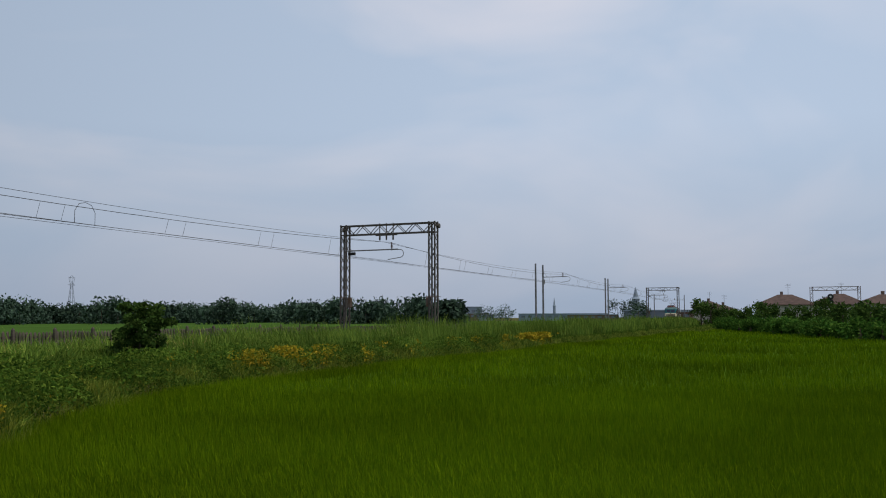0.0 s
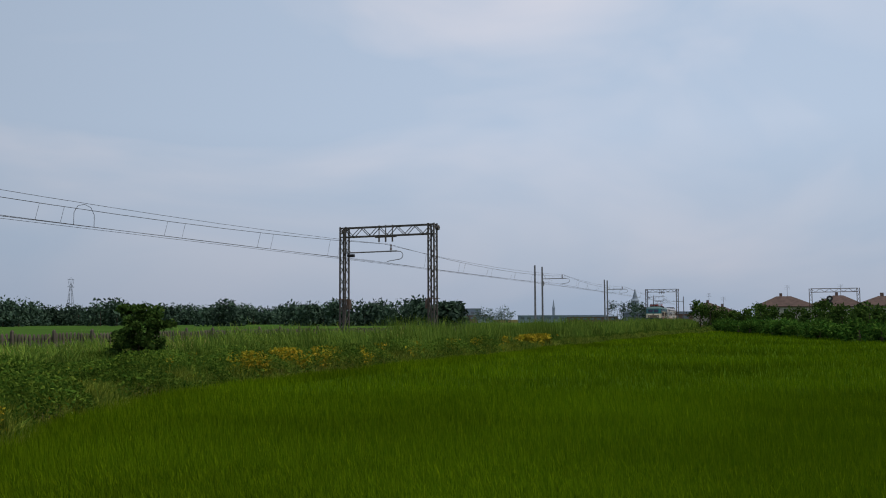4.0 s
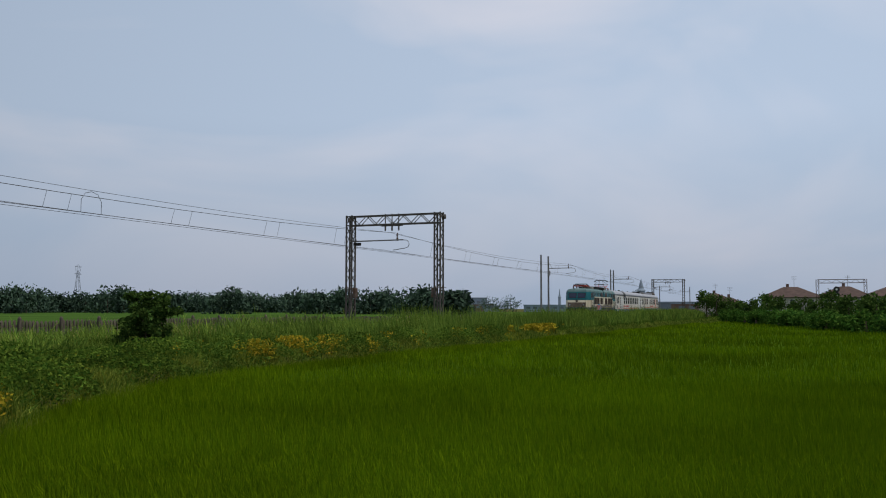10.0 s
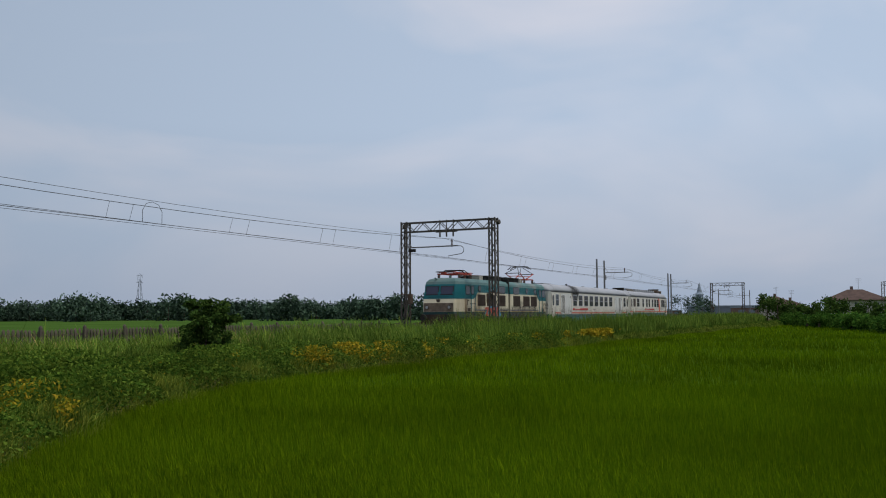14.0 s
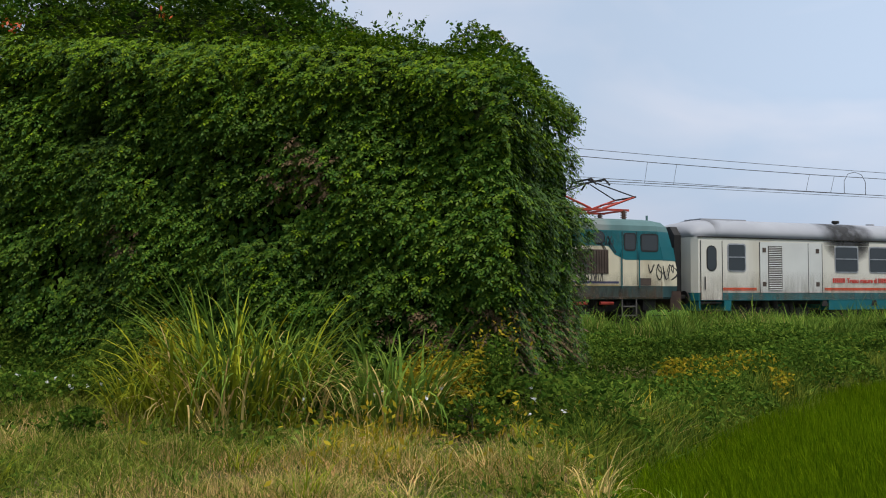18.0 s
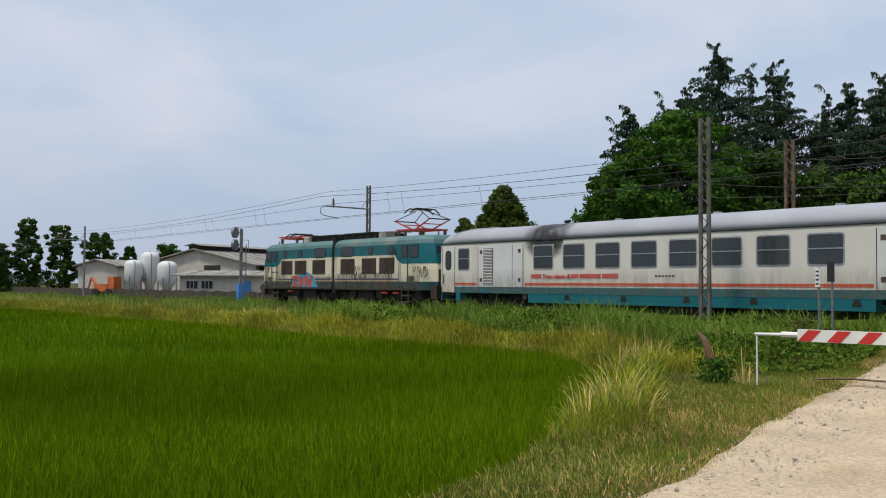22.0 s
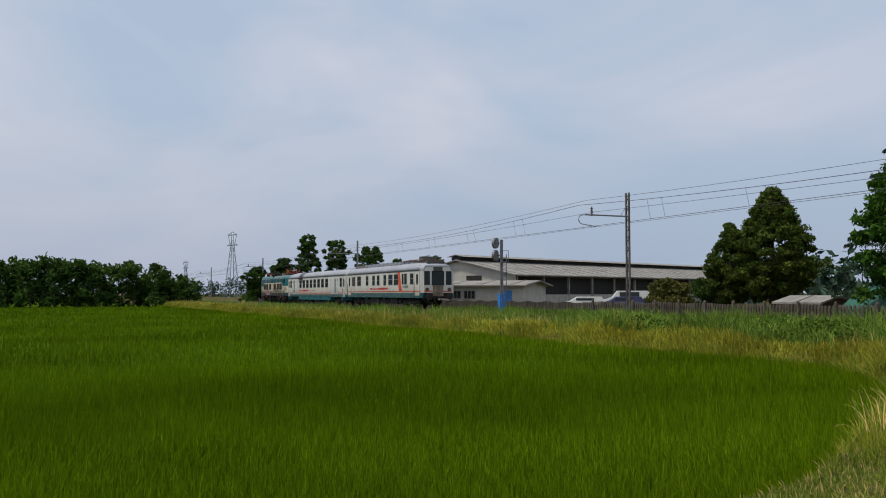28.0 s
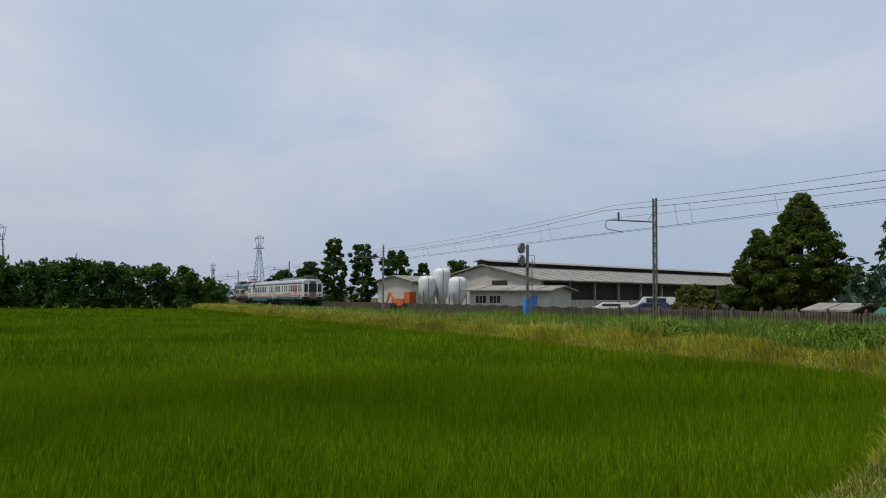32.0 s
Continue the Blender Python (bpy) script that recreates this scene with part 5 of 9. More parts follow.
for k in range(120):
    u = RNG.uniform(0, 1) if k < 84 else (RNG.uniform(-0.01, 0.01) if k < 102 else RNG.uniform(0.99, 1.01))
    bx, by = A + (B - A) * u - wall_n * (RNG.uniform(-0.2, 3.6) if k < 84 else RNG.uniform(-0.2, 1.5))
    back = RNG.uniform(0.1, 0.7)
    bx, by = (A + (B - A) * u - wall_n * back * 5.5) if k < 84 else (bx, by)
    z = float(eave(min(max(u, 0), 1)) + rise(u, back)) + 0.05 if k < 84 else RNG.uniform(1.5, float(eave(min(max(u, 0), 1))))
    side = 0 if k < 84 else (-1 if k < 102 else 1)
    d = np.array([RNG.normal(0, 0.18) + side * wall_u[0] * 0.4, RNG.normal(0, 0.18) + side * wall_u[1] * 0.4, RNG.uniform(0.2, 0.55) if k < 84 else RNG.uniform(-0.2, 0.15)])
    q = np.linspace(0, 1, 18)[:, None]
    spr.append(np.array([bx, by, z]) + q * d + np.concatenate([q * 0, q * 0, -0.12 * q * q], 1) + RNG.normal(0, 0.028, (18, 3)))
soup("loose_spray", leaves(np.concatenate(spr), 0.045), 4, M["ivy"], house, "loose sprays sticking out above the outline")
of = ivy_points(600, 0.1)[0]
of = of[(of[:, 2] > 5.7)][:22]
of = np.repeat(of, 10, 0) + RNG.normal(0, 0.06, (len(of) * 10, 3)) + np.array([0, -0.12, 0.2])
tagged(soup("trumpet_flowers", leaves(of, 0.045), 4, M["orange"]), "small orange trumpet flowers on top of the climber", "flowers", kind="stuff")
yl = np.repeat(np.array([[5.2, -16.35, 0.9], [5.3, -16.5, 0.5], [5.45, -16.6, 1.1], [5.0, -16.2, 0.4]]), 60, 0) + RNG.normal(0, 0.16, (240, 3))
tagged(soup("yellowed_leaves", leaves(yl, 0.034), 4, M["gold"]), "a few yellowed climber leaves near the ground", "leaves", kind="stuff")

# ---------------------------------------------------------------- the measuring train
# Each vehicle's own space: x runs back from its leading end, y to the far side, z up from the rail.


def rounded(x0, x1, z0, z1, r, y, n=4):
    """A rounded rectangle in a side wall."""
    out = []
    for cx, cz, a0 in ((x1 - r, z0 + r, -90), (x1 - r, z1 - r, 0), (x0 + r, z1 - r, 90), (x0 + r, z0 + r, 180)):
        for k in range(n + 1):
            a = radians(a0 + 90 * k / n)
            out.append((cx + r * math.cos(a), y, cz + r * math.sin(a)))
    return out


def side_pane(parent, name, x0, x1, z0, z1, r, half, frame_mat, pane_mat, rim=0.05, split=False, label=""):
    """A framed opening on both side walls: rim, recessed pane and, if split, a bar between upper and lower light."""
    for s in (-1, 1):
        y = s * half
        bm = new_bm()
        plate(bm, rounded(x0 - rim, x1 + rim, z0 - rim, z1 + rim, r + rim, y), 0.012 * (1 if s < 0 else -1) * 1)
        for v in bm.verts:
            v.co.y = y + s * 0.012 if abs(v.co.y - y) > 0.006 else y - s * 0.02
        w = part(name, bm, frame_mat, parent, label)
        bm = new_bm()
        plate(bm, rounded(x0, x1, z0, z1, r, y), 0.004)
        for v in bm.verts:
            v.co.y = y + s * 0.016 if abs(v.co.y - y) > 0.002 else y
        part("pane", bm, pane_mat, w)
        if split:
            bm = new_bm()
            zm = z0 + (z1 - z0) * 0.52
            box(bm, x0, x1, min(y + s * 0.017, y + s * 0.03), max(y + s * 0.017, y + s * 0.03), zm - 0.018, zm + 0.018)
            part("glazing_bar", bm, M["alu"], w)


def side_plate(parent, name, outline, half, material, lift=0.005, label="", both=True):
    """A thin painted shape on the side wall, from (x, z) points."""
    for s in (-1, 1) if both else (-1,):
        bm = new_bm()
        pts = [(x, s * (half + lift), z) for x, z in outline]
        loft(bm, [pts, [(x, y - s * 0.004, z) for x, y, z in pts]])
        part(name, bm, material, parent, label)


def louvre_panel(parent, x0, x1, z0, z1, half, material, n=11, vertical=True, both=True, frame=None):
    for s in (-1, 1) if both else (-1,):
        y = s * half
        bm = new_bm()
        box(bm, x0, x1, y - 0.02, y + 0.02, z0, z1)
        g = part("louvre_panel", bm, frame or M["louvre"], parent)
        for k in range(n):
            bm = new_bm()
            if vertical:
                x = x0 + (x1 - x0) * (k + 0.5) / n
                w = (x1 - x0) / n * 0.28
                loft(bm, [[(x - w, y, z), (x + w, y, z), (x + w * 0.4, y + s * 0.05, z), (x - w * 0.2, y + s * 0.05, z)] for z in (z0 + 0.03, z1 - 0.03)])
            else:
                z = z0 + (z1 - z0) * (k + 0.5) / n
                w = (z1 - z0) / n * 0.3
                loft(bm, [[(x, y, z - w), (x, y, z + w), (x, y + s * 0.035, z - w)] for x in (x0 + 0.02, x1 - 0.02)])
            part("slat", bm, material, g)


def wheelset(parent, x, r):
    bm = new_bm()
    for s in (-1, 1):
        rod(bm, (0, s * 0.70, 0), (0, s * 0.82, 0), r, seg=24)
        rod(bm, (0, s * 0.68, 0), (0, s * 0.71, 0), r + 0.03, seg=24)
        for k in range(8):
            a = k * math.tau / 8
            bar(bm, (0.1 * math.cos(a), s * 0.83, 0.1 * math.sin(a)), (r * 0.8 * math.cos(a), s * 0.83, r * 0.8 * math.sin(a)), 0.05, 0.03)
    rod(bm, (0, -0.75, 0), (0, 0.75, 0), 0.09, seg=10)
    w = part("wheelset", bm, M["under"], parent, "sooty steel wheels on one axle")
    w.location = (x, 0, r)
    WHEELS.append((w, x, r))
    return w


def bogie(parent, xc, base, r, material, cover=True):
    bm = new_bm()
    for s in (-1, 1):
        box(bm, xc - base / 2 - 0.55, xc + base / 2 + 0.55, s * 1.0 - 0.07, s * 1.0 + 0.07, r - 0.05, r + 0.22)
        for xx in (xc - base / 2, xc + base / 2):
            box(bm, xx - 0.2, xx + 0.2, s * 1.08 - 0.1, s * 1.08 + 0.1, r - 0.17, r + 0.17)
            for d in (-0.32, 0.32):
                rod(bm, (xx + d, s * 1.06, r - 0.08), (xx + d, s * 1.06, r + 0.32), 0.09, seg=10)
        rod(bm, (xc - 0.2, s * 1.05, r + 0.1), (xc - 0.2, s * 1.05, r + 0.6), 0.14, seg=10)
        rod(bm, (xc + 0.2, s * 1.05, r + 0.1), (xc + 0.2, s * 1.05, r + 0.6), 0.14, seg=10)
        bar(bm, (xc - base * 0.28, s * 1.12, r - 0.1), (xc + base * 0.28, s * 1.12, r + 0.3), 0.07)
    box(bm, xc - 0.35, xc + 0.35, -1.0, 1.0, r, r + 0.25)
    b = part("bogie", bm, material, parent)
    for xx in (xc - base / 2, xc + base / 2):
        wheelset(parent, xx, r)
    return b


def buffers(parent, x, sgn, z=1.03):
    for y in (-0.88, 0.88):
        bm = new_bm()
        rod(bm, (x, y, z), (x + sgn * 0.45, y, z), 0.1, seg=12)
        rod(bm, (x + sgn * 0.42, y, z), (x + sgn * 0.5, y, z), 0.24, 0.22, seg=18)
        part("buffer", bm, M["under"], parent)
    bm = new_bm()
    rod(bm, (x, 0, z), (x + sgn * 0.4, 0, z - 0.1), 0.05)
    part("coupling", bm, M["under"], parent)
    for y in (-0.32, 0.34):
        bm = new_bm()
        line(bm, [(x, y, z - 0.1), (x + sgn * 0.2, y, z - 0.45), (x + sgn * 0.33, y * 0.8, z - 0.5)], 0.03)
        part("brake_hose", bm, M["under"], parent)


def pantograph(parent, x, up):
    """Red double-armed pantograph on insulators, raised to the wire or folded flat."""
    p = new("pantograph")
    p.parent = parent
    z = 3.98
    for dx in (-0.9, 0.9):
        for y in (-0.75, 0.75):
            bm = new_bm()
            rod(bm, (x + dx, y, 3.66), (x + dx, y, z), 0.07, seg=8)
            for k in range(3):
                rod(bm, (x + dx, y, 3.72 + k * 0.08), (x + dx, y, 3.75 + k * 0.08), 0.11, seg=10)
            part("insulator", bm, M["ceramic"], p)
    bm = new_bm()
    for y in (-0.75, 0.75):
        bar(bm, (x - 1.1, y, z), (x + 1.1, y, z), 0.07)
    for dx in (-1.0, -0.3, 0.3, 1.0):
        bar(bm, (x + dx, -0.75, z), (x + dx, 0.75, z), 0.06)
    part("base_frame", bm, M["panto"], p)
    knee, kz, head = (1.45, z + 0.48, 5.02) if up else (1.55, z + 0.12, z + 0.26)
    for s in (-1, 1):
        bm = new_bm()
        for y0, y1 in ((-0.5, -0.62), (0.5, 0.62)):
            rod(bm, (x + s * 0.25, y0, z + 0.06), (x + s * knee, y1, kz), 0.045, 0.03)
        rod(bm, (x + s * 0.8, -0.55, z + 0.06 + (kz - z) * 0.45), (x + s * 0.8, 0.55, z + 0.06 + (kz - z) * 0.45), 0.025)
        part("lower_arm", bm, M["panto"], p)
        bm = new_bm()
        rod(bm, (x + s * knee, -0.66, kz), (x + s * knee, 0.66, kz), 0.03)
        for y in (-0.62, 0.62):
            rod(bm, (x + s * knee, y, kz), (x + s * 0.2, y * 0.35, head - 0.1), 0.022)
        part("upper_arm", bm, M["under"], p)
    bm = new_bm()
    for s in (-1, 1):
        line(bm, [(x + s * 0.26, y, head + (0.0 if abs(y) < 0.6 else -0.22 * (abs(y) - 0.6) / 0.3)) for y in (-0.9, -0.75, -0.6, 0.6, 0.75, 0.9)], 0.035)
    for y in (-0.4, 0.4):
        bar(bm, (x - 0.26, y, head - 0.05), (x + 0.26, y, head - 0.05), 0.04)
    part("collector_head", bm, M["under"], p)
    return p


WHEELS = []
HALF = 1.5


def loco_rings(flip, levels):
    """Plan outlines of one half of the locomotive at several heights: (z, inset, lean of the nose)."""
    out = []
    for z, inset, lean in levels:
        h = HALF - inset
        pts = [(9.0, -h), (9.0, h), (1.25 + lean * 0.6, h), (0.42 + lean, h * 0.74), (0.42 + lean, -h * 0.74), (1.25 + lean * 0.6, -h)]
        out.append([(18.3 - x if flip else x, y, z) for x, y in pts])
    return out


def locomotive():
    ob = thing("electric_locomotive", "weathered teal and cream six-axle electric locomotive covered in graffiti", "locomotive")
    for flip in (False, True):
        half = new("body_half")
        half.parent = ob

        def X(x):
            return 18.3 - x if flip else x

        for nm, levels, m in (("sole_panel", ((0.98, 0.06, 0.1), (1.05, 0.0, 0.05), (1.42, 0.0, 0.0)), "sole"),
                              ("lower_panel", ((1.42, 0.0, 0.0), (2.0, 0.0, 0.0), (2.72, 0.0, 0.19)), "cream"),
                              ("upper_panel", ((2.72, 0.0, 0.19), (3.24, 0.02, 0.34)), "teal"),
                              ("roof", ((3.24, 0.02, 0.34), (3.42, 0.06, 0.40), (3.58, 0.22, 0.55), (3.66, 0.55, 0.8), (3.70, 1.1, 1.2)), "roofdust")):
            bm = new_bm()
            loft(bm, loco_rings(flip, levels))
            part(nm, bm, M[m], half)
        # teal runs lower round the cab
        side_plate(half, "cab_band", [(X(1.24), 2.28), (X(2.75), 2.28), (X(3.15), 2.45), (X(3.4), 2.73), (X(1.36), 2.73)], HALF, M["teal"])
        bm = new_bm()
        plate(bm, [(X(0.50), -1.12, 2.28), (X(0.50), 1.12, 2.28), (X(0.60), 1.12, 2.73), (X(0.60), -1.12, 2.73)], 0.006)
        for v in bm.verts:
            v.co.x += -0.012 if not flip else 0.012
        part("cab_band", bm, M["teal"], half)
        for s in (-1, 1):                                    # bevelled nose corners
            bm = new_bm()
            o = [(X(0.49), s * 1.115, 2.28), (X(1.30), s * 1.505, 2.28), (X(1.37), s * 1.505, 2.73), (X(0.585), s * 1.115, 2.73)]
            loft(bm, [[(x - (0.01 if not flip else -0.01), y + s * 0.008, z) for x, y, z in o], [(x, y - s * 0.01, z) for x, y, z in o]])
            part("cab_band", bm, M["teal"], half)
        bm = new_bm()                                        # dirt-covered nose
        loft(bm, [[(X(0.42 - d), y, z) for y, z in ((-1.08, 1.43), (1.08, 1.43), (1.08, 2.0), (-1.08, 2.0))] for d in (0.008, -0.02)])
        part("nose_panel", bm, M["nosegrime"], half, "nose panel brown with dirt")
        for y0, y1 in ((-1.02, -0.06), (0.06, 1.02)):        # windscreens
            bm = new_bm()
            fx = lambda z: X(0.42 + (z - 2.72) / 0.52 * 0.15 + 0.19) if z > 2.72 else X(0.42 + (z - 2.0) / 0.72 * 0.19)
            dx = -0.02 if not flip else 0.02
            loft(bm, [[(fx(z) + d, y, z) for y, z in ((y0, 2.52), (y1, 2.52), (y1, 3.13), (y0, 3.13))] for d in (dx, -dx)])
            f = part("windscreen_rubber", bm, M["rubber"], half)
            bm = new_bm()
            loft(bm, [[(fx(z) + d, y, z) for y, z in ((y0 + 0.06, 2.58), (y1 - 0.06, 2.58), (y1 - 0.06, 3.08), (y0 + 0.06, 3.08))] for d in (dx * 1.4, dx * 0.5)])
            part("windscreen", bm, M["screen"], f)
        for y in (-0.82, 0.82):                              # headlights, with a red tail lamp beside each
            bm = new_bm()
            rod(bm, (X(0.48), y, 1.72), (X(0.34), y, 1.72), 0.13, seg=16)
            hl = part("headlight", bm, M["louvre"], half, "round headlight")
            bm = new_bm()
            rod(bm, (X(0.345), y, 1.72), (X(0.325), y, 1.72), 0.1, seg=16)
            part("lens", bm, M["alu"], hl)
        bm = new_bm()
        box(bm, min(X(0.36), X(0.8)), max(X(0.36), X(0.8)), -1.25, 1.25, 0.62, 1.25)
        part("buffer_beam", bm, M["rusty"], half, "rust-red buffer beam")
        buffers(half, X(0.4), 1 if flip else -1)
        bm = new_bm()
        bar(bm, (X(0.38), -0.75, 2.4), (X(0.38), 0.75, 2.4), 0.025)
        part("nose_handrail", bm, M["under"], half)
        for y in (-1.0, -0.6, 0.6, 1.0):
            bm = new_bm()
            line(bm, [(X(0.3), y, 1.3), (X(0.25), y, 0.9), (X(0.32), y, 0.55)], 0.02)
            part("hose", bm, M["under"], half)
        # side openings
        side_pane(half, "cab_window", min(X(1.5), X(2.1)), max(X(1.5), X(2.1)), 2.6, 3.1, 0.06, HALF, M["rubber"], M["pane"])
        side_pane(half, "cab_door_window", min(X(2.38), X(2.75)), max(X(2.38), X(2.75)), 2.62, 3.12, 0.06, HALF, M["rubber"], M["pane"])
        side_plate(half, "door_gap", [(X(2.28), 1.45), (X(2.3), 1.45), (X(2.3), 3.22), (X(2.28), 3.22)], HALF, M["rubber"], 0.006)
        side_plate(half, "door_gap", [(X(2.85), 1.45), (X(2.87), 1.45), (X(2.87), 3.22), (X(2.85), 3.22)], HALF, M["rubber"], 0.006)
        for s in (-1, 1):
            for x in (2.24, 2.93):
                bm = new_bm()
                rod(bm, (X(x), s * 1.57, 1.35), (X(x), s * 1.57, 2.6), 0.02)
                part("handrail", bm, M["teal"], half)
            for z in (0.45, 0.75, 1.05):
                bm = new_bm()
                box(bm, min(X(2.3), X(2.85)), max(X(2.3), X(2.85)), s * 1.35 - 0.12, s * 1.35 + 0.12, z - 0.02, z + 0.02)
                part("cab_step", bm, M["grime"], half)
            for x in (2.3, 2.85):
                bm = new_bm()
                bar(bm, (X(x), s * 1.45, 0.4), (X(x), s * 1.45, 1.3), 0.04)
                part("step_hanger", bm, M["grime"], half)
        for x in (3.75, 5.55):
            side_pane(half, "porthole", X(x) - 0.19, X(x) + 0.19, 2.80, 3.18, 0.185, HALF, M["rubber"], M["pane"], rim=0.035)
        side_pane(half, "side_window", X(7.75) - 0.62, X(7.75) + 0.62, 2.74, 3.22, 0.22, HALF, M["rubber"], M["pane"], rim=0.035)
        for x0, x1 in ((3.4, 4.7), (5.0, 6.3), (7.0, 8.35)):
            louvre_panel(half, min(X(x0), X(x1)), max(X(x0), X(x1)), 1.82, 2.6, HALF, M["louvre"], n=13)
        side_plate(half, "navy_band", [(X(3.0), 1.50), (X(8.95), 1.50), (X(8.95), 1.57), (X(3.0), 1.57)], HALF, M["navy"])
        side_plate(half, "yellow_line", [(X(3.0), 1.43), (X(8.95), 1.43), (X(8.95), 1.46), (X(3.0), 1.46)], HALF, M["straw"])
        side_plate(half, "sand_hatch", [(X(1.75), 1.45), (X(2.2), 1.45), (X(2.2), 1.68), (X(1.75), 1.68)], HALF, M["louvre"], 0.02)
        side_plate(half, "dirt_film", [(X(1.3), 1.0), (X(8.97), 1.0), (X(8.97), 2.15), (X(1.3), 2.15)], HALF, M["locogrime"], 0.0062, "brown brake dust over the lower side")
        side_plate(half, "dirt_film", [(X(1.42), 2.2), (X(8.97), 2.2), (X(8.97), 3.22), (X(1.42), 3.22)], HALF, M["roofstreak"], 0.0056)
        # roof gear
        bm = new_bm()
        box(bm, min(X(5.9), X(8.9)), max(X(5.9), X(8.9)), -0.95, 0.95, 3.62, 3.93)
        for k in range(4):
            box(bm, min(X(6.0 + k * 0.72), X(6.6 + k * 0.72)), max(X(6.0 + k * 0.72), X(6.6 + k * 0.72)), -1.05, 1.05, 3.9, 3.98)
        part("roof_vents", bm, M["under"], half, "sooty roof ventilator boxes")
        bm = new_bm()
        box(bm, min(X(5.0), X(5.6)), max(X(5.0), X(5.6)), -0.95, -0.35, 3.6, 3.93)
        part("roof_box", bm, M["concrete"], half, "pale grey resistor box")
        bm = new_bm()
        for y in (-0.25, 0.25):
            line(bm, [(X(4.4), y, 3.95), (X(6.0), y, 4.0), (X(9.1), y, 4.03)], 0.03)
        for x in (4.6, 6.2, 7.6, 8.8):
            rod(bm, (X(x), 0, 3.6), (X(x), 0, 4.0), 0.07)
        part("roof_cables", bm, M["ceramic"], half)
        bm = new_bm()
        for s in (-1, 1):
            bar(bm, (X(1.7), s * 1.42, 3.30), (X(8.95), s * 1.46, 3.30), 0.03)
        rod(bm, (X(1.2), -0.5, 3.6), (X(1.2), -0.5, 3.85), 0.04)
        rod(bm, (X(1.0), 0.4, 3.6), (X(0.75), 0.4, 3.66), 0.05)
        part("roof_gutter", bm, M["roofdust"], half)
    pantograph(ob, 2.95, False)
    pantograph(ob, 15.1, True)
    bm = new_bm()
    box(bm, 9.0, 9.3, -1.38, 1.38, 0.85, 3.7)
    bellows = part("bellows", bm, M["under"], ob, "black folded bellows between the halves")
    for k in range(5):
        bm = new_bm()
        x = 9.03 + k * 0.06
        box(bm, x - 0.02, x + 0.02, -1.44, 1.44, 0.8, 3.78)
        part("fold", bm, M["under"], bellows)
    # running gear
    for xc in (3.5, 9.15, 14.8):
        bogie(ob, xc, 2.85 if xc != 9.15 else 2.85, 0.625, M["under"])
    for a, b, w, z0 in ((5.6, 7.0, 1.25, 0.4), (11.3, 12.7, 1.25, 0.4), (1.45, 1.95, 1.32, 0.62), (4.65, 5.15, 1.32, 0.62), (10.65, 11.15, 1.32, 0.62), (13.05, 13.55, 1.32, 0.62), (16.35, 16.85, 1.32, 0.62)):
        bm = new_bm()
        box(bm, a, b, -w, w, z0, 1.01)
        part("underfloor_box", bm, M["under"], ob)
    for x in (4.3, 13.9, 14.9):
        bm = new_bm()
        rod(bm, (x - 0.25, -1.38, 0.86), (x + 0.25, -1.38, 0.86), 0.06)
        part("brake_cylinder", bm, M["panto"], ob, "faded red brake cylinder")
    # graffiti: nameless shapes on the side towards the fields
    def tag(pts, m, lift=0.009):
        side_plate(ob, "graffiti", pts, HALF, M[m], lift, both=False)
    tag([(4.55, 1.12), (4.8, 1.55), (5.3, 1.75), (6.4, 1.95), (7.1, 1.7), (7.4, 1.4), (7.6, 1.1)], "graff2", 0.007)
    tag([(4.7, 1.12), (5.35, 1.12), (5.3, 1.24), (5.05, 1.26), (5.4, 1.66), (5.35, 1.74), (4.7, 1.72), (4.68, 1.58), (5.05, 1.57), (4.68, 1.22)], "graff1", 0.012)
    tag([(5.5, 1.15), (5.85, 1.12), (6.0, 1.4), (5.9, 1.66), (5.55, 1.68), (5.42, 1.4)], "graff1", 0.012)
    tag([(6.15, 1.12), (6.35, 1.12), (6.36, 1.45), (6.65, 1.12), (6.9, 1.12), (6.95, 1.76), (6.72, 1.76), (6.68, 1.48), (6.4, 1.74), (6.12, 1.72)], "graff1", 0.012)
    rr = random.Random(4)
    for x0, x1, z0, h in ((9.6, 14.6, 1.52, 0.34), (7.4, 8.9, 1.5, 0.16), (16.4, 17.5, 1.62, 0.5), (16.45, 17.45, 1.85, 0.3), (14.6, 15.2, 2.5, 0.35), (14.5, 15.1, 2.75, 0.3), (11.2, 11.8, 1.8, 0.42), (4.0, 5.2, 1.44, 0.12)):
        bm = new_bm()
        x = x0
        while x < x1:                                    # quick looping strokes, letter by letter
            w_ = rr.uniform(0.16, 0.34)
            if rr.random() < 0.9:
                ka, kb, pa_, pb_ = rr.choice((1, 1, 2)), rr.choice((1, 2, 3)), rr.uniform(0, 6), rr.uniform(0, 6)
                pts = [(x + w_ * (0.5 + 0.5 * math.sin(ka * q + pa_)), z0 + h * (0.5 + 0.5 * math.sin(kb * q + pb_))) for q in np.linspace(0, rr.uniform(3.2, 5.6), 11)]
                for (ax, az), (bx, bz) in zip(pts, pts[1:]):
                    if abs(ax - bx) + abs(az - bz) > 0.01:
                        bar(bm, (ax, -HALF - 0.010, az), (bx, -HALF - 0.010, bz), 0.004, 0.026)
            x += w_ + 0.04
        tagged(part("scrawl", bm, M["ink"], ob, "black illegible graffiti lines"), kind="stuff")
    # the operator's mark at the leading end: a plain two-tone shape, and bars for the lettering
    tag([(1.62, 1.86), (1.72, 1.86), (1.86, 2.16), (1.98, 2.16), (2.0, 2.22), (1.7, 2.22), (1.7, 2.14), (1.76, 2.14)], "rusty")
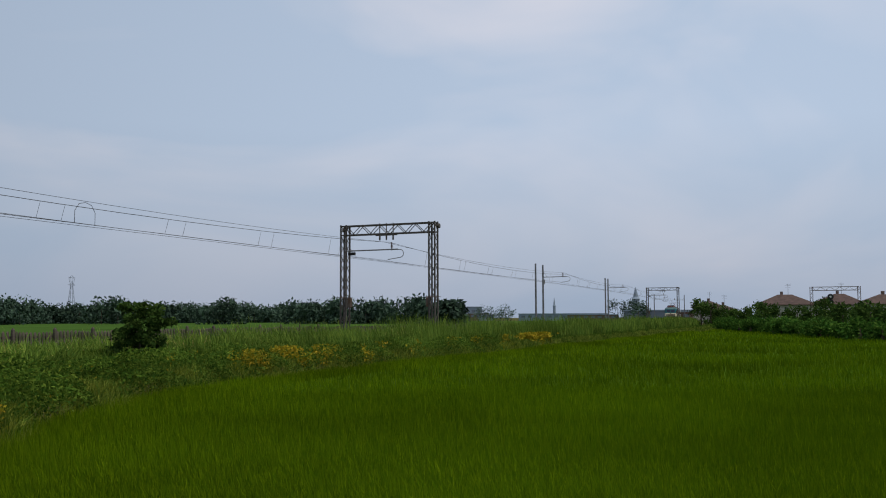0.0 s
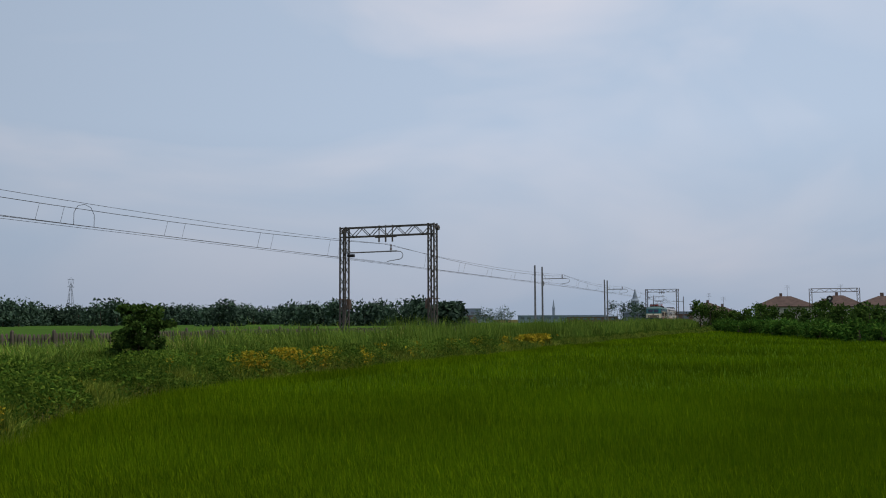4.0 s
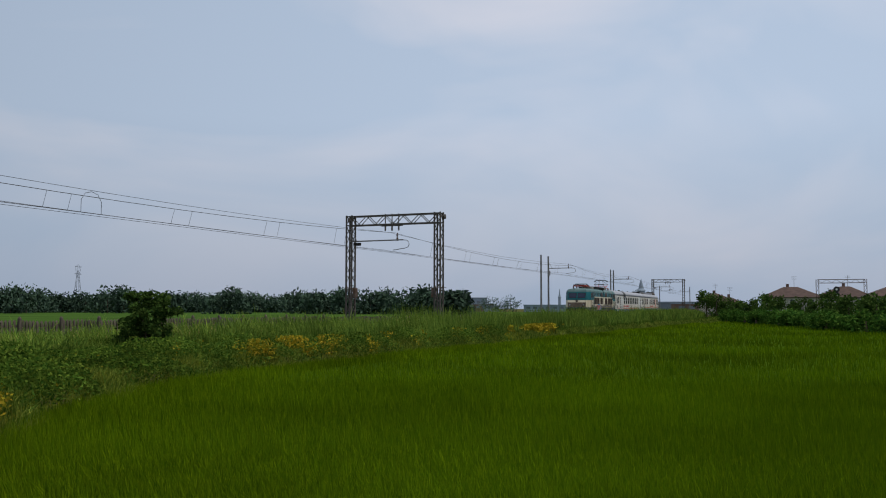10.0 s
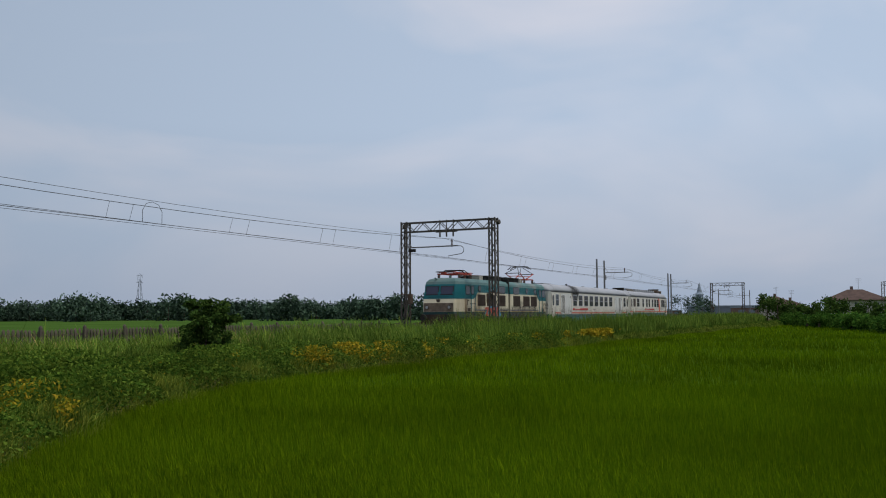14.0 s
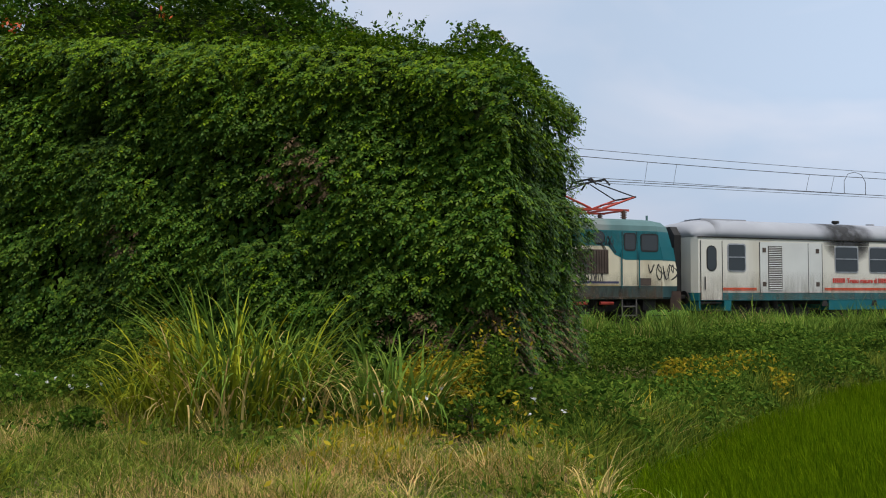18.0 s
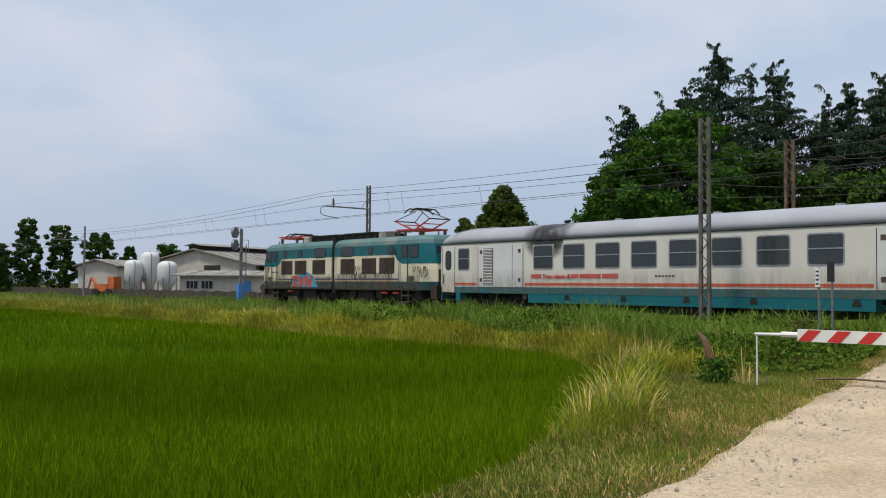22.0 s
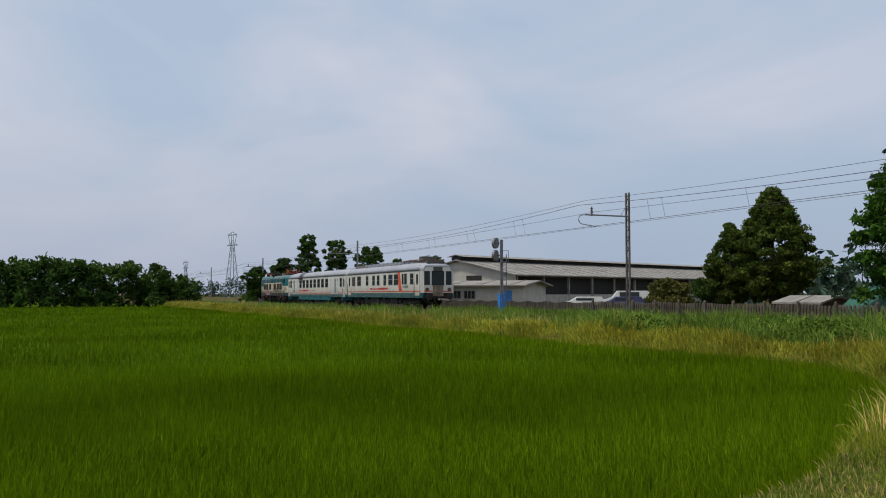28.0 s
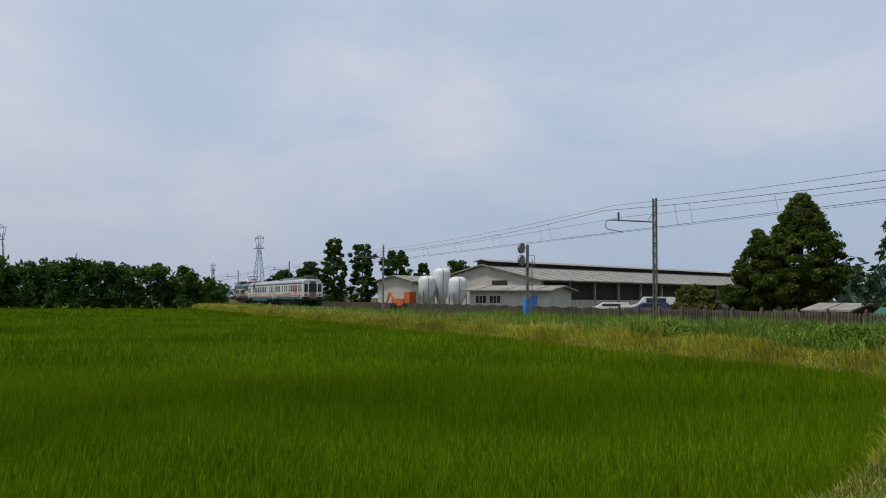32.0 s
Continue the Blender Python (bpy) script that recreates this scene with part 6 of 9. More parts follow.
    for k in range(5):
        tag([(2.15 + k * 0.19, 1.92), (2.29 + k * 0.19, 1.92), (2.29 + k * 0.19, 1.99), (2.15 + k * 0.19, 1.99)], "louvre")
    bm = new_bm()
    plate(bm, [(0.385, -0.1, 2.05), (0.385, 0.1, 2.05), (0.40, 0.16, 2.25), (0.40, -0.16, 2.25)], 0.01)
    part("front_mark", bm, M["louvre"], ob)
    return ob


def coach_section(half, zs, top):
    """Cross-section of a coach roof: from the gutter over the crown."""
    pts = []
    for k in range(13):
        a = math.pi * k / 12
        c, s = math.cos(a), math.sin(a)
        pts.append((-half * math.copysign(abs(c) ** 0.72, c), zs + (top - zs) * s ** 0.8))
    return pts


def wagon_body(ob, L, half, z_skirt, z_low, z_roof, top, body_mat, roof_mat, squash=0.35):
    def ring(x, h, za, zb):
        return [(x, -h, za), (x, h, za), (x, h, zb), (x, -h, zb)]
    for nm, za, zb, m in (("skirt", z_skirt, z_low, "teal"), ("side_wall", z_low, z_roof, body_mat)):
        bm = new_bm()
        e = 0.25
        pts = lambda z: [(0.0, -half + e, z), (0.12, -half, z), (L - 0.12, -half, z), (L, -half + e, z), (L, half - e, z), (L - 0.12, half, z), (0.12, half, z), (0.0, half - e, z)]
        loft(bm, [pts(za), pts(zb)])
        part(nm, bm, M[m], ob)
    bm = new_bm()
    sec = coach_section(half, z_roof, top)
    secs = []
    for x, k in ((0.0, 0.55), (0.35, 0.82), (0.9, 0.97), (1.6, 1.0), (L - 1.6, 1.0), (L - 0.9, 0.97), (L - 0.35, 0.82), (L, 0.55)):
        secs.append([(x, y * (1 - (1 - k) * 0.25), z_roof + (z - z_roof) * k) for y, z in sec])
    loft(bm, secs)
    part("roof", bm, M[roof_mat], ob, smooth=True)
    bm = new_bm()
    for s in (-1, 1):
        bar(bm, (0.1, s * (half + 0.01), z_roof), (L - 0.1, s * (half + 0.01), z_roof), 0.035)
    part("gutter", bm, M["under"], ob)


def lettering(ob, x0, z0, size, half, length):
    """Red lettering on the side: the readable common words, and plain bars for the names."""
    x = x0
    unit = length / 45.0
    for word, n in (("", 6), ("Treno misure di", 15), ("", 4), ("", 11), ("", 8)):
        if word:
            cu = bpy.data.curves.new("lettering", "FONT")
            cu.body, cu.size, cu.extrude, cu.offset = word, size * 1.45, 0.003, 0.006
            cu.materials.append(M["red"])
            t = new("lettering", cu)
            t.parent = ob
            t.matrix_local = Matrix.Translation((x, -half - 0.022, z0)) @ Matrix.Rotation(radians(90), 4, "X") @ Matrix.Diagonal((unit * 14.6 / (size * 1.45 * 6.4), 1, 1, 1))
        else:
            bm = new_bm()
            for k in range(n):
                xx = x + k * unit
                box(bm, xx, xx + unit * 0.62, -half - 0.023, -half - 0.004, z0, z0 + size)
            part("name_bars", bm, M["red"], ob)
        x += unit * (n + 0.6)


def coach():
    ob = thing("passenger_coach", "ivory passenger coach with teal skirt, red stripe and grey roof", "railway coach")
    L, half = 26.2, 1.43
    wagon_body(ob, L, half, 0.93, 1.2, 3.11, 3.80, "ivory", "roofgrey")
    for a, b in ((5.9, 20.3), (0.14, 0.2), (1.2, 1.5), (24.7, 25.0), (26.0, 26.06)):
        bm = new_bm()
        box(bm, a, b, -half + 0.003, half - 0.003, 0.58, 0.928)
        part("skirt_panel", bm, M["teal"], ob)
    for x0, x1 in ((6.25, 7.3), (7.92, 9.0), (9.62, 10.75), (11.35, 12.45), (13.05, 14.15), (14.8, 15.9), (16.5, 17.6), (18.25, 19.35)):
        side_pane(ob, "window", x0, x1, 1.97, 2.86, 0.07, half, M["alu"], M["pane"], split=True)
    for x0, x1 in ((1.4, 2.1), (24.0, 24.75)):
        side_pane(ob, "window", x0, x1, 1.97, 2.86, 0.07, half, M["alu"], M["pane"], split=True)
    for a, b in ((0.22, 1.12), (25.05, 25.95)):
        side_plate(ob, "entrance_door", [(a, 0.95), (b, 0.95), (b, 2.97), (a, 2.97)], half, M["ivory"], 0.012)
        side_plate(ob, "door_gap", [(a - 0.02, 0.95), (a + 0.012, 0.95), (a + 0.012, 2.99), (a - 0.02, 2.99)], half, M["rubber"], 0.016)
        side_plate(ob, "door_gap", [(b - 0.012, 0.95), (b + 0.02, 0.95), (b + 0.02, 2.99), (b - 0.012, 2.99)], half, M["rubber"], 0.016)
        m = (a + b) / 2
        side_pane(ob, "door_window", m - 0.17, m + 0.17, 1.98, 2.78, 0.15, half + 0.014, M["rubber"], M["pane"], rim=0.04)
        for s in (-1, 1):
            bm = new_bm()
            rod(bm, (m - 0.3, s * (half + 0.05), 1.3), (m - 0.3, s * (half + 0.05), 1.75), 0.018)
            part("handrail", bm, M["under"], ob)
            for z in (0.35, 0.6, 0.85):
                bm = new_bm()
                box(bm, a, b, s * (half - 0.12) - 0.1, s * (half - 0.12) + 0.1, z - 0.02, z + 0.02)
                part("door_step", bm, M["under"], ob)
    for a, b, g in ((2.75, 5.6, 3.12), (20.35, 23.3, 22.0)):
        side_plate(ob, "equipment_door", [(a, 1.2), (b, 1.2), (b, 2.98), (a, 2.98)], half, M["doorpaint"], 0.014, "plain pale grey equipment door")
        for x in (a, b, (b - 0.65) if a < 10 else (a + 0.65)):
            side_plate(ob, "door_gap", [(x - 0.012, 1.2), (x + 0.012, 1.2), (x + 0.012, 2.98), (x - 0.012, 2.98)], half, M["rubber"], 0.019)
        # dark grey backing stands in for the shade between the slats
        louvre_panel(ob, g, g + 0.62, 1.3, 2.85, half + 0.015, M["doorpaint"], n=24, vertical=False, frame=M["grime"])
        for x in (a + 0.12, b - 0.3):
            for z in (1.42, 2.62):
                side_plate(ob, "latch", [(x, z), (x + 0.16, z), (x + 0.16, z + 0.16), (x, z + 0.16)], half, M["louvre"], 0.022)
    for za, zb in ((1.30, 1.375), (1.265, 1.28)):
        for a, b in ((0.2, 2.6), (5.7, 20.25), (23.4, 26.0)):
            side_plate(ob, "red_stripe", [(a, za), (b, za), (b, zb), (a, zb)], half, M["orangered"], 0.008)
    side_plate(ob, "dirt_film", [(0.15, 0.95), (L - 0.15, 0.95), (L - 0.15, 1.95), (0.15, 1.95)], half, M["coachgrime"], 0.0195, "thin brown dust over the lower side")
    lettering(ob, 6.1, 1.56, 0.17, half, 4.5)
    for k in range(6):
        side_plate(ob, "number_bar", [(12.4 + k * 0.15, 1.6), (12.5 + k * 0.15, 1.6), (12.5 + k * 0.15, 1.66), (12.4 + k * 0.15, 1.66)], half, M["ink"], 0.008, both=False)
    # soot where the exhaust leaves the roof
    bm = new_bm()
    rod(bm, (7.2, -0.5, 3.65), (7.2, -0.5, 3.86), 0.05)
    rod(bm, (7.08, -0.5, 3.86), (7.36, -0.5, 3.87), 0.06)
    part("exhaust", bm, M["under"], ob, "sooty exhaust pipe")
    sec = coach_section(half, 3.11, 3.80)
    bm = new_bm()
    loft(bm, [[(x, y * 1.003, z + 0.005) for y, z in sec[0:8]] for x in (5.4, 6.2, 7.0, 7.8, 8.6)], closed=False)
    part("soot_patch", bm, M["sootveil"], ob, "black soot fading from the exhaust", smooth=True)
    side_plate(ob, "soot_patch", [(5.65, 2.92), (7.9, 2.92), (7.9, 3.09), (5.65, 3.09)], half, M["sootveil"], 0.0065, "soot film above the window", both=False)
    side_plate(ob, "soot_patch", [(7.36, 2.0), (7.85, 2.0), (7.85, 2.91), (7.36, 2.91)], half, M["sootveil"], 0.0065, both=False)
    side_plate(ob, "soot_patch", [(5.65, 2.0), (6.19, 2.0), (6.19, 2.91), (5.65, 2.91)], half, M["sootveil"], 0.0165, both=False)
    bm = new_bm()
    loft(bm, [[(x, y * 1.003 * q, 3.11 + (z - 3.11) * q + 0.005) for y, z in sec] for x, q in ((0.9, 0.99), (1.3, 1.0), (1.8, 1.0))], closed=False)
    part("soot_patch", bm, M["rearsoot"], ob, smooth=True)
    for a, b in ((1.0, 3.0), (23.6, 25.0)):
        bm = new_bm()
        box(bm, a, b, -0.47, 0.47, 3.68, 3.835)
        part("roof_hatch", bm, M["roofgrey"], ob)
    for x in (9.5, 14.0, 18.5, 22.5):
        bm = new_bm()
        rod(bm, (x, 0, 3.75), (x, 0, 3.88), 0.16, seg=12)
        part("roof_vent", bm, M["roofgrey"], ob)
    for xc in (3.5, 22.7):
        bogie(ob, xc, 2.56, 0.46, M["under"])
    for a, b in ((6.2, 7.8), (9.5, 11.0), (12.2, 14.6), (16.2, 18.8)):
        bm = new_bm()
        box(bm, a, b, -1.15, 1.15, 0.28, 0.8)
        bmesh.ops.bevel(bm, geom=list(bm.edges), offset=0.03, segments=1, affect="EDGES")
        part("underfloor_box", bm, M["under"], ob)
    # added near-black box, keeps bright ground from showing under the coach
    bm = new_bm()
    box(bm, 0.4, L - 0.4, -1.0, 1.0, 0.78, 1.0)
    part("underframe", bm, M["under"], ob, "near-black underframe box added to close the gap under the coach")
    bm = new_bm()
    bar(bm, (5.5, -0.9, 0.6), (20.5, -0.9, 0.6), 0.06)
    part("brake_pipe", bm, M["under"], ob)
    for x in (5.55, 7.95, 10.8, 13.6, 16.2, 19.6):
        side_plate(ob, "jacking_bracket", [(x, 0.72), (x + 0.3, 0.72), (x + 0.24, 0.92), (x + 0.06, 0.92)], half, M["under"], 0.01)
    for x, s in ((0.0, -1), (L, 1)):
        buffers(ob, x, s)
        bm = new_bm()
        loft(bm, [[(x + d * s, y, z) for y, z in ((-0.65, 1.2), (0.65, 1.2), (0.65, 3.2), (0.4, 3.5), (-0.4, 3.5), (-0.65, 3.2))] for d in (-0.02, 0.28)])
        part("gangway", bm, M["rubber"], ob)
    return ob


def driving_coach():
    ob = thing("driving_coach", "ivory measuring coach with driving cab, teal skirt and slanted orange band", "railway coach")
    L, half = 20.9, 1.43
    wagon_body(ob, L, half, 0.92, 1.32, 3.1, 3.82, "ivory", "roofgrey")
    for x0, x1 in ((3.6, 4.75), (6.4, 7.1), (8.35, 9.05), (9.7, 10.4), (11.6, 12.3), (12.95, 14.0), (14.4, 15.45), (18.45, 19.2)):
        side_pane(ob, "window", x0, x1, 2.02, 2.88, 0.05, half, M["alu"], M["pane"], split=True)
    louvre_panel(ob, 1.85, 2.85, 2.0, 2.88, half, M["louvre"], n=12, vertical=False)
    louvre_panel(ob, 1.75, 2.25, 1.42, 1.9, half, M["ivory"], n=8, vertical=False, frame=M["ivory"])
    bm = new_bm()
    loft(bm, [[(16.52, -half - 0.0, z), (16.62, -half - 0.09, z), (17.95, -half - 0.09, z), (18.02, -half, z)] for z in (1.92, 3.0)], closed=True)
    bay = part("bay", bm, M["ivory"], ob, "shallow bay with two lookout windows")
    for x0, x1 in ((16.68, 17.1), (17.3, 17.88)):
        side_pane(ob, "bay_window", x0, x1, 2.03, 2.9, 0.08, half + 0.092, M["alu"], M["pane"], rim=0.03)
    # orange band that rises from the waist stripe
    side_plate(ob, "orange_band", [(15.65, 1.49), (16.45, 1.49), (16.12, 2.3), (15.95, 3.05), (14.95, 3.05), (15.05, 2.96), (15.5, 2.96), (15.52, 2.1)], half, M["orangered"], 0.007, "slanted orange-red band")
    for za, zb in ((1.40, 1.485),):
        for a, b in ((0.2, 0.42), (1.62, 19.5), (20.7, 20.85)):
            side_plate(ob, "red_stripe", [(a, za), (b, za), (b, zb), (a, zb)], half, M["orangered"], 0.0085)
    side_plate(ob, "dirt_film", [(0.15, 0.95), (L - 0.15, 0.95), (L - 0.15, 2.0), (0.15, 2.0)], half, M["coachgrime"], 0.0195, "thin brown dust over the lower side")
    lettering(ob, 7.75, 1.62, 0.17, half, 4.9)
    for a, b in ((0.45, 1.55), (19.55, 20.65)):
        side_plate(ob, "entrance_door", [(a, 1.1), (b, 1.1), (b, 3.02), (a, 3.02)], half, M["ivory"], 0.012)
        side_plate(ob, "door_stripe", [(a, 1.40), (b, 1.40), (b, 1.485), (a, 1.485)], half, M["orangered"], 0.018)
        for x in (a, b):
            side_plate(ob, "door_gap", [(x - 0.014, 1.1), (x + 0.014, 1.1), (x + 0.014, 3.04), (x - 0.014, 3.04)], half, M["rubber"], 0.019)
        m = (a + b) / 2
        side_pane(ob, "door_window", m - 0.17, m + 0.17, 2.0, 2.82, 0.15, half + 0.014, M["rubber"], M["pane"], rim=0.04)
        for s in (-1, 1):
            for z in (0.4, 0.65, 0.9):
                bm = new_bm()
                box(bm, a, b, s * (half - 0.12) - 0.1, s * (half - 0.12) + 0.1, z - 0.02, z + 0.02)
                part("door_step", bm, M["under"], ob)
            bm = new_bm()
            rod(bm, (a - 0.08, s * (half + 0.05), 1.3), (a - 0.08, s * (half + 0.05), 2.2), 0.018)
            part("handrail", bm, M["under"], ob)
    # stepped upper roof with ribs and equipment
    for z, hw, zz in ((3.22, 1.36, 3.30), (3.42, 1.2, 3.5)):
        bm = new_bm()
        for s in (-1, 1):
            bar(bm, (0.5, s * hw, zz), (L - 0.6, s * hw, zz), 0.05)
        part("roof_rib", bm, M["under"], ob)
    bm = new_bm()
    box(bm, 4.7, 15.2, -0.95, 0.95, 3.72, 3.88)
    part("roof_deck", bm, M["roofgrey"], ob, "raised grey roof duct")
    for k in range(9):
        bm = new_bm()
        box(bm, 4.8 + k * 1.2, 5.4 + k * 1.2, -1.0, 1.0, 3.8, 3.99)
        part("roof_hatch", bm, M["roofgrey"], ob)
    for s in (-1, 1):                                    # slanting vent panels at the leading end
        for k in range(4):
            bm = new_bm()
            a = 1.3 + k * 0.82
            loft(bm, [[(x, s * 1.12, 3.55), (x, s * 0.72, 4.0), (x, s * 0.66, 3.97), (x, s * 1.06, 3.52)] for x in (a, a + 0.76)])
            part("vent_panel", bm, M["grime"], ob, "dark slatted roof vent panel")
    bm = new_bm()
    box(bm, 0.75, 1.25, -0.6, 0.6, 3.7, 4.06)
    part("roof_box", bm, M["under"], ob)
    bm = new_bm()
    for y in (-0.85, 0.85):
        line(bm, [(15.2, y, 3.98), (17.0, y, 4.02), (20.2, y, 4.0)], 0.045)
    for x in (15.4, 16.6, 17.8, 19.2, 20.0):
        bar(bm, (x, -0.9, 3.95), (x, 0.9, 3.95), 0.06)
        bar(bm, (x, -0.85, 3.7), (x, -0.85, 4.0), 0.05)
        bar(bm, (x, 0.85, 3.7), (x, 0.85, 4.0), 0.05)
    part("roof_frame", bm, M["rust"], ob, "rusty roof frame with pipes")
    bm = new_bm()
    box(bm, 18.6, 19.3, -0.7, 0.5, 3.8, 4.28)
    part("roof_camera_box", bm, M["grime"], ob, "grey instrument box")
    bm = new_bm()
    box(bm, 19.8, 20.6, -0.7, 0.7, 3.55, 3.92)
    part("roof_unit", bm, M["grime"], ob)
    # cab face
    bm = new_bm()
    loft(bm, [[(L + d, y, z) for y, z in ((-1.2, 1.32), (1.2, 1.32), (1.2, 3.05), (1.0, 3.35), (-1.0, 3.35), (-1.2, 3.05))] for d in (-0.02, 0.08)])
    face = part("cab_face", bm, M["ivory"], ob)
    for y0, y1, z0, z1, m in ((-1.12, -0.74, 2.0, 3.0, "pane"), (-0.48, 0.48, 1.95, 3.02, "pane"), (0.74, 1.12, 2.0, 3.0, "pane"), (-0.34, 0.34, 3.08, 3.32, "grime")):
        bm = new_bm()
        box(bm, L + 0.08, L + 0.095, y0 - 0.05, y1 + 0.05, z0 - 0.05, z1 + 0.05)
        f = part("window_frame", bm, M["rubber"], ob)
        bm = new_bm()
        box(bm, L + 0.096, L + 0.104, y0, y1, z0, z1)
        part("pane", bm, M[m], f)
    bm = new_bm()
    box(bm, L + 0.08, L + 0.16, -0.44, 0.44, 1.05, 1.88)
    part("end_door", bm, M["nosegrime"], ob, "rust-streaked end door")
    bm = new_bm()
    box(bm, L + 0.082, L + 0.09, -1.19, 1.19, 1.40, 1.485)
    part("red_stripe", bm, M["orangered"], ob)
    bm = new_bm()
    loft(bm, [[(L + d, y, z) for y, z in ((-1.3, 3.12), (1.3, 3.12), (1.05, 3.5), (-1.05, 3.5))] for d in (-0.1, 0.05)])
    part("cab_brow", bm, M["roofgrey"], ob)
    for y in (-0.95, 0.95):
        bm = new_bm()
        rod(bm, (L + 0.08, y, 1.6), (L + 0.26, y, 1.6), 0.13, seg=14)
        part("headlight", bm, M["louvre"], ob)
    buffers(ob, L + 0.05, 1)
    buffers(ob, 0.0, -1)
    bm = new_bm()
    loft(bm, [[(d, y, z) for y, z in ((-0.65, 1.2), (0.65, 1.2), (0.65, 3.2), (0.4, 3.45), (-0.4, 3.45), (-0.65, 3.2))] for d in (0.02, -0.28)])
    part("gangway", bm, M["rubber"], ob)
    for xc in (3.2, 17.4):
        bogie(ob, xc, 2.4, 0.46, M["under"])
    for a, b in ((5.2, 6.4), (7.2, 9.6), (10.6, 11.4), (12.6, 14.6)):
        bm = new_bm()
        box(bm, a, b, -1.2, 1.2, 0.35, 0.95)
        part("underfloor_box", bm, M["under"], ob)
    for x in (6.8, 10.1, 12.0, 15.2):
        bm = new_bm()
        rod(bm, (x - 0.3, -1.0, 0.6), (x + 0.3, -1.0, 0.6), 0.2, seg=12)
        part("air_tank", bm, M["under"], ob)
    bm = new_bm()
    for y in (-1, 1):
        line(bm, [(L - 0.6, y * 1.2, 0.9), (L + 0.1, y * 1.1, 0.7), (L + 0.2, y * 0.5, 0.45)], 0.04)
    box(bm, L - 0.3, L + 0.05, -1.25, 1.25, 0.85, 1.3)
    part("buffer_beam", bm, M["under"], ob)
    return ob


loco = locomotive()
car = coach()
tail = driving_coach()
TRAIN = ((loco, 0.0, 18.3), (car, 18.4, 26.2), (tail, 45.0, 20.9))
FRONT = [(0, 242.0), (3, 202.0), (5.5, 168.6), (6, 162.0), (7, 148.0), (8, 134.0), (9, 120.3), (10, 107.0), (11, 93.9), (12, 80.7), (13, 67.5), (14.5, 47.8), (15.5, 34.6), (16.5, 21.4), (17, 14.9),
         (17.5, 8.3), (19.5, -18.3), (20, -24.9), (20.5, -31.7), (21, -38.5), (22, -52.2), (23, -66.2), (24.5, -87.0), (25.5, -100.8), (26.5, -114.5), (28, -135.0), (30, -162.4), (32, -189.8)]


def front_at(t):
    return float(np.interp(t, [r[0] for r in FRONT], [r[1] for r in FRONT]))


def on_track(s, start, length):
    a, b = s + start + 3.5, s + start + length - 3.5
    pa, pb = Vector((a, bend(a), RAIL)), Vector((b, bend(b), RAIL))
    d = (pb - pa).normalized()
    return Matrix.Translation(pa - d * 3.5) @ Matrix.Rotation(math.atan2(d.y, d.x), 4, "Z")


def motions():
    for ob, start, length in TRAIN:
        walk(ob, [(t, on_track(s, start, length)) for t, s in FRONT])
    steps = [k / 24 for k in range(769)]
    fronts = [front_at(t) for t in steps]
    for w, x, r in WHEELS:
        walk(w, [(t, Matrix.Translation((x, 0, r)) @ Matrix.Rotation((s - 242.0) / r, 4, "Y")) for t, s in zip(steps, fronts)])

# ---------------------------------------------------------------- trees and shrubs


def limbs(bm, base, top, r, n, spread, rng, low=0.35):
    """A tapered trunk with ascending limbs. Returns the limb ends."""
    base, top = Vector(base), Vector(top)
    ends = []
    prev, pr = base, r
    for k in range(1, 6):
        u = k / 5
        p = base.lerp(top, u) + Vector((rng.uniform(-1, 1), rng.uniform(-1, 1), 0)) * r * 0.8 * u
        rod(bm, prev, p, pr, r * (1 - 0.82 * u), seg=8, caps=False)
        prev, pr = p, r * (1 - 0.82 * u)
    ends.append(top)
    for k in range(n):
        u = low + (0.95 - low) * rng.random()
        a = rng.uniform(0, math.tau)
        o = base.lerp(top, u)
        e = o + Vector((math.cos(a), math.sin(a), rng.uniform(0.15, 0.7))) * spread * (1.15 - u) * rng.uniform(0.6, 1.1)
        m = o.lerp(e, 0.5) + Vector((0, 0, 0.12 * spread * rng.random()))
        rod(bm, o, m, r * 0.34 * (1.2 - u), r * 0.2 * (1.2 - u), seg=6, caps=False)
        rod(bm, m, e, r * 0.2 * (1.2 - u), 0.012, seg=5, caps=False)
        ends.append(e)
    return ends


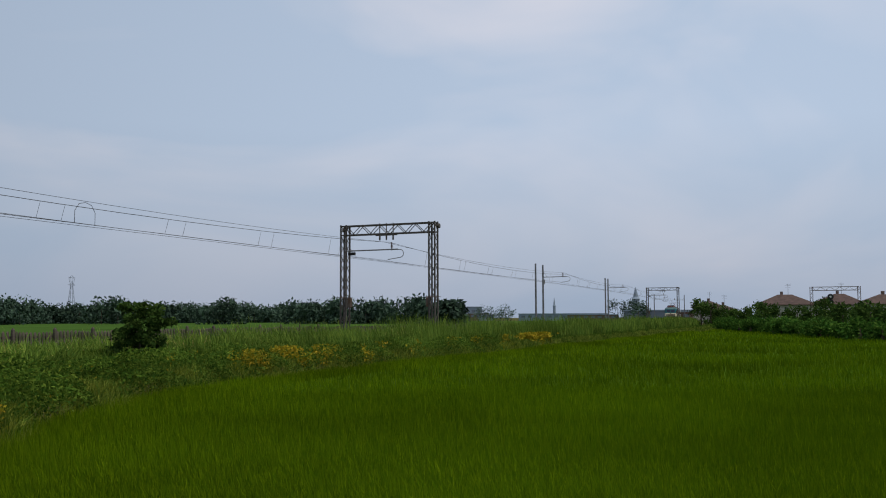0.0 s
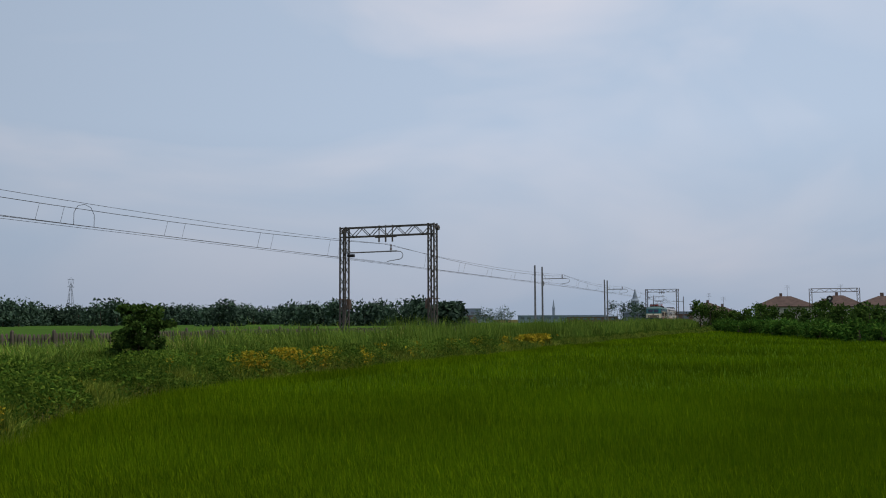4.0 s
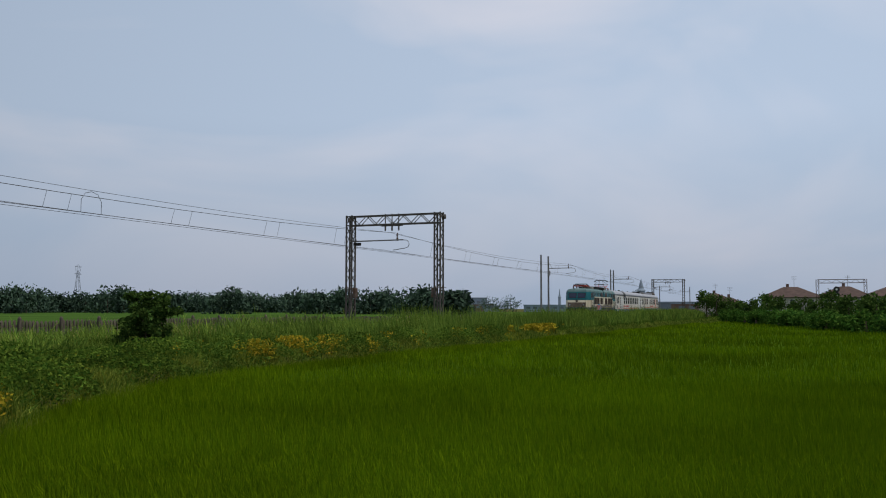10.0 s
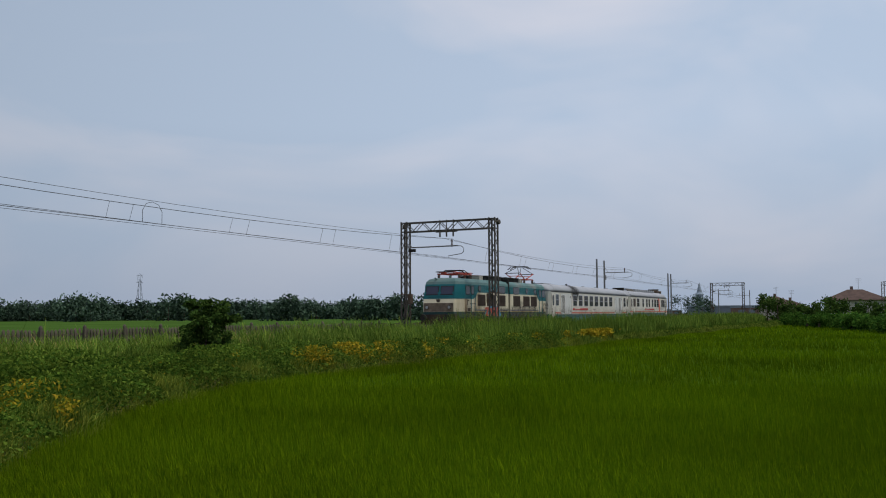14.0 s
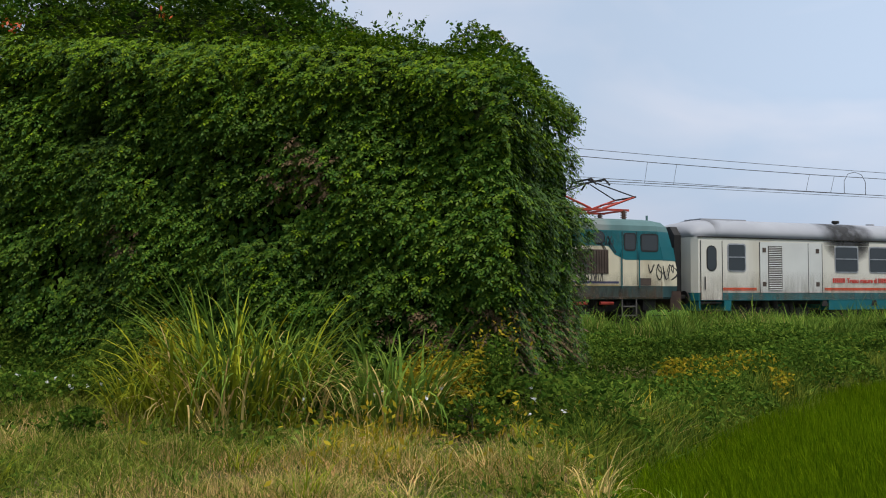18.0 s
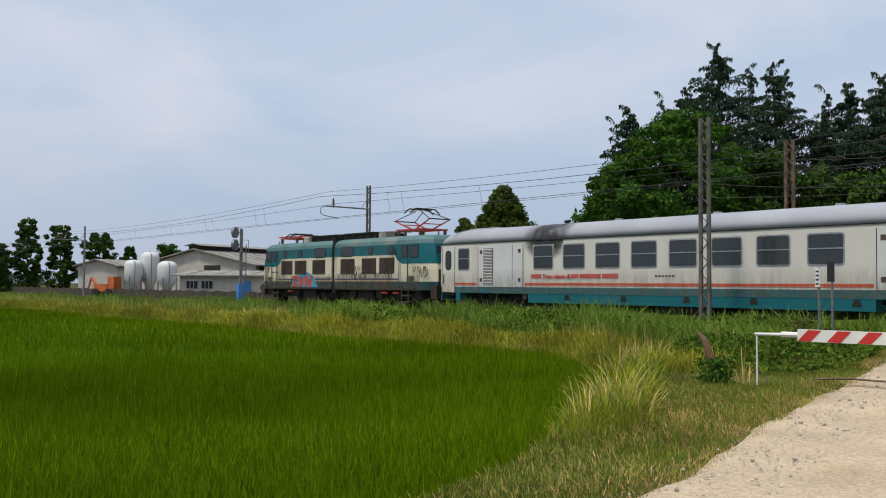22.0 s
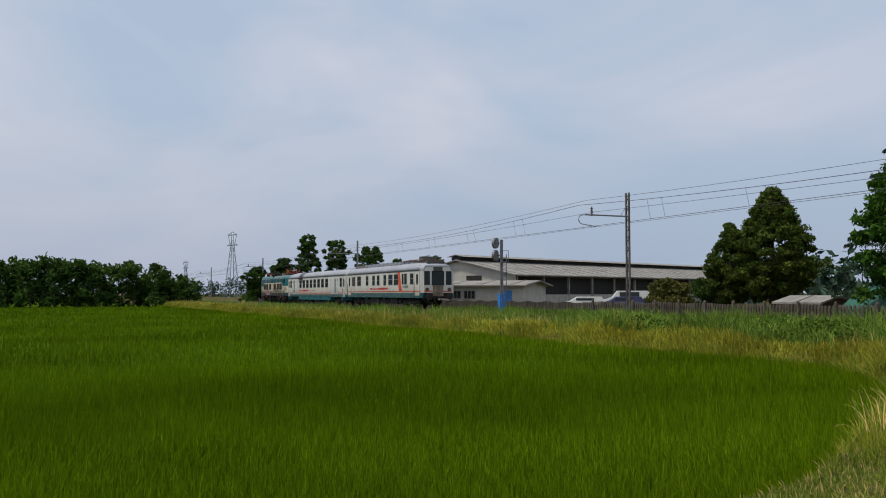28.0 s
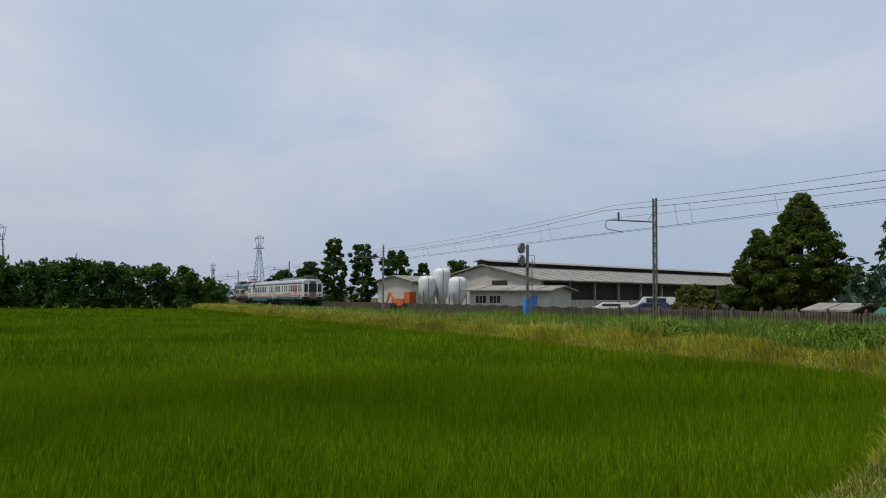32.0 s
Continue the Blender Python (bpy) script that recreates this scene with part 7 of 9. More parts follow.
def broadleaf(name, x, y, h, wide, seed, leaf_mat, label, n_leaf=9000, size=0.16, trunk=0.22, clumps=70, shape="round", z=0.0, bare=0.18, category="tree", bright=None):
    rng = random.Random(seed)
    ob = thing(name, label, category, pose(x, y, z))
    bm = new_bm()
    ends = limbs(bm, (0, 0, -0.2), (0, 0, h * 0.86), trunk, 22, wide * 0.5, rng, low=0.2)
    part("trunk", bm, M["bark"], ob)
    cs = []
    for k in range(clumps):
        u = rng.uniform(bare, 1.0)
        if shape == "round":
            rad = wide * 0.5 * math.sqrt(max(0.02, 1 - ((u - 0.52) / 0.5) ** 2))
        elif shape == "egg":
            rad = wide * 0.5 * float(np.interp(u, [0.12, 0.2, 0.32, 0.42, 0.56, 0.7, 0.84, 0.95, 1.0], [0.35, 0.78, 1.0, 1.0, 0.84, 0.62, 0.36, 0.16, 0.05]))
        elif shape == "ragged":
            rad = wide * 0.5 * (0.86 + 0.26 * math.sin(u * 11 + seed * 1.7)) * (1.0 if u < 0.86 else 0.6)
        else:
            rad = wide * 0.5 * (1.0 if u < 0.8 else 0.7)
        a = rng.uniform(0, math.tau)
        q = rad * math.sqrt(rng.uniform(0.25, 1.0)) * rng.uniform(0.75, 1.12)
        cs.append((math.cos(a) * q, math.sin(a) * q, u * h, wide * rng.uniform(0.06, 0.115) * min(1.0, (110 / clumps) ** 0.4)))
    cs += [(e.x, e.y, e.z, wide * 0.08) for e in ends]
    per = max(20, n_leaf // len(cs))
    pts = []
    for cx, cy, cz, r in cs:
        d = RNG.normal(size=(per, 3))
        d /= np.linalg.norm(d, axis=1, keepdims=True)
        rr = r * RNG.uniform(0.35, 1.15, (per, 1))
        pts.append(np.array([cx, cy, cz]) + d * rr * np.array([1.15, 1.15, 0.8]))
    soup("crown", leaves(np.concatenate(pts), size), 4, M[leaf_mat], ob)
    return ob


def hanging_sprays(c, size):
    """Narrow needle sprays that hang down from their boughs."""
    n = len(c)
    u = np.array([[0, 0, -1.0]]) + RNG.normal(0, 0.55, (n, 3))
    u /= np.linalg.norm(u, axis=1, keepdims=True)
    v = np.cross(u, RNG.normal(size=(n, 3)))
    v /= np.linalg.norm(v, axis=1, keepdims=True)
    s_ = (size * RNG.uniform(0.5, 1.4, n))[:, None]
    return np.stack([c - u * s_ * 0.3, c + v * s_ * 0.2, c + u * s_, c - v * s_ * 0.2], 1)


def cedar(x, y, h, wide, seed, label="tall dark cedar with drooping tiers of needles", n=20000, z=0.0):
    """A conifer: a trunk with a nodding leader and long boughs that rise, arch over and droop at the tips."""
    rng = random.Random(seed)
    ob = thing("cedar_tree", label, "tree", pose(x, y, z), group="cedars behind the crossing")
    bm = new_bm()
    lean = Vector((rng.uniform(-0.5, 0.5), rng.uniform(-0.4, 0.4), 0))
    rod(bm, (0, 0, -0.2), (0.1, 0, h * 0.6), 0.32, 0.16, seg=9, caps=False)
    rod(bm, (0.1, 0, h * 0.6), lean * 0.6 + Vector((0, 0, h * 0.95)), 0.16, 0.04, seg=7, caps=False)
    pts = []

    def bough(o, a, reach, rise, w):
        """A bough that climbs, levels out and nods at the tip, with side twigs and curtains of hanging sprays."""
        m = max(24, int(w))
        q = RNG.uniform(0.03, 1.0, m) ** 0.7
        arc = reach * (rise * (1.5 * q - 0.75 * q * q) - 0.42 * np.clip(q - 0.62, 0, 1) ** 1.3)
        half = 0.03 + 0.14 * reach * np.clip(1.05 - q, 0, 1) * np.clip(q * 3, 0.3, 1)
        off = RNG.normal(0, 1, m) * half
        hang = np.abs(RNG.normal(0, 0.14, m)) * (0.35 + 0.75 * np.sin(np.pi * np.clip(q, 0, 1)))
        pz_ = o.z + arc - hang - np.abs(off) * 0.45
        pts.append(np.column_stack([o.x + math.cos(a) * q * reach - math.sin(a) * off, o.y + math.sin(a) * q * reach + math.cos(a) * off, pz_]))
        line(bm, [(o.x + math.cos(a) * k * reach, o.y + math.sin(a) * k * reach, o.z + reach * rise * (1.5 * k - 0.75 * k * k)) for k in (0, 0.35, 0.7)], 0.025, seg=4)

    tiers = int(h * 2.2)
    for k in range(tiers):
        u = 0.06 + 0.90 * k / tiers
        for j in range(7 if u < 0.8 else 5):
            reach = wide * 0.5 * (1.03 - u) ** 0.8 * rng.choice((0.4, 0.55, 0.75, 0.9, 1.0, 1.45)) + 0.2
            bough(lean * 0.6 * max(0, u - 0.6) / 0.35 + Vector((0, 0, u * h)), rng.uniform(0, math.tau), reach, rng.uniform(0.0, 0.5), n / (tiers * 5.0) * (0.3 + 1.1 * reach / (wide * 0.4)))
    for k in range(2):                                   # upright side leaders with nodding tops
        a, u, tall_ = rng.uniform(0, math.tau), rng.uniform(0.55, 0.8), rng.uniform(0.14, 0.24) * h
        o = Vector((math.cos(a), math.sin(a), 0)) * wide * 0.2 * (1.1 - u) * 2 + Vector((0, 0, u * h))
        for j in range(16):
            v = j / 16
            bough(o + Vector((0, 0, tall_ * v)), rng.uniform(0, math.tau), 0.22 + 0.9 * (1 - v) ** 0.8 * rng.uniform(0.5, 1.2), rng.uniform(0.0, 0.4), 34)
        bough(o + Vector((0, 0, tall_)), a, 0.6, 1.2, 40)
    for k in range(9):                                   # the nodding leader
        a, u = rng.uniform(0, math.tau), 0.9 + 0.012 * k
        bough(lean * 0.6 + Vector((0, 0, h * u)), a, 0.75 - 0.06 * k, rng.uniform(0.1, 0.4), 40)
    bough(lean * 0.6 + Vector((0, 0, h * 0.96)), rng.uniform(0, math.tau), 0.7, 1.5, 70)
    part("trunk", bm, M["bark"], ob)
    soup("crown", hanging_sprays(np.concatenate(pts), 0.185), 4, M["needle"], ob)
    return ob


for cx, cy, ch, cw, cseed in ((-36.0, 22.9, 17.4, 9.0, 1), (-39.0, 22.8, 15.0, 7.0, 2), (-34.2, 26.4, 16.4, 9.0, 3), (-40.2, 19.4, 13.4, 6.0, 4), (-29.6, 26.8, 14.2, 7.0, 5), (-31.6, 27.5, 12.6, 7.0, 10),
                             (-25.6, 26.8, 14.8, 8.5, 6), (-27.6, 27.6, 14.6, 8.0, 8), (-17.4, 21.5, 9.6, 6.8, 7), (-19.9, 21.5, 9.4, 5.6, 9), (-23.0, 23.5, 9.8, 6.5, 12)):
    cedar(cx, cy, ch, cw * 1.22, cseed, n=34000 if ch > 11 else 19000)
broadleaf("walnut_tree", -34.6, 17.0, 11.6, 8.6, 11, "leaf", "leafy bright green broadleaf tree before the cedars", 42000, 0.15, 0.3, 320, bare=0.12)
broadleaf("walnut_tree", -30.5, 20.5, 9.2, 7.0, 14, "leaf2", "low dark broadleaf tree among the cedars", 13000, 0.2, 0.22, 80, bare=0.05)
broadleaf("walnut_tree", -27.0, 21.5, 7.6, 6.5, 15, "leaf2", "low dark broadleaf tree among the cedars", 11000, 0.2, 0.22, 70, bare=0.05)
broadleaf("walnut_tree", -38.4, 16.2, 8.6, 6.0, 12, "leaf", "leafy bright green broadleaf tree before the cedars", 14000, 0.2, 0.25, 80, bare=0.1)
broadleaf("walnut_tree", -22.5, 19.5, 7.6, 7.0, 13, "leaf2", "low dark broadleaf tree among the cedars", 12000, 0.2, 0.22, 70, bare=0.05)
broadleaf("hornbeam_tree", -59.8, 25.5, 9.9, 8.0, 21, "hornleaf", "large dense broadleaf tree with a pointed crown", 56000, 0.16, 0.3, 420, shape="egg", bare=0.12)
broadleaf("round_bush", -64.6, 18.9, 2.7, 4.4, 22, "olive", "rounded olive-green bush in the farmyard", 9000, 0.13, 0.1, 60, bare=0.05, category="bush")
broadleaf("hornbeam_tree", -62.4, 23.4, 7.2, 4.2, 25, "hornleaf", "smaller dense broadleaf tree beside the pointed one", 18000, 0.15, 0.2, 180, shape="egg", bare=0.1)
broadleaf("round_bush", -65.0, 24.0, 3.4, 4.2, 23, "leaf2", "dark rounded bush in the farmyard", 7000, 0.13, 0.1, 50, bare=0.05, category="bush")
broadleaf("field_bush", 24.4, -6.7, 2.15, 2.0, 24, "leaf2", "lone dark shrub in the tall grass by the track", 8200, 0.075, 0.05, 80, shape="col", bare=0.02, z=-0.1, category="bush")
for k, (x, y, h, w) in enumerate(((-146.9, 4.6, 7.1, 4.6), (-145.9, 8.4, 10.8, 4.4), (-144.8, 12.7, 10.0, 4.8), (-143.2, 18.0, 9.2, 5.0), (-141.9, 22.1, 7.1, 3.0), (-153.6, 33.2, 8.0, 6.4), (-151.6, 38.3, 7.2, 2.6), (-158.0, 2.6, 6.0, 5.0))):
    broadleaf("acacia_tree", x, y, h, w, 30 + k, "leaf2", "tall creeper-hung tree behind the farm", 16000, 0.2, 0.2, 150, bare=0.03, shape="ragged")

# hedge row closing the far end of the rice field: one wood
bm = new_bm()
pts = []
rng = random.Random(77)
for k in range(70):
    y = -125 + k * 1.68
    x = -158 + rng.uniform(-4, 4)
    h = rng.uniform(5.9, 7.0) * (1.0 if y < -14 else 0.6)
    rod(bm, (x, y, -0.5), (x, y, h * 0.8), 0.16, 0.05, seg=5, caps=False)
    for j in range(21):
        u = rng.uniform(0.0, 1)
        c = np.array([x + rng.uniform(-2, 2), y + rng.uniform(-1.7, 1.7), u * h])
        d = RNG.normal(size=(44, 3))
        d /= np.linalg.norm(d, axis=1, keepdims=True)
        pts.append(c + d * 0.85 * RNG.uniform(0.3, 1.2, (44, 1)))
ob = thing("tree_row", "dense dark row of trees closing the rice field", "trees", kind="stuff")
part("trunks", bm, M["bark"], ob)
soup("foliage", leaves(np.concatenate(pts), 0.4), 4, M["leaf2"], ob)


def far_wood(name, spots, label, mat_name="farleaf", size=0.75, per=30):
    """A distant wood: many clumps of leaves on short trunks."""
    rng = random.Random(len(spots))
    bm = new_bm()
    pts = []
    for x, y, h, w in spots:
        rod(bm, (x, y, -0.3), (x, y, h * 0.7), 0.2, 0.06, seg=5, caps=False)
        for j in range(14):
            u = rng.uniform(0.05, 1.0)
            q = w * 0.5 * math.sqrt(max(0.1, 1 - ((u - 0.45) / 0.58) ** 2))
            a = rng.uniform(0, math.tau)
            c = np.array([x + math.cos(a) * q * 0.7, y + math.sin(a) * q * 0.7, u * h])
            d = RNG.normal(size=(per, 3))
            d /= np.linalg.norm(d, axis=1, keepdims=True)
            pts.append(c + d * w * 0.24 * RNG.uniform(0.2, 1.15, (per, 1)))
    ob = thing(name, label, "trees", kind="stuff")
    part("trunks", bm, M["bark"], ob)
    soup("foliage", leaves(np.concatenate(pts), size), 4, M[mat_name], ob)


def polar(head, d):
    """The point at a heading from the track and a distance from where the camera stands."""
    return (d * math.cos(radians(head)), -27.6 - d * math.sin(radians(head)))


rng = random.Random(5)
spots = []
for k in range(80):                                   # behind the bright far field
    head = -54 + k * 0.30
    x, y = polar(head, 360 + rng.uniform(-12, 18))
    spots.append((x, y, rng.uniform(3.8, 6.0), rng.uniform(9, 14)))
for head, d, h, w in ((-48.0, 300, 9, 12), (-47.2, 300, 8.4, 12), (-42.9, 300, 9.5, 12), (-42.0, 300, 8.5, 12), (-36.6, 260, 7.0, 10), (-35.7, 260, 7.6, 10), (-31.5, 270, 6.6, 11), (-30.8, 262, 7.0, 10), (-30.0, 260, 7.2, 10),
                      (-29.0, 255, 7.6, 10), (-28.3, 255, 7.4, 10), (-27.5, 250, 7.8, 10), (-26.5, 250, 7.6, 10), (-25.6, 246, 7.6, 11), (-24.8, 245, 7.6, 10), (-24.0, 240, 7.4, 10), (-23.2, 160, 5.4, 5.5), (-22.5, 162, 5.4, 5.5), (-22.0, 165, 5.2, 5)):
    x, y = polar(head, d)
    spots.append((x, y, h * 0.72, w))
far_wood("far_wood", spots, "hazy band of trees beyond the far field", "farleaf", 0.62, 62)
spots = []
for k in range(64):                                   # and on behind the overgrown house
    x, y = polar(-54.3 - k * 0.5, 360 + rng.uniform(-12, 18))
    spots.append((x, y, rng.uniform(3.8, 6.0), rng.uniform(9, 14)))
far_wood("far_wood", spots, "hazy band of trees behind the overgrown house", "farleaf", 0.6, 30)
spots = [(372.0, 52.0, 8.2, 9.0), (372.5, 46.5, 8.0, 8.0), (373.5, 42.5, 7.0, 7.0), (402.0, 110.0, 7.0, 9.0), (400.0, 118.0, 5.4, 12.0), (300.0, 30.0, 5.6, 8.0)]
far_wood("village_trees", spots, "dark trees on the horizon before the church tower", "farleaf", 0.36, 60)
spots = [(189.0, -3.6, 5.4, 4.4), (188.0, -5.6, 5.2, 4.0), (186.0, -8.2, 3.6, 4.0), (180.0, -10.5, 3.2, 4.0), (176.0, -13.2, 3.4, 3.6), (160.0, -16.6, 3.9, 4.2), (158.0, -19.5, 3.4, 4.0), (160.0, -22.3, 3.8, 4.0), (156.0, -24.6, 3.0, 4.0),
         (160.0, -26.5, 5.0, 3.6), (150.0, -27.8, 3.0, 3.6), (142.0, -28.8, 3.2, 4.0), (128.0, -31.0, 3.4, 3.2), (120.0, -31.6, 3.6, 3.4), (116.0, -33.2, 3.4, 3.6), (112.0, -36.0, 3.6, 4.0), (108.0, -39.0, 3.8, 4.5)]
spots = [(x, y, h * 0.84, w) for x, y, h, w in spots]
far_wood("village_trees", spots, "bushes and small trees before the village roofs", "leaf2", 0.26, 80)
spots = []
for k in range(44):                                   # scrub along the field's far right edge
    u = k / 43
    x, y = 158 - 76 * u, -12.2 - 20.0 * u
    spots.append((x + rng.uniform(-2, 4), y + rng.uniform(-0.5, 1.5) + 1.0, rng.uniform(0.6, 1.25) * (1.0 - 0.2 * u), rng.uniform(2.0, 3.2)))
far_wood("scrub_row", spots, "low tangled scrub along the field edge", "leaf", 0.18, 60)
spots = []
for k in range(60):
    head = -139 - k * 0.4
    x, y = polar(head, 330 + rng.uniform(-20, 30))
    if y > 60:
        spots.append((x, y, rng.uniform(5, 8), rng.uniform(9, 13)))
for k in range(40):
    x, y = polar(-165 - k * 0.8, 520)
    spots.append((x, y, rng.uniform(5, 9), 14))
for k in range(26):
    x, y = polar(-100 - k * 1.6, 150 + rng.uniform(-20, 20))
    spots.append((x, y, rng.uniform(5, 7), 9))
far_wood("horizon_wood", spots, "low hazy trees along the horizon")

# ---------------------------------------------------------------- farm beyond the fence


def shed(name, p, q, half, eave_h, ridge_h, wall_mat, roof_mat, label, category, thick=0.12, over=0.5, base=0.0, openings=(), sides=True):
    """A gabled building whose ridge runs from p to q."""
    p, q = Vector((*p, 0)), Vector((*q, 0))
    L = (q - p).length
    ob = thing(name, label, category, Matrix.Translation((p.x, p.y, base)) @ Matrix.Rotation(math.atan2(q.y - p.y, q.x - p.x), 4, "Z"))
    for x in (0.0, L - 0.25):
        bm = new_bm()
        loft(bm, [[(xx, -half, 0), (xx, half, 0), (xx, half, eave_h), (xx, 0, ridge_h), (xx, -half, eave_h)] for xx in (x, x + 0.25)])
        part("gable_wall", bm, M[wall_mat], ob)
    for s in (-1, 1) if sides else ():
        bm = new_bm()
        box(bm, 0.25, L - 0.25, min(s * half, s * (half - 0.25)), max(s * half, s * (half - 0.25)), 0, eave_h)
        part("side_wall", bm, M[wall_mat], ob)
    for s in (-1, 1):
        bm = new_bm()
        k = (ridge_h - eave_h) / half
        e = half + over
        loft(bm, [[(x, 0, ridge_h + 0.03), (x, s * e, ridge_h + 0.03 - k * e), (x, s * e, ridge_h + 0.03 - k * e + thick), (x, 0, ridge_h + 0.03 + thick)] for x in (-over, L + over)])
        r = part("roof_slope", bm, M[roof_mat], ob)
        bm = new_bm()
        n = int(L / 2.2)
        for j in range(n):
            x = -over + (L + 2 * over) * (j + 0.5) / n
            bar(bm, (x, s * 0.1, ridge_h + 0.05 + thick), (x, s * e, ridge_h + 0.05 - k * e + thick), 0.06, 0.04)
        part("sheet_joint", bm, M[roof_mat], r)
    return ob


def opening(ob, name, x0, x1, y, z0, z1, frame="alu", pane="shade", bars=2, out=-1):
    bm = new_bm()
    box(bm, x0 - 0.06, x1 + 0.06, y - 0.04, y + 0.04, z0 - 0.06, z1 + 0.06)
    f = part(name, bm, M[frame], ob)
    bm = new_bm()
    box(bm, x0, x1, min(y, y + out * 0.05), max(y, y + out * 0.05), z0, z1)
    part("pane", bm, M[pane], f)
    for k in range(1, bars + 1):
        x = x0 + (x1 - x0) * k / (bars + 1)
        bm = new_bm()
        box(bm, x - 0.03, x + 0.03, min(y, y + out * 0.07), max(y, y + out * 0.07), z0, z1)
        part("bar", bm, M[frame], f)


# long cowshed: open side towards the field, clerestory along the ridge
barn = shed("cowshed", (-96.5, 13.5), (-122.0, 67.0), 8.0, 3.6, 5.3, "plaster", "tin", "long low cowshed with grey sheet roof and dark open side", "barn", sides=False)
Lb = math.hypot(25.5, 53.5)
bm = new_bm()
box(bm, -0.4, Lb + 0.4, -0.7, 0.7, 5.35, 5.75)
part("clerestory", bm, M["shade"], barn, "ridge ventilation strip, its shade painted near-black")
bm = new_bm()
loft(bm, [[(x, -1.3, 5.72), (x, 0, 6.0), (x, 1.3, 5.72), (x, 0, 5.9)] for x in (-0.6, Lb + 0.6)])
part("ridge_cap", bm, M["tin"], barn)
# near-black sheet painted as the shade inside the open side
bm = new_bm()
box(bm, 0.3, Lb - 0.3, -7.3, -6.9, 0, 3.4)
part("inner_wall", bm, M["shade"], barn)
bm = new_bm()
box(bm, 0.3, Lb - 0.3, -7.95, -7.8, 0.0, 1.5)
part("low_wall", bm, M["concrete"], barn)
for k in range(13):
    bm = new_bm()
    x = 0.5 + (Lb - 1.0) * k / 12
    box(bm, x - 0.1, x + 0.1, -8.0, -7.75, 0, 3.6)
    part("pillar", bm, M["tin"], barn)
opening(barn, "gable_window", -0.03, 0.0, 0, 0, 0.01)
# near-black panel, the shade of a gable opening put into its colour
bm = new_bm()
box(bm, -0.06, 0.0, -3.4, -1.2, 2.2, 3.6)
part("gable_opening", bm, M["shade"], barn)

dairy = shed("farm_shed", (-86.6, 9.2), (-80.5, 14.7), 3.2, 2.35, 2.75, "plaster", "tin", "low plastered farm shed with small windows before the cowshed", "shed", over=0.6)
for a in (0.7, 2.2):
    opening(dairy, "window", a, a + 1.1, -3.22, 1.15, 1.85, out=-1)
bm = new_bm()
box(bm, 6.4, 7.1, -3.3, -3.2, 0.9, 1.9)
part("blue_door", bm, M["bluebox"], dairy, "bright blue door")
annex = shed("farm_annex", (-115.7, 9.0), (-121.8, 16.9), 2.7, 3.7, 4.4, "plaster", "tin", "pale plastered outbuilding with a low gable", "outbuilding")
opening(annex, "window", 2.2, 3.9, -2.72, 1.9, 3.0)


def silo(x, y, r, z0, z1, domed, label):
    ob = thing("feed_silo", label, "silo", pose(x, y, 0), group="feed silos")
    bm = new_bm()
    prof = [(0.12, z0), (r * 0.55, z0 + (z1 - z0) * 0.22), (r, z0 + (z1 - z0) * 0.42), (r, z1 - r * 0.6), (r * 0.92, z1 - r * 0.3), (r * 0.6, z1 - r * 0.07), (0.15, z1)]
    loft(bm, [[(math.cos(k * math.tau / 20) * rr, math.sin(k * math.tau / 20) * rr, z) for k in range(20)] for rr, z in prof])
    part("tank", bm, M["doorpaint"], ob, smooth=True)
    for k in range(4):
        a = math.tau * (k + 0.5) / 4
        bm = new_bm()
        rod(bm, (math.cos(a) * r * 1.0, math.sin(a) * r * 1.0, 0), (math.cos(a) * r, math.sin(a) * r, z0 + (z1 - z0) * 0.5), 0.05)
        part("leg", bm, M["galv"], ob)
    bm = new_bm()
    line(bm, [(r * 1.05, -0.2, 0.6), (r * 1.05, -0.2, z1 - 0.3), (0.2, -0.1, z1 + 0.08)], 0.04)
    part("fill_pipe", bm, M["galv"], ob)


silo(-98.3, 7.3, 0.95, 0.7, 4.1, True, "short white feed silo with a rounded top")
silo(-98.7, 9.2, 1.0, 0.5, 5.0, True, "tall white feed silo on steel legs")
silo(-92.4, 8.7, 1.0, 0.5, 3.9, True, "white feed silo with a tapering hopper")

digger = thing("farm_machine", "rusty orange farm machine parked among the sheds", "farm machine", pose(-102.5, 6.0, 0, 0, 0, 20))
bm = new_bm()
box(bm, -1.6, 0.6, -0.6, 0.6, 0.7, 1.5)
part("body", bm, M["machine"], digger)
bm = new_bm()
box(bm, 0.6, 1.6, -0.5, 0.5, 0.9, 2.3)
part("cab", bm, M["machine"], digger)
bm = new_bm()
bar(bm, (-1.6, 0, 1.2), (-2.8, 0, 2.2), 0.2)
bar(bm, (-2.8, 0, 2.2), (-3.3, 0, 1.0), 0.16)
part("arm", bm, M["machine"], digger)
for x in (-1.1, 1.0):
    for y in (-0.65, 0.65):
        bm = new_bm()
        rod(bm, (x, y - 0.15, 0.5), (x, y + 0.15, 0.5), 0.5, seg=16)
        part("wheel", bm, M["rubber"], digger)


tarp = thing("covered_heap", "heap under a dark green tarpaulin behind the fence", "tarpaulin", pose(-40.6, 17.0, 0))
bm = new_bm()
loft(bm, [[(x, y, z * q) for y, z in ((-1.6, -0.1), (-1.5, 0.9), (-0.9, 1.7), (0, 2.25), (0.9, 1.7), (1.5, 0.9), (1.6, -0.1))] for x, q in ((-2.6, 0.55), (-1.7, 0.9), (0, 1.0), (1.8, 1.02), (3.0, 0.8), (3.4, 0.4))])
part("tarpaulin", bm, M["green"], tarp, "wrinkled green sheet", smooth=True)
bm = new_bm()
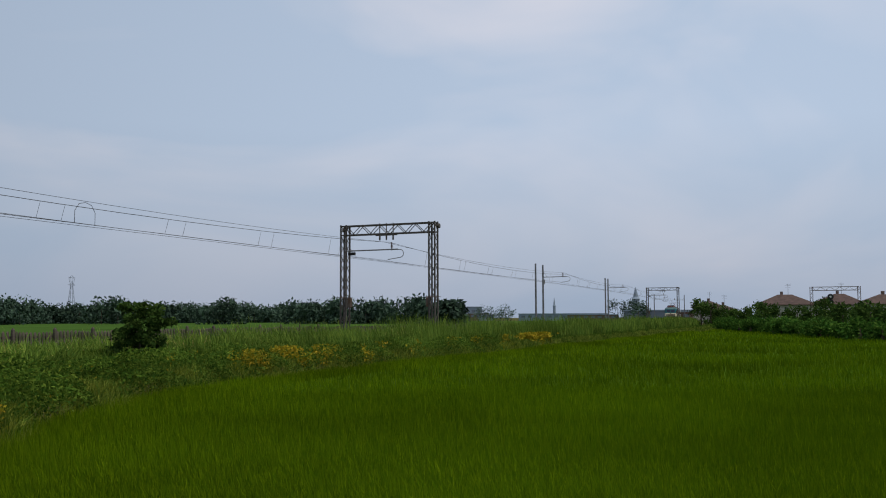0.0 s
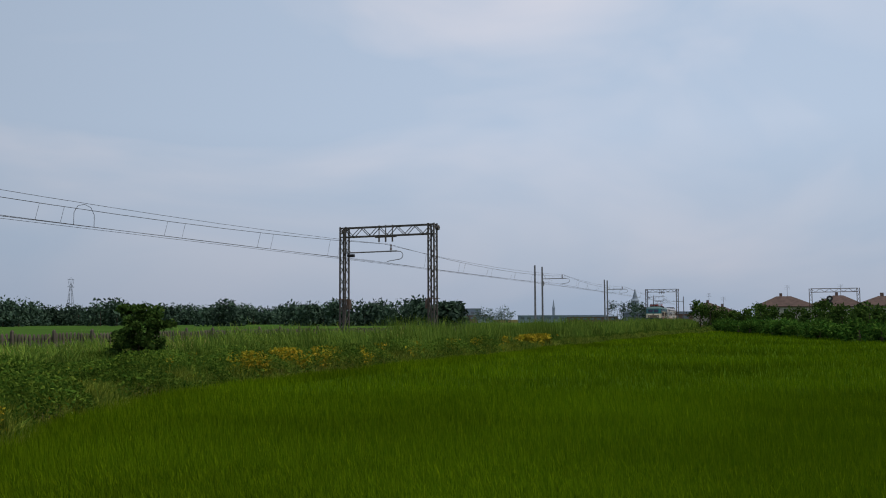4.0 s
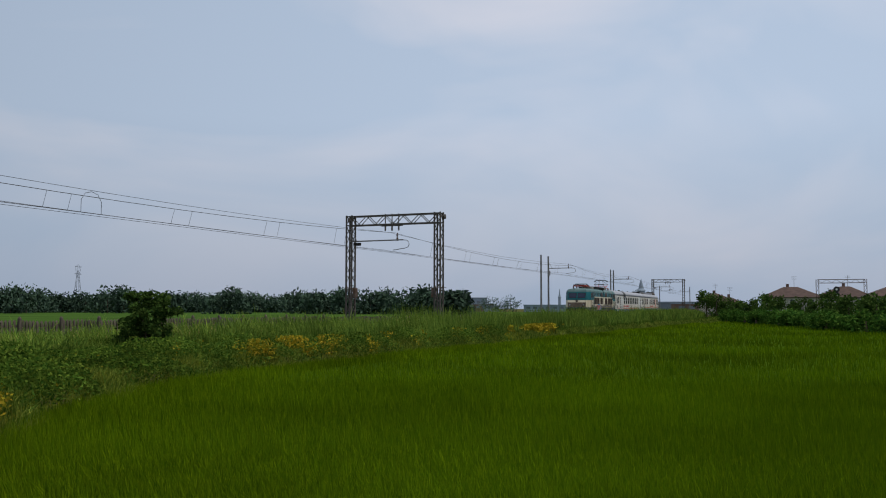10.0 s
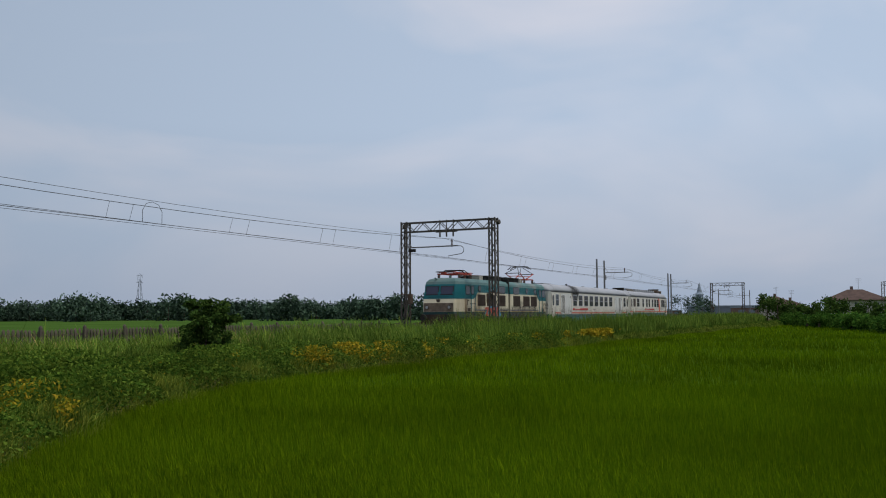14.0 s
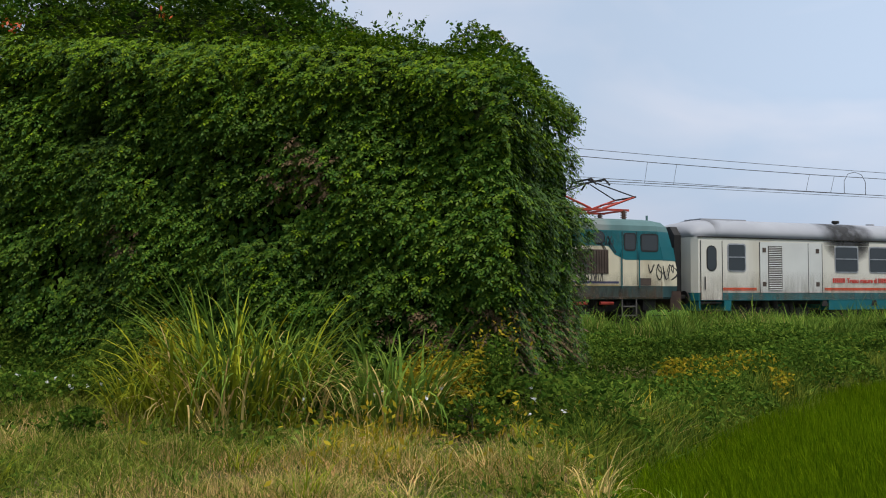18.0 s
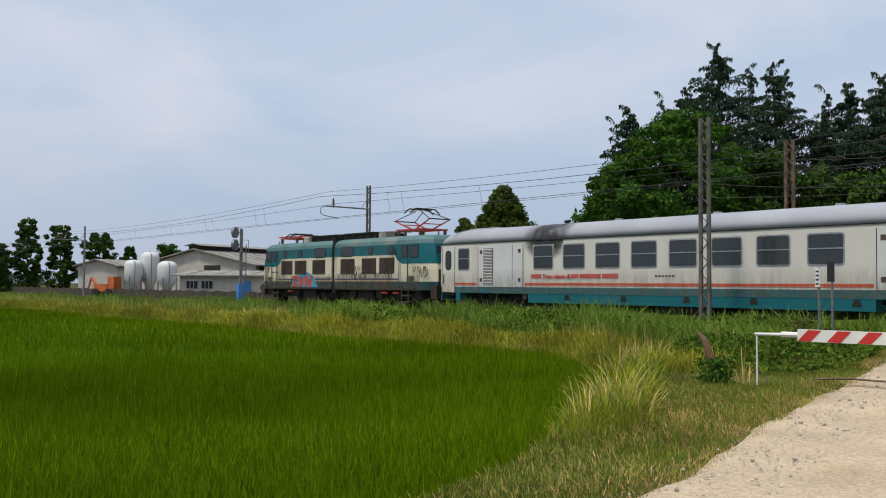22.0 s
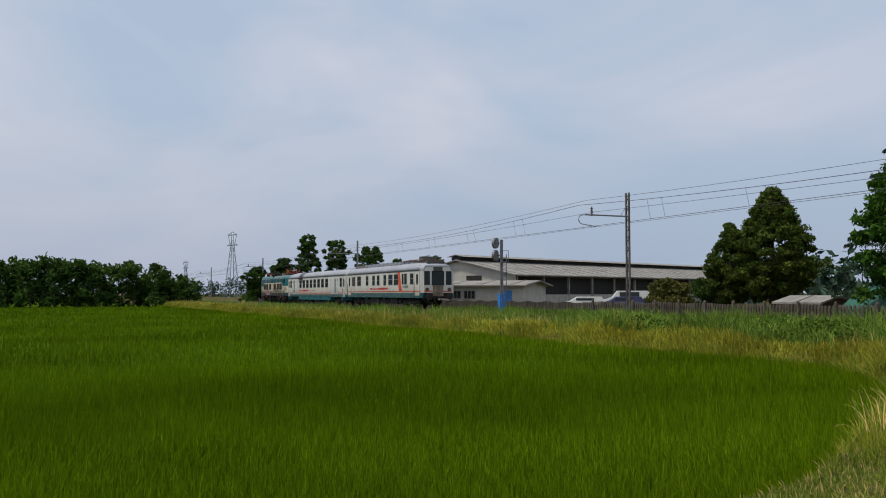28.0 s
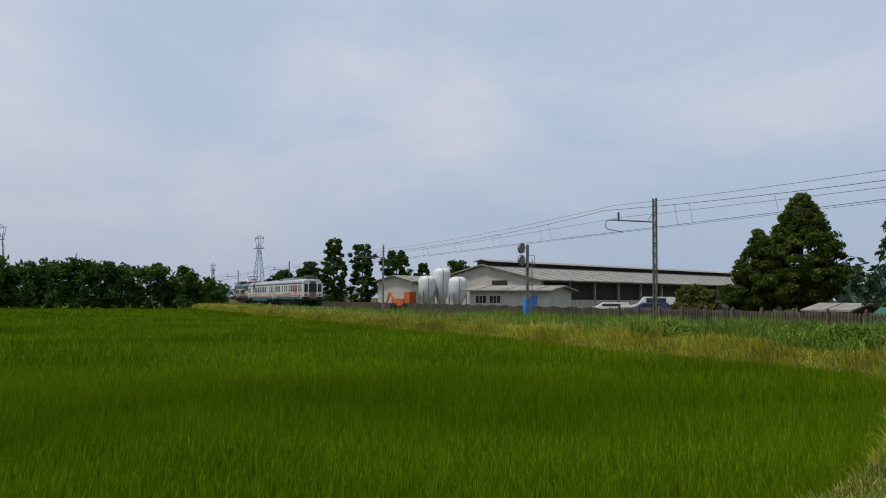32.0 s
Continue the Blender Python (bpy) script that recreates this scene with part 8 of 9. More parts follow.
box(bm, -3.0, -2.2, -1.3, 1.3, 0.0, 0.9)
part("earth_pile", bm, M["rust"], tarp)
shed("field_shelter", (-48.4, 17.0), (-44.6, 17.0), 1.3, 0.95, 1.32, "rust", "tin", "low rusty tin shelter behind the fence", "shed", over=0.25)


def parked(x, y, rz, material, label, L=4.4, H=1.5, van=False):
    ob = thing("parked_van" if van else "parked_car", label, "van" if van else "car", pose(x, y, 0.05, 0, 0, rz))
    bm = new_bm()
    prof = [(0, 0.3), (0, 0.8), (0.9, 0.95), (1.5, H), (L - 0.3, H), (L, 0.9), (L, 0.3)] if not van else [(0, 0.3), (0, 1.0), (0.7, 1.2), (1.2, H), (L, H), (L, 0.3)]
    loft(bm, [[(px, y_, z) for px, z in prof] for y_ in (-0.85, 0.85)])
    part("body", bm, M[material], ob)
    bm = new_bm()
    box(bm, 1.35, L - 0.9, -0.86, 0.86, 0.98, H - 0.12)
    part("side_glass", bm, M["pane"], ob)
    for px in (0.8, L - 0.8):
        for py in (-0.8, 0.8):
            bm = new_bm()
            rod(bm, (px, py - 0.1, 0.31), (px, py + 0.1, 0.31), 0.31, seg=16)
            part("wheel", bm, M["rubber"], ob)


parked(-67.6, 10.2, 62, "white", "white car parked behind the fence", 3.7, 1.3)
parked(-66.0, 12.9, 62, "navy", "dark blue car parked behind the fence", 3.7, 1.3)
parked(-73.2, 18.0, 60, "white", "plain white box van parked in the farmyard", 4.0, 1.8, True)

for k, (head, d, h) in enumerate(((-170.7, 330, 22.5), (-173.4, 430, 16.0), (-185.0, 350, 25.0), (-44.55, 600, 27.0))):
    x, y = polar(head, d)
    ob = thing("pylon", "grey lattice power pylon on the horizon", "pylon", pose(x, y, 0, 0, 0, 20))
    bm = new_bm()
    for a, b in ((-1, -1), (1, -1), (1, 1), (-1, 1)):
        rod(bm, (a * h * 0.09, b * h * 0.09, 0), (a * h * 0.02, b * h * 0.02, h * 0.8), 0.13, 0.1, seg=4)
        rod(bm, (a * h * 0.02, b * h * 0.02, h * 0.8), (a * h * 0.05, b * h * 0.05, h), 0.1, 0.08, seg=4)
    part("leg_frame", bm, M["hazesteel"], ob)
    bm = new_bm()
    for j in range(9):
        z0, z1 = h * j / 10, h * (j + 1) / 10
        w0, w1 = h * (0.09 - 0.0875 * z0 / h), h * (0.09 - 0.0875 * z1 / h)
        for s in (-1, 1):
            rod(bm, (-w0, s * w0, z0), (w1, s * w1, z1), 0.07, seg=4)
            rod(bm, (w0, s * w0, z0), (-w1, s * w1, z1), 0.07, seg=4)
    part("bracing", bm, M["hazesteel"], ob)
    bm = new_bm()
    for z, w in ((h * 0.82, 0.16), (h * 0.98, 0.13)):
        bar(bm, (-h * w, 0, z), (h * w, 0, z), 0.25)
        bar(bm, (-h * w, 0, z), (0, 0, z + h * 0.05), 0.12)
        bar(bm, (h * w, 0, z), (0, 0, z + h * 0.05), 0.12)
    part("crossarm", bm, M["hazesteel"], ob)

# light signal with two round heads on the far side of the track
sig = thing("light_signal", "grey signal mast with two round signal heads and a ladder", "railway signal", pose(-64.8, 3.6, 0))
bm = new_bm()
bar(bm, (0, 0, 0), (0, 0, 5.75), 0.18)
part("mast", bm, M["galv"], sig)
for z in (5.5, 4.55):
    bm = new_bm()
    rod(bm, (-0.25, -0.3, z), (-0.42, -0.42, z), 0.42, seg=20)
    hd = part("signal_head", bm, M["galv"], sig, "pale round signal head seen from behind")
    bm = new_bm()
    bar(bm, (0, 0, z), (-0.3, -0.3, z), 0.08)
    part("bracket", bm, M["galv"], hd)
bm = new_bm()
for y in (-0.16, 0.16):
    bar(bm, (0.5, y, 0), (0.5, y, 4.6), 0.05)
for k in range(15):
    bar(bm, (0.5, -0.16, 0.3 + k * 0.29), (0.5, 0.16, 0.3 + k * 0.29), 0.03)
box(bm, 0.05, 0.6, -0.3, 0.3, 3.95, 4.0)
for y in (-0.3, 0.3):
    bar(bm, (0.6, y, 4.0), (0.6, y, 4.9), 0.03)
bar(bm, (0.6, -0.3, 4.9), (0.6, 0.3, 4.9), 0.03)
part("ladder", bm, M["galv"], sig)
bm = new_bm()
box(bm, 0.1, 0.5, -0.4, 0.1, 0.3, 1.6)
part("relay_cabinet", bm, M["bluebox"], sig, "small bright blue cabinet")

# village roofs and the second line's portal on the far right


def hip_house(x, y, wide, deep, eave_h, ridge_h, turn_):
    """A plain two-storey village house under a low hipped roof."""
    ob = thing("village_house", "pale village house with a hipped brown tile roof", "house", pose(x, y, 0, 0, 0, turn_), group="village houses")
    for a, b, c, d in ((-deep / 2, -deep / 2 + 0.3, -wide / 2, wide / 2), (deep / 2 - 0.3, deep / 2, -wide / 2, wide / 2), (-deep / 2 + 0.3, deep / 2 - 0.3, -wide / 2, -wide / 2 + 0.3), (-deep / 2 + 0.3, deep / 2 - 0.3, wide / 2 - 0.3, wide / 2)):
        bm = new_bm()
        box(bm, a, b, c, d, 0, eave_h)
        part("wall", bm, M["plaster"], ob)
    e, r = 0.6, max(0.3, (wide - deep) / 2)
    low = [(-deep / 2 - e, -wide / 2 - e, eave_h - 0.1), (deep / 2 + e, -wide / 2 - e, eave_h - 0.1), (deep / 2 + e, wide / 2 + e, eave_h - 0.1), (-deep / 2 - e, wide / 2 + e, eave_h - 0.1)]
    up = [(0, -r, ridge_h), (0, r, ridge_h)]
    for q in ((low[0], low[1], up[0]), (low[1], low[2], up[1], up[0]), (low[2], low[3], up[1]), (low[3], low[0], up[0], up[1])):
        bm = new_bm()
        loft(bm, [q, [(px_, py_, pz_ - 0.14) for px_, py_, pz_ in q]])
        part("roof_slope", bm, M["tile"], ob)
    for j in range(3):
        v = -wide / 2 + wide * (j + 0.5) / 3
        bm = new_bm()
        box(bm, -deep / 2 - 0.04, -deep / 2 - 0.002, v - 0.5, v + 0.5, eave_h - 1.9, eave_h - 0.6)
        f = part("window", bm, M["white"], ob)
        bm = new_bm()
        box(bm, -deep / 2 - 0.07, -deep / 2 - 0.042, v - 0.42, v + 0.42, eave_h - 1.82, eave_h - 0.68)
        part("pane", bm, M["pane"], f)
    bm = new_bm()
    box(bm, 0.6, 1.2, r * 0.4 - 0.3, r * 0.4 + 0.3, ridge_h - 0.9, ridge_h + 0.7)
    part("chimney", bm, M["brick"], ob)
    bm = new_bm()
    rod(bm, (0.1, -r * 0.5, ridge_h - 0.1), (0.1, -r * 0.5, ridge_h + 2.4), 0.035)
    for z in (1.6, 2.0, 2.3):
        bar(bm, (0.1, -r * 0.5 - 0.6, ridge_h + z), (0.1, -r * 0.5 + 0.6, ridge_h + z), 0.03)
    part("aerial", bm, M["galv"], ob)


for x, y, wide, deep, eave_h, ridge_h, turn_ in ((231.0, -3.6, 6.0, 6.0, 3.0, 4.4, 8), (245.0, 1.5, 7.0, 6.0, 4.2, 5.6, 0), (221.0, -17.8, 12.0, 9.0, 4.3, 6.5, 6), (224.0, -29.0, 11.0, 9.0, 4.3, 6.6, -4), (212.0, -38.0, 11.0, 8.0, 4.2, 6.1, 10)):
    hip_house(x, y, wide, deep, eave_h, ridge_h, turn_)
pp = thing("catenary_portal", "distant lattice portal of a second railway line", "portal", group="overhead line portals")
x0, y0 = polar(-1.1, 190)
x1, y1 = polar(1.4, 190)
for x, y in ((x0, y0), (x1, y1)):
    bm = new_bm()
    lattice(bm, (x, y, -0.2), 7.4, 0.5, 0.5, 0.1, 0.05, 0.8)
    part("leg", bm, M["rust"], pp)
bm = new_bm()
for z in (6.5, 7.15):
    bar(bm, (x0, y0, z), (x1, y1, z), 0.12)
for k in range(10):
    a, b = k / 10, (k + 1) / 10
    bar(bm, (x0 + (x1 - x0) * a, y0 + (y1 - y0) * a, 6.5 if k % 2 else 7.15), (x0 + (x1 - x0) * b, y0 + (y1 - y0) * b, 7.15 if k % 2 else 6.5), 0.06)
part("beam", bm, M["rust"], pp)
xs_, ys_ = polar(-0.1, 186)
sg = thing("light_signal", "black two-lamp railway signal with white hoods", "railway signal", pose(xs_, ys_, 0, 0, 0, 90))
bm = new_bm()
rod(bm, (0, 0, -0.2), (0, 0, 4.4), 0.1)
part("mast", bm, M["galv"], sg)
for z in (4.2, 5.2):
    bm = new_bm()
    rod(bm, (0, 0.12, z), (0, 0.2, z), 0.55, seg=18)
    h_ = part("signal_head", bm, M["black"], sg)
    bm = new_bm()
    rod(bm, (0, 0.2, z), (0, 0.26, z), 0.2, seg=14)
    part("lens", bm, M["white"], h_)

# works and offices on the horizon, haze put into most of their colours
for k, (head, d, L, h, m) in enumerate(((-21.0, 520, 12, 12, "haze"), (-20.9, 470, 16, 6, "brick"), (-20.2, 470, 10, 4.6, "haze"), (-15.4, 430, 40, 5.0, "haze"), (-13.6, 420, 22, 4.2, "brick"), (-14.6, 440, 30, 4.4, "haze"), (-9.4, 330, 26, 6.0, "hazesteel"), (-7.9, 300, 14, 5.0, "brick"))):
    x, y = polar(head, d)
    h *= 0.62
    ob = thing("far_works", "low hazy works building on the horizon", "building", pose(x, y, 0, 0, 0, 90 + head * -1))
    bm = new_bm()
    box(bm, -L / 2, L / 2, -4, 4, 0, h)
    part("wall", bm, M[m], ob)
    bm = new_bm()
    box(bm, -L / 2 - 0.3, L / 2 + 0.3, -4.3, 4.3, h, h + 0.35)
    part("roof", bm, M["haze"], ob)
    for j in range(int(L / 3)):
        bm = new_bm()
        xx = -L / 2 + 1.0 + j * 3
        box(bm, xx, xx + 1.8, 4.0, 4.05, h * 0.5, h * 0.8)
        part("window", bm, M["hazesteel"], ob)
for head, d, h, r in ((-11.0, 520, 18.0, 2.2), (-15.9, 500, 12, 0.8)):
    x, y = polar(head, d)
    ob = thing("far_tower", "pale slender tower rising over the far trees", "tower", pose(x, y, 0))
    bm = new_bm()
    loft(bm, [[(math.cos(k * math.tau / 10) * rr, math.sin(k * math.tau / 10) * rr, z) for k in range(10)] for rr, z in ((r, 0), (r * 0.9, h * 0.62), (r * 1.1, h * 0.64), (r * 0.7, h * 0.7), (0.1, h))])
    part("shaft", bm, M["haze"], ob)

# ---------------------------------------------------------------- grasses


def sector(n, h0, h1, d0, d1, power=0.0):
    """Random ground points in a sector round the camera, denser near it."""
    head = np.radians(RNG.uniform(h0, h1, n))
    q = RNG.uniform(0, 1, n)
    d = d0 * (d1 / d0) ** q
    return d * np.cos(head), -27.6 - d * np.sin(head), d


# rice: thinner and coarser with distance, and a close-set margin along the banks
for nm, h0, h1, ef in (("rice_right", -64, 6, edge_right), ("rice_left", -189, -110, edge_left)):
    x, y, d = sector(220000, h0, h1, 6.5, 190)
    q_ = RNG.uniform(0, 1, 36000) ** 1.7
    mx = 3.95 + 116 * q_ if nm == "rice_right" else -2.6 - 147 * q_
    my = ef(mx) - RNG.uniform(0.1, 1.5, 36000)
    nx_, ny_, nd_ = sector(170000, h0, h1, 4.5, 26)
    x, y = np.concatenate([x, mx, nx_]), np.concatenate([y, my, ny_])
    d = np.hypot(x, y + 27.6)
    ok = (y < ef(x) - 0.12) & (d > 4.0) & ((x > 3.95) if nm == "rice_right" else (x < -2.4) & (x > -152))
    x, y, d = x[ok], y[ok], d[ok]
    patch = 0.5 + 0.5 * np.sin(x * 0.31 + np.sin(y * 0.23) * 2) * np.sin(y * 0.27 + 1.3) + 0.25 * np.sin(x * 1.3 + 2 * np.sin(y * 0.9)) * np.sin(y * 1.1 + x * 0.4)
    hgt = 0.29 + 0.10 * patch
    near = d < 13
    wid = 0.0115 * np.maximum(1.0, d / 10.0)
    z = np.full(len(x), -0.48)
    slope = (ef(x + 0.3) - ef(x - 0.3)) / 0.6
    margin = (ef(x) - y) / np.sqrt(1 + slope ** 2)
    # share of blades given the brightened colour, most at the edge
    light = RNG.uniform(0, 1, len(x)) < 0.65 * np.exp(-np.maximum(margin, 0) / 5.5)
    for tint, m, lb in ((~light, "rice", "young green rice plants standing dense in the flooded field"), (light, "ricelight", "rice plants along the field's margin in a brightened copy of the colour")):
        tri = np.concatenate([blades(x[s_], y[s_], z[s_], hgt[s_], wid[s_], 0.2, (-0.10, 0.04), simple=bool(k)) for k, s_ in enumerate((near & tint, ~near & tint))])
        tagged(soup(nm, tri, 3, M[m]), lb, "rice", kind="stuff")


def ripple(x, y, size, seed):
    """A smooth random field over the ground, about -1 to 1, with patches of the given size."""
    g = np.random.default_rng(seed)
    out = np.zeros(len(x))
    for k in range(7):
        a, f = g.uniform(0, math.tau), g.uniform(0.6, 1.7) * math.tau / size / 2
        out += np.sin((x * math.cos(a) + y * math.sin(a)) * f + g.uniform(0, math.tau))
    return out / 2.2


def arching(cx, cy, n, spread, length, wide, name, material, label, droop=1.0):
    """A clump of long strap leaves that rise steeply and hang over at the tips."""
    a, q = RNG.uniform(0, math.tau, n), np.sqrt(RNG.uniform(0, 1, n))
    bx, by = cx + np.cos(a) * q * spread, cy + np.sin(a) * q * spread
    a = a + RNG.normal(0, 0.7, n)
    L, w = length * RNG.uniform(0.5, 1.15, n), wide * RNG.uniform(0.6, 1.2, n)
    th0 = np.radians(RNG.uniform(66, 89, n))
    th1 = th0 - np.radians(RNG.uniform(40, 165, n)) * droop
    p = np.stack([bx, by, ground_z(bx, by) - 0.03], 1)
    side = np.stack([-np.sin(a), np.cos(a), np.zeros(n)], 1)
    quads, m = [], 7
    for k in range(m):
        th = th0 + (th1 - th0) * ((k + 0.5) / m) ** 1.7
        step = np.stack([np.cos(a) * np.cos(th), np.sin(a) * np.cos(th), np.sin(th)], 1) * (L / m)[:, None]
        w0, w1 = (w * (1 - (k / m) ** 2.2))[:, None] / 2, (w * (1 - ((k + 1) / m) ** 2.2) + 0.001)[:, None] / 2
        quads.append(np.stack([p - side * w0, p + side * w0, p + step + side * w1, p + step - side * w1], 1))
        p = p + step
    return tagged(soup(name, np.concatenate(quads), 4, M[material]), label, "reeds", kind="stuff")


def belt(n, x0, x1, lo, hi, tall, wide, material, name, label, power=1.0, drift=(0, 0), lean=0.35, clump=0.0):
    """Grass between two edge lines, both functions of x."""
    x = x0 + (x1 - x0) * RNG.uniform(0, 1, n) ** power
    a, b = lo(x), hi(x)
    y = a + (b - a) * RNG.uniform(0, 1, n)
    if clump:
        keep = RNG.uniform(0, 1, n) < np.clip(0.55 + clump * ripple(x, y, 3.0, len(name) + len(label)), 0.06, 1)
        x, y = x[keep], y[keep]
    ok = road_near(x, y) > ROAD_HALF + 0.25
    x, y = x[ok], y[ok]
    d = np.hypot(x, y + 27.6)
    hh = (tall(x) if callable(tall) else tall) * np.clip(0.85 + 0.22 * ripple(x, y, 2.4, 3), 0.5, 1.25)
    wd, near = wide * np.maximum(1.0, d / 22.0), d < 45
    tri = np.concatenate([blades(x[s_], y[s_], ground_z(x[s_], y[s_]) - 0.04, hh[s_], wd[s_], lean, drift, simple=bool(k)) for k, s_ in enumerate((near, ~near))])
    return tagged(soup(name, tri, 3, M[material]), label, "grass", kind="stuff")


track_lo = lambda off: (lambda x: bend_np(x) + off)
# towards the incoming train
belt(90000, 8, 190, lambda x: np.maximum(edge_right(x) + 1.2, bend_np(x) - np.interp(x, [8, 22, 40], [5.2, 6.4, 9.0])), track_lo(-2.9), lambda x: np.interp(x, [8, 24, 34, 46, 60], [1.0, 1.05, 1.35, 1.55, 1.6]), 0.024, "reed", "tall_grass", "tall green grass along the railway", 1.5, (-0.15, 0.05), 0.28, 0.25)
belt(9000, 9, 190, lambda x: np.maximum(edge_right(x) + 2.0, bend_np(x) - 6.0), track_lo(-3.2), 1.08, 0.012, "straw", "seed_grass", "pale seed heads above the tall grass", 1.5, (-0.15, 0.05), 0.3, 0.3)
belt(64000, 5, 190, lambda x: edge_right(x) - 0.35, lambda x: edge_right(x) + 2.2, 0.42, 0.026, "weed", "bank_grass", "rough green growth on the field bank", 1.5, (0, 0), 0.5, 0.3)
gx_ = 7 + 60 * RNG.uniform(0, 1, 60000) ** 1.4
gy_ = edge_right(gx_) + RNG.uniform(-0.1, 1.3, 60000)
ok = ripple(gx_, gy_, 1.1, 71) + 0.6 * ripple(gx_, gy_, 7.0, 72) + RNG.normal(0, 0.35, 60000) > 1.6
gx_, gy_ = gx_[ok], gy_[ok]
tagged(soup("yellowed_weeds", leaves(np.column_stack([gx_, gy_, ground_z(gx_, gy_) + RNG.uniform(0.08, 0.6, len(gx_))]), 0.042 * np.maximum(1.0, np.hypot(gx_, gy_ + 27.6) / 22), 0.2), 4, M["gold"]), "patches of yellowed weeds along the field edge", "weeds", kind="stuff")
belt(14000, 5, 60, lambda x: edge_right(x) - 0.4, lambda x: edge_right(x) + 0.5, 0.24, 0.02, "stalk", "dry_margin", "yellowish grass at the field's edge", 1.2, (0, 0), 0.6, 0.6)
# unseen belt, added so that no bright ground shows under the train
belt(34000, -75, 75, track_lo(3.0), track_lo(5.6), 0.72, 0.03, "reed", "far_side_grass", "rough green grass between the track and the fence", 1.0, (0, 0), 0.4, 0.4)
# towards the leaving train
belt(88000, -190, -11.5, lambda x: edge_left(x) + 1.6, track_lo(-2.6), lambda x: np.interp(x, [-60, -30, -20], [0.55, 0.62, 0.9]), 0.024, "reed", "tall_grass", "green grass along the railway bank", 0.5, (-0.1, 0.05), 0.36, 0.3)
belt(85000, -190, -11.0, lambda x: edge_left(x) - 0.4, lambda x: edge_left(x) + 3.0, 0.6, 0.022, "goldgrass", "yellow_grass", "yellow-green grass along the field edge", 0.5, (-0.1, 0), 0.42, 0.55)
belt(7000, -190, -12.0, lambda x: edge_left(x) + 0.2, lambda x: edge_left(x) + 4.0, 0.85, 0.014, "straw", "seed_grass", "pale dry stalks along the field edge", 0.5, (-0.1, 0), 0.35, 0.6)
belt(30000, -100, -12.0, lambda x: edge_left(x) + 0.7, track_lo(-2.8), lambda x: np.interp(x, [-40, -24], [0.8, 1.1]), 0.034, "reed", "reed_tuft", "taller reed tufts in the verge", 0.6, (-0.1, 0), 0.45, 1.1)
belt(14000, -120, -11.0, lambda x: edge_left(x) + 0.1, lambda x: edge_left(x) + 2.6, 0.5, 0.03, "gold", "yellowed_weeds", "yellowed weeds along the field edge", 0.6, (0, 0), 0.5, 0.9)
belt(52000, -150, -11.0, lambda x: edge_left(x) - 0.4, lambda x: edge_left(x) + 3.6, 0.5, 0.026, "lawn", "bank_grass", "rough green growth on the field bank", 0.55, (0, 0), 0.5, 0.5)

belt(40000, -150, -11.0, lambda x: edge_left(x) - 0.5, lambda x: edge_left(x) + 0.6, 0.36, 0.022, "goldgrass", "bank_foot_grass", "yellow-green grass at the foot of the field bank", 0.5, (0, 0), 0.5)
belt(40000, 5, 150, lambda x: edge_right(x) - 0.5, lambda x: edge_right(x) + 0.5, 0.34, 0.022, "lawn", "bank_foot_grass", "green grass at the foot of the field bank", 1.6, (0, 0), 0.5)

# waste ground between the road, the house and the field: a mixture that drifts from dry to green
road_mid = lambda y: np.interp(y, [p[1] for p in ROAD], [p[0] for p in ROAD])
x, y, d = sector(300000, -158, -48, 3.4, 19.5)
off_road = road_near(x, y) - ROAD_HALF + 0.18 * ripple(x, y, 1.4, 41)
front = (np.column_stack([x, y]) - A) @ wall_n
right_side = x > road_mid(y)
ok = (off_road > -0.32) & right_side & ((x < 3.8) | (y > edge_right(x) - 0.1)) & ((front > -0.1) | (x < -1.5)) & (y < -7.5)
x, y, off_road = x[ok], y[ok], off_road[ok]
n1, n2, n3 = ripple(x, y, 2.6, 1), ripple(x, y, 1.1, 2), ripple(x, y, 4.5, 6)
dry = 1 / (1 + np.exp(-(-(y + 16.9) * 0.75 - (x - 1.2) * 0.85 + 2.8 * n1 + 1.6 * n2)))
dry = np.maximum(dry, 0.85 * np.exp(-((x + 2.4) ** 2 + (y + 15.6) ** 2) / 1.8))
goldy = np.exp(-((x - 4.2) ** 2 / 2.2 + (y + 18.3) ** 2 / 1.6)) * np.clip(0.35 + n2, 0, 1.2)
pick = RNG.uniform(0, 1, len(x))
tall = np.clip(0.14 + 0.07 * n2 + 0.08 * (1 - dry) + 0.22 * np.exp(-((x + 2.3) ** 2 + (y + 15.2) ** 2) / 2.5), 0.08, 0.6) * np.clip(off_road / 0.7, 0.25, 1)
kinds = np.where(pick < goldy * 0.30, 3, np.where(pick < goldy * 0.30 + dry * 0.36, 1, np.where(pick < goldy * 0.30 + dry * 0.60 + 0.04, 2, 0)))
kinds = np.where((off_road < 0.55 + 0.3 * n2) & (off_road > 0.02) & (RNG.uniform(0, 1, len(x)) < 0.75), 0, kinds)
for k, m, nm, lb in ((0, "lawn", "meadow_grass", "short green grass on the waste ground"), (1, "drybrown", "dry_lawn", "dry orange-brown grass on the waste ground"),
                     (2, "straw", "straw_grass", "dry straw-coloured stalks on the waste ground"), (3, "gold", "yellowed_weeds", "yellowed weeds at the foot of the climber")):
    s_ = kinds == k
    tagged(soup(nm, blades(x[s_], y[s_], ground_z(x[s_], y[s_]) - 0.03, tall[s_] * (1.0, 0.9, 1.3, 1.3)[k], (0.013, 0.013, 0.010, 0.022)[k], 0.95, simple=k in (1, 2)), 3, M[m]), lb, "grass", kind="stuff")
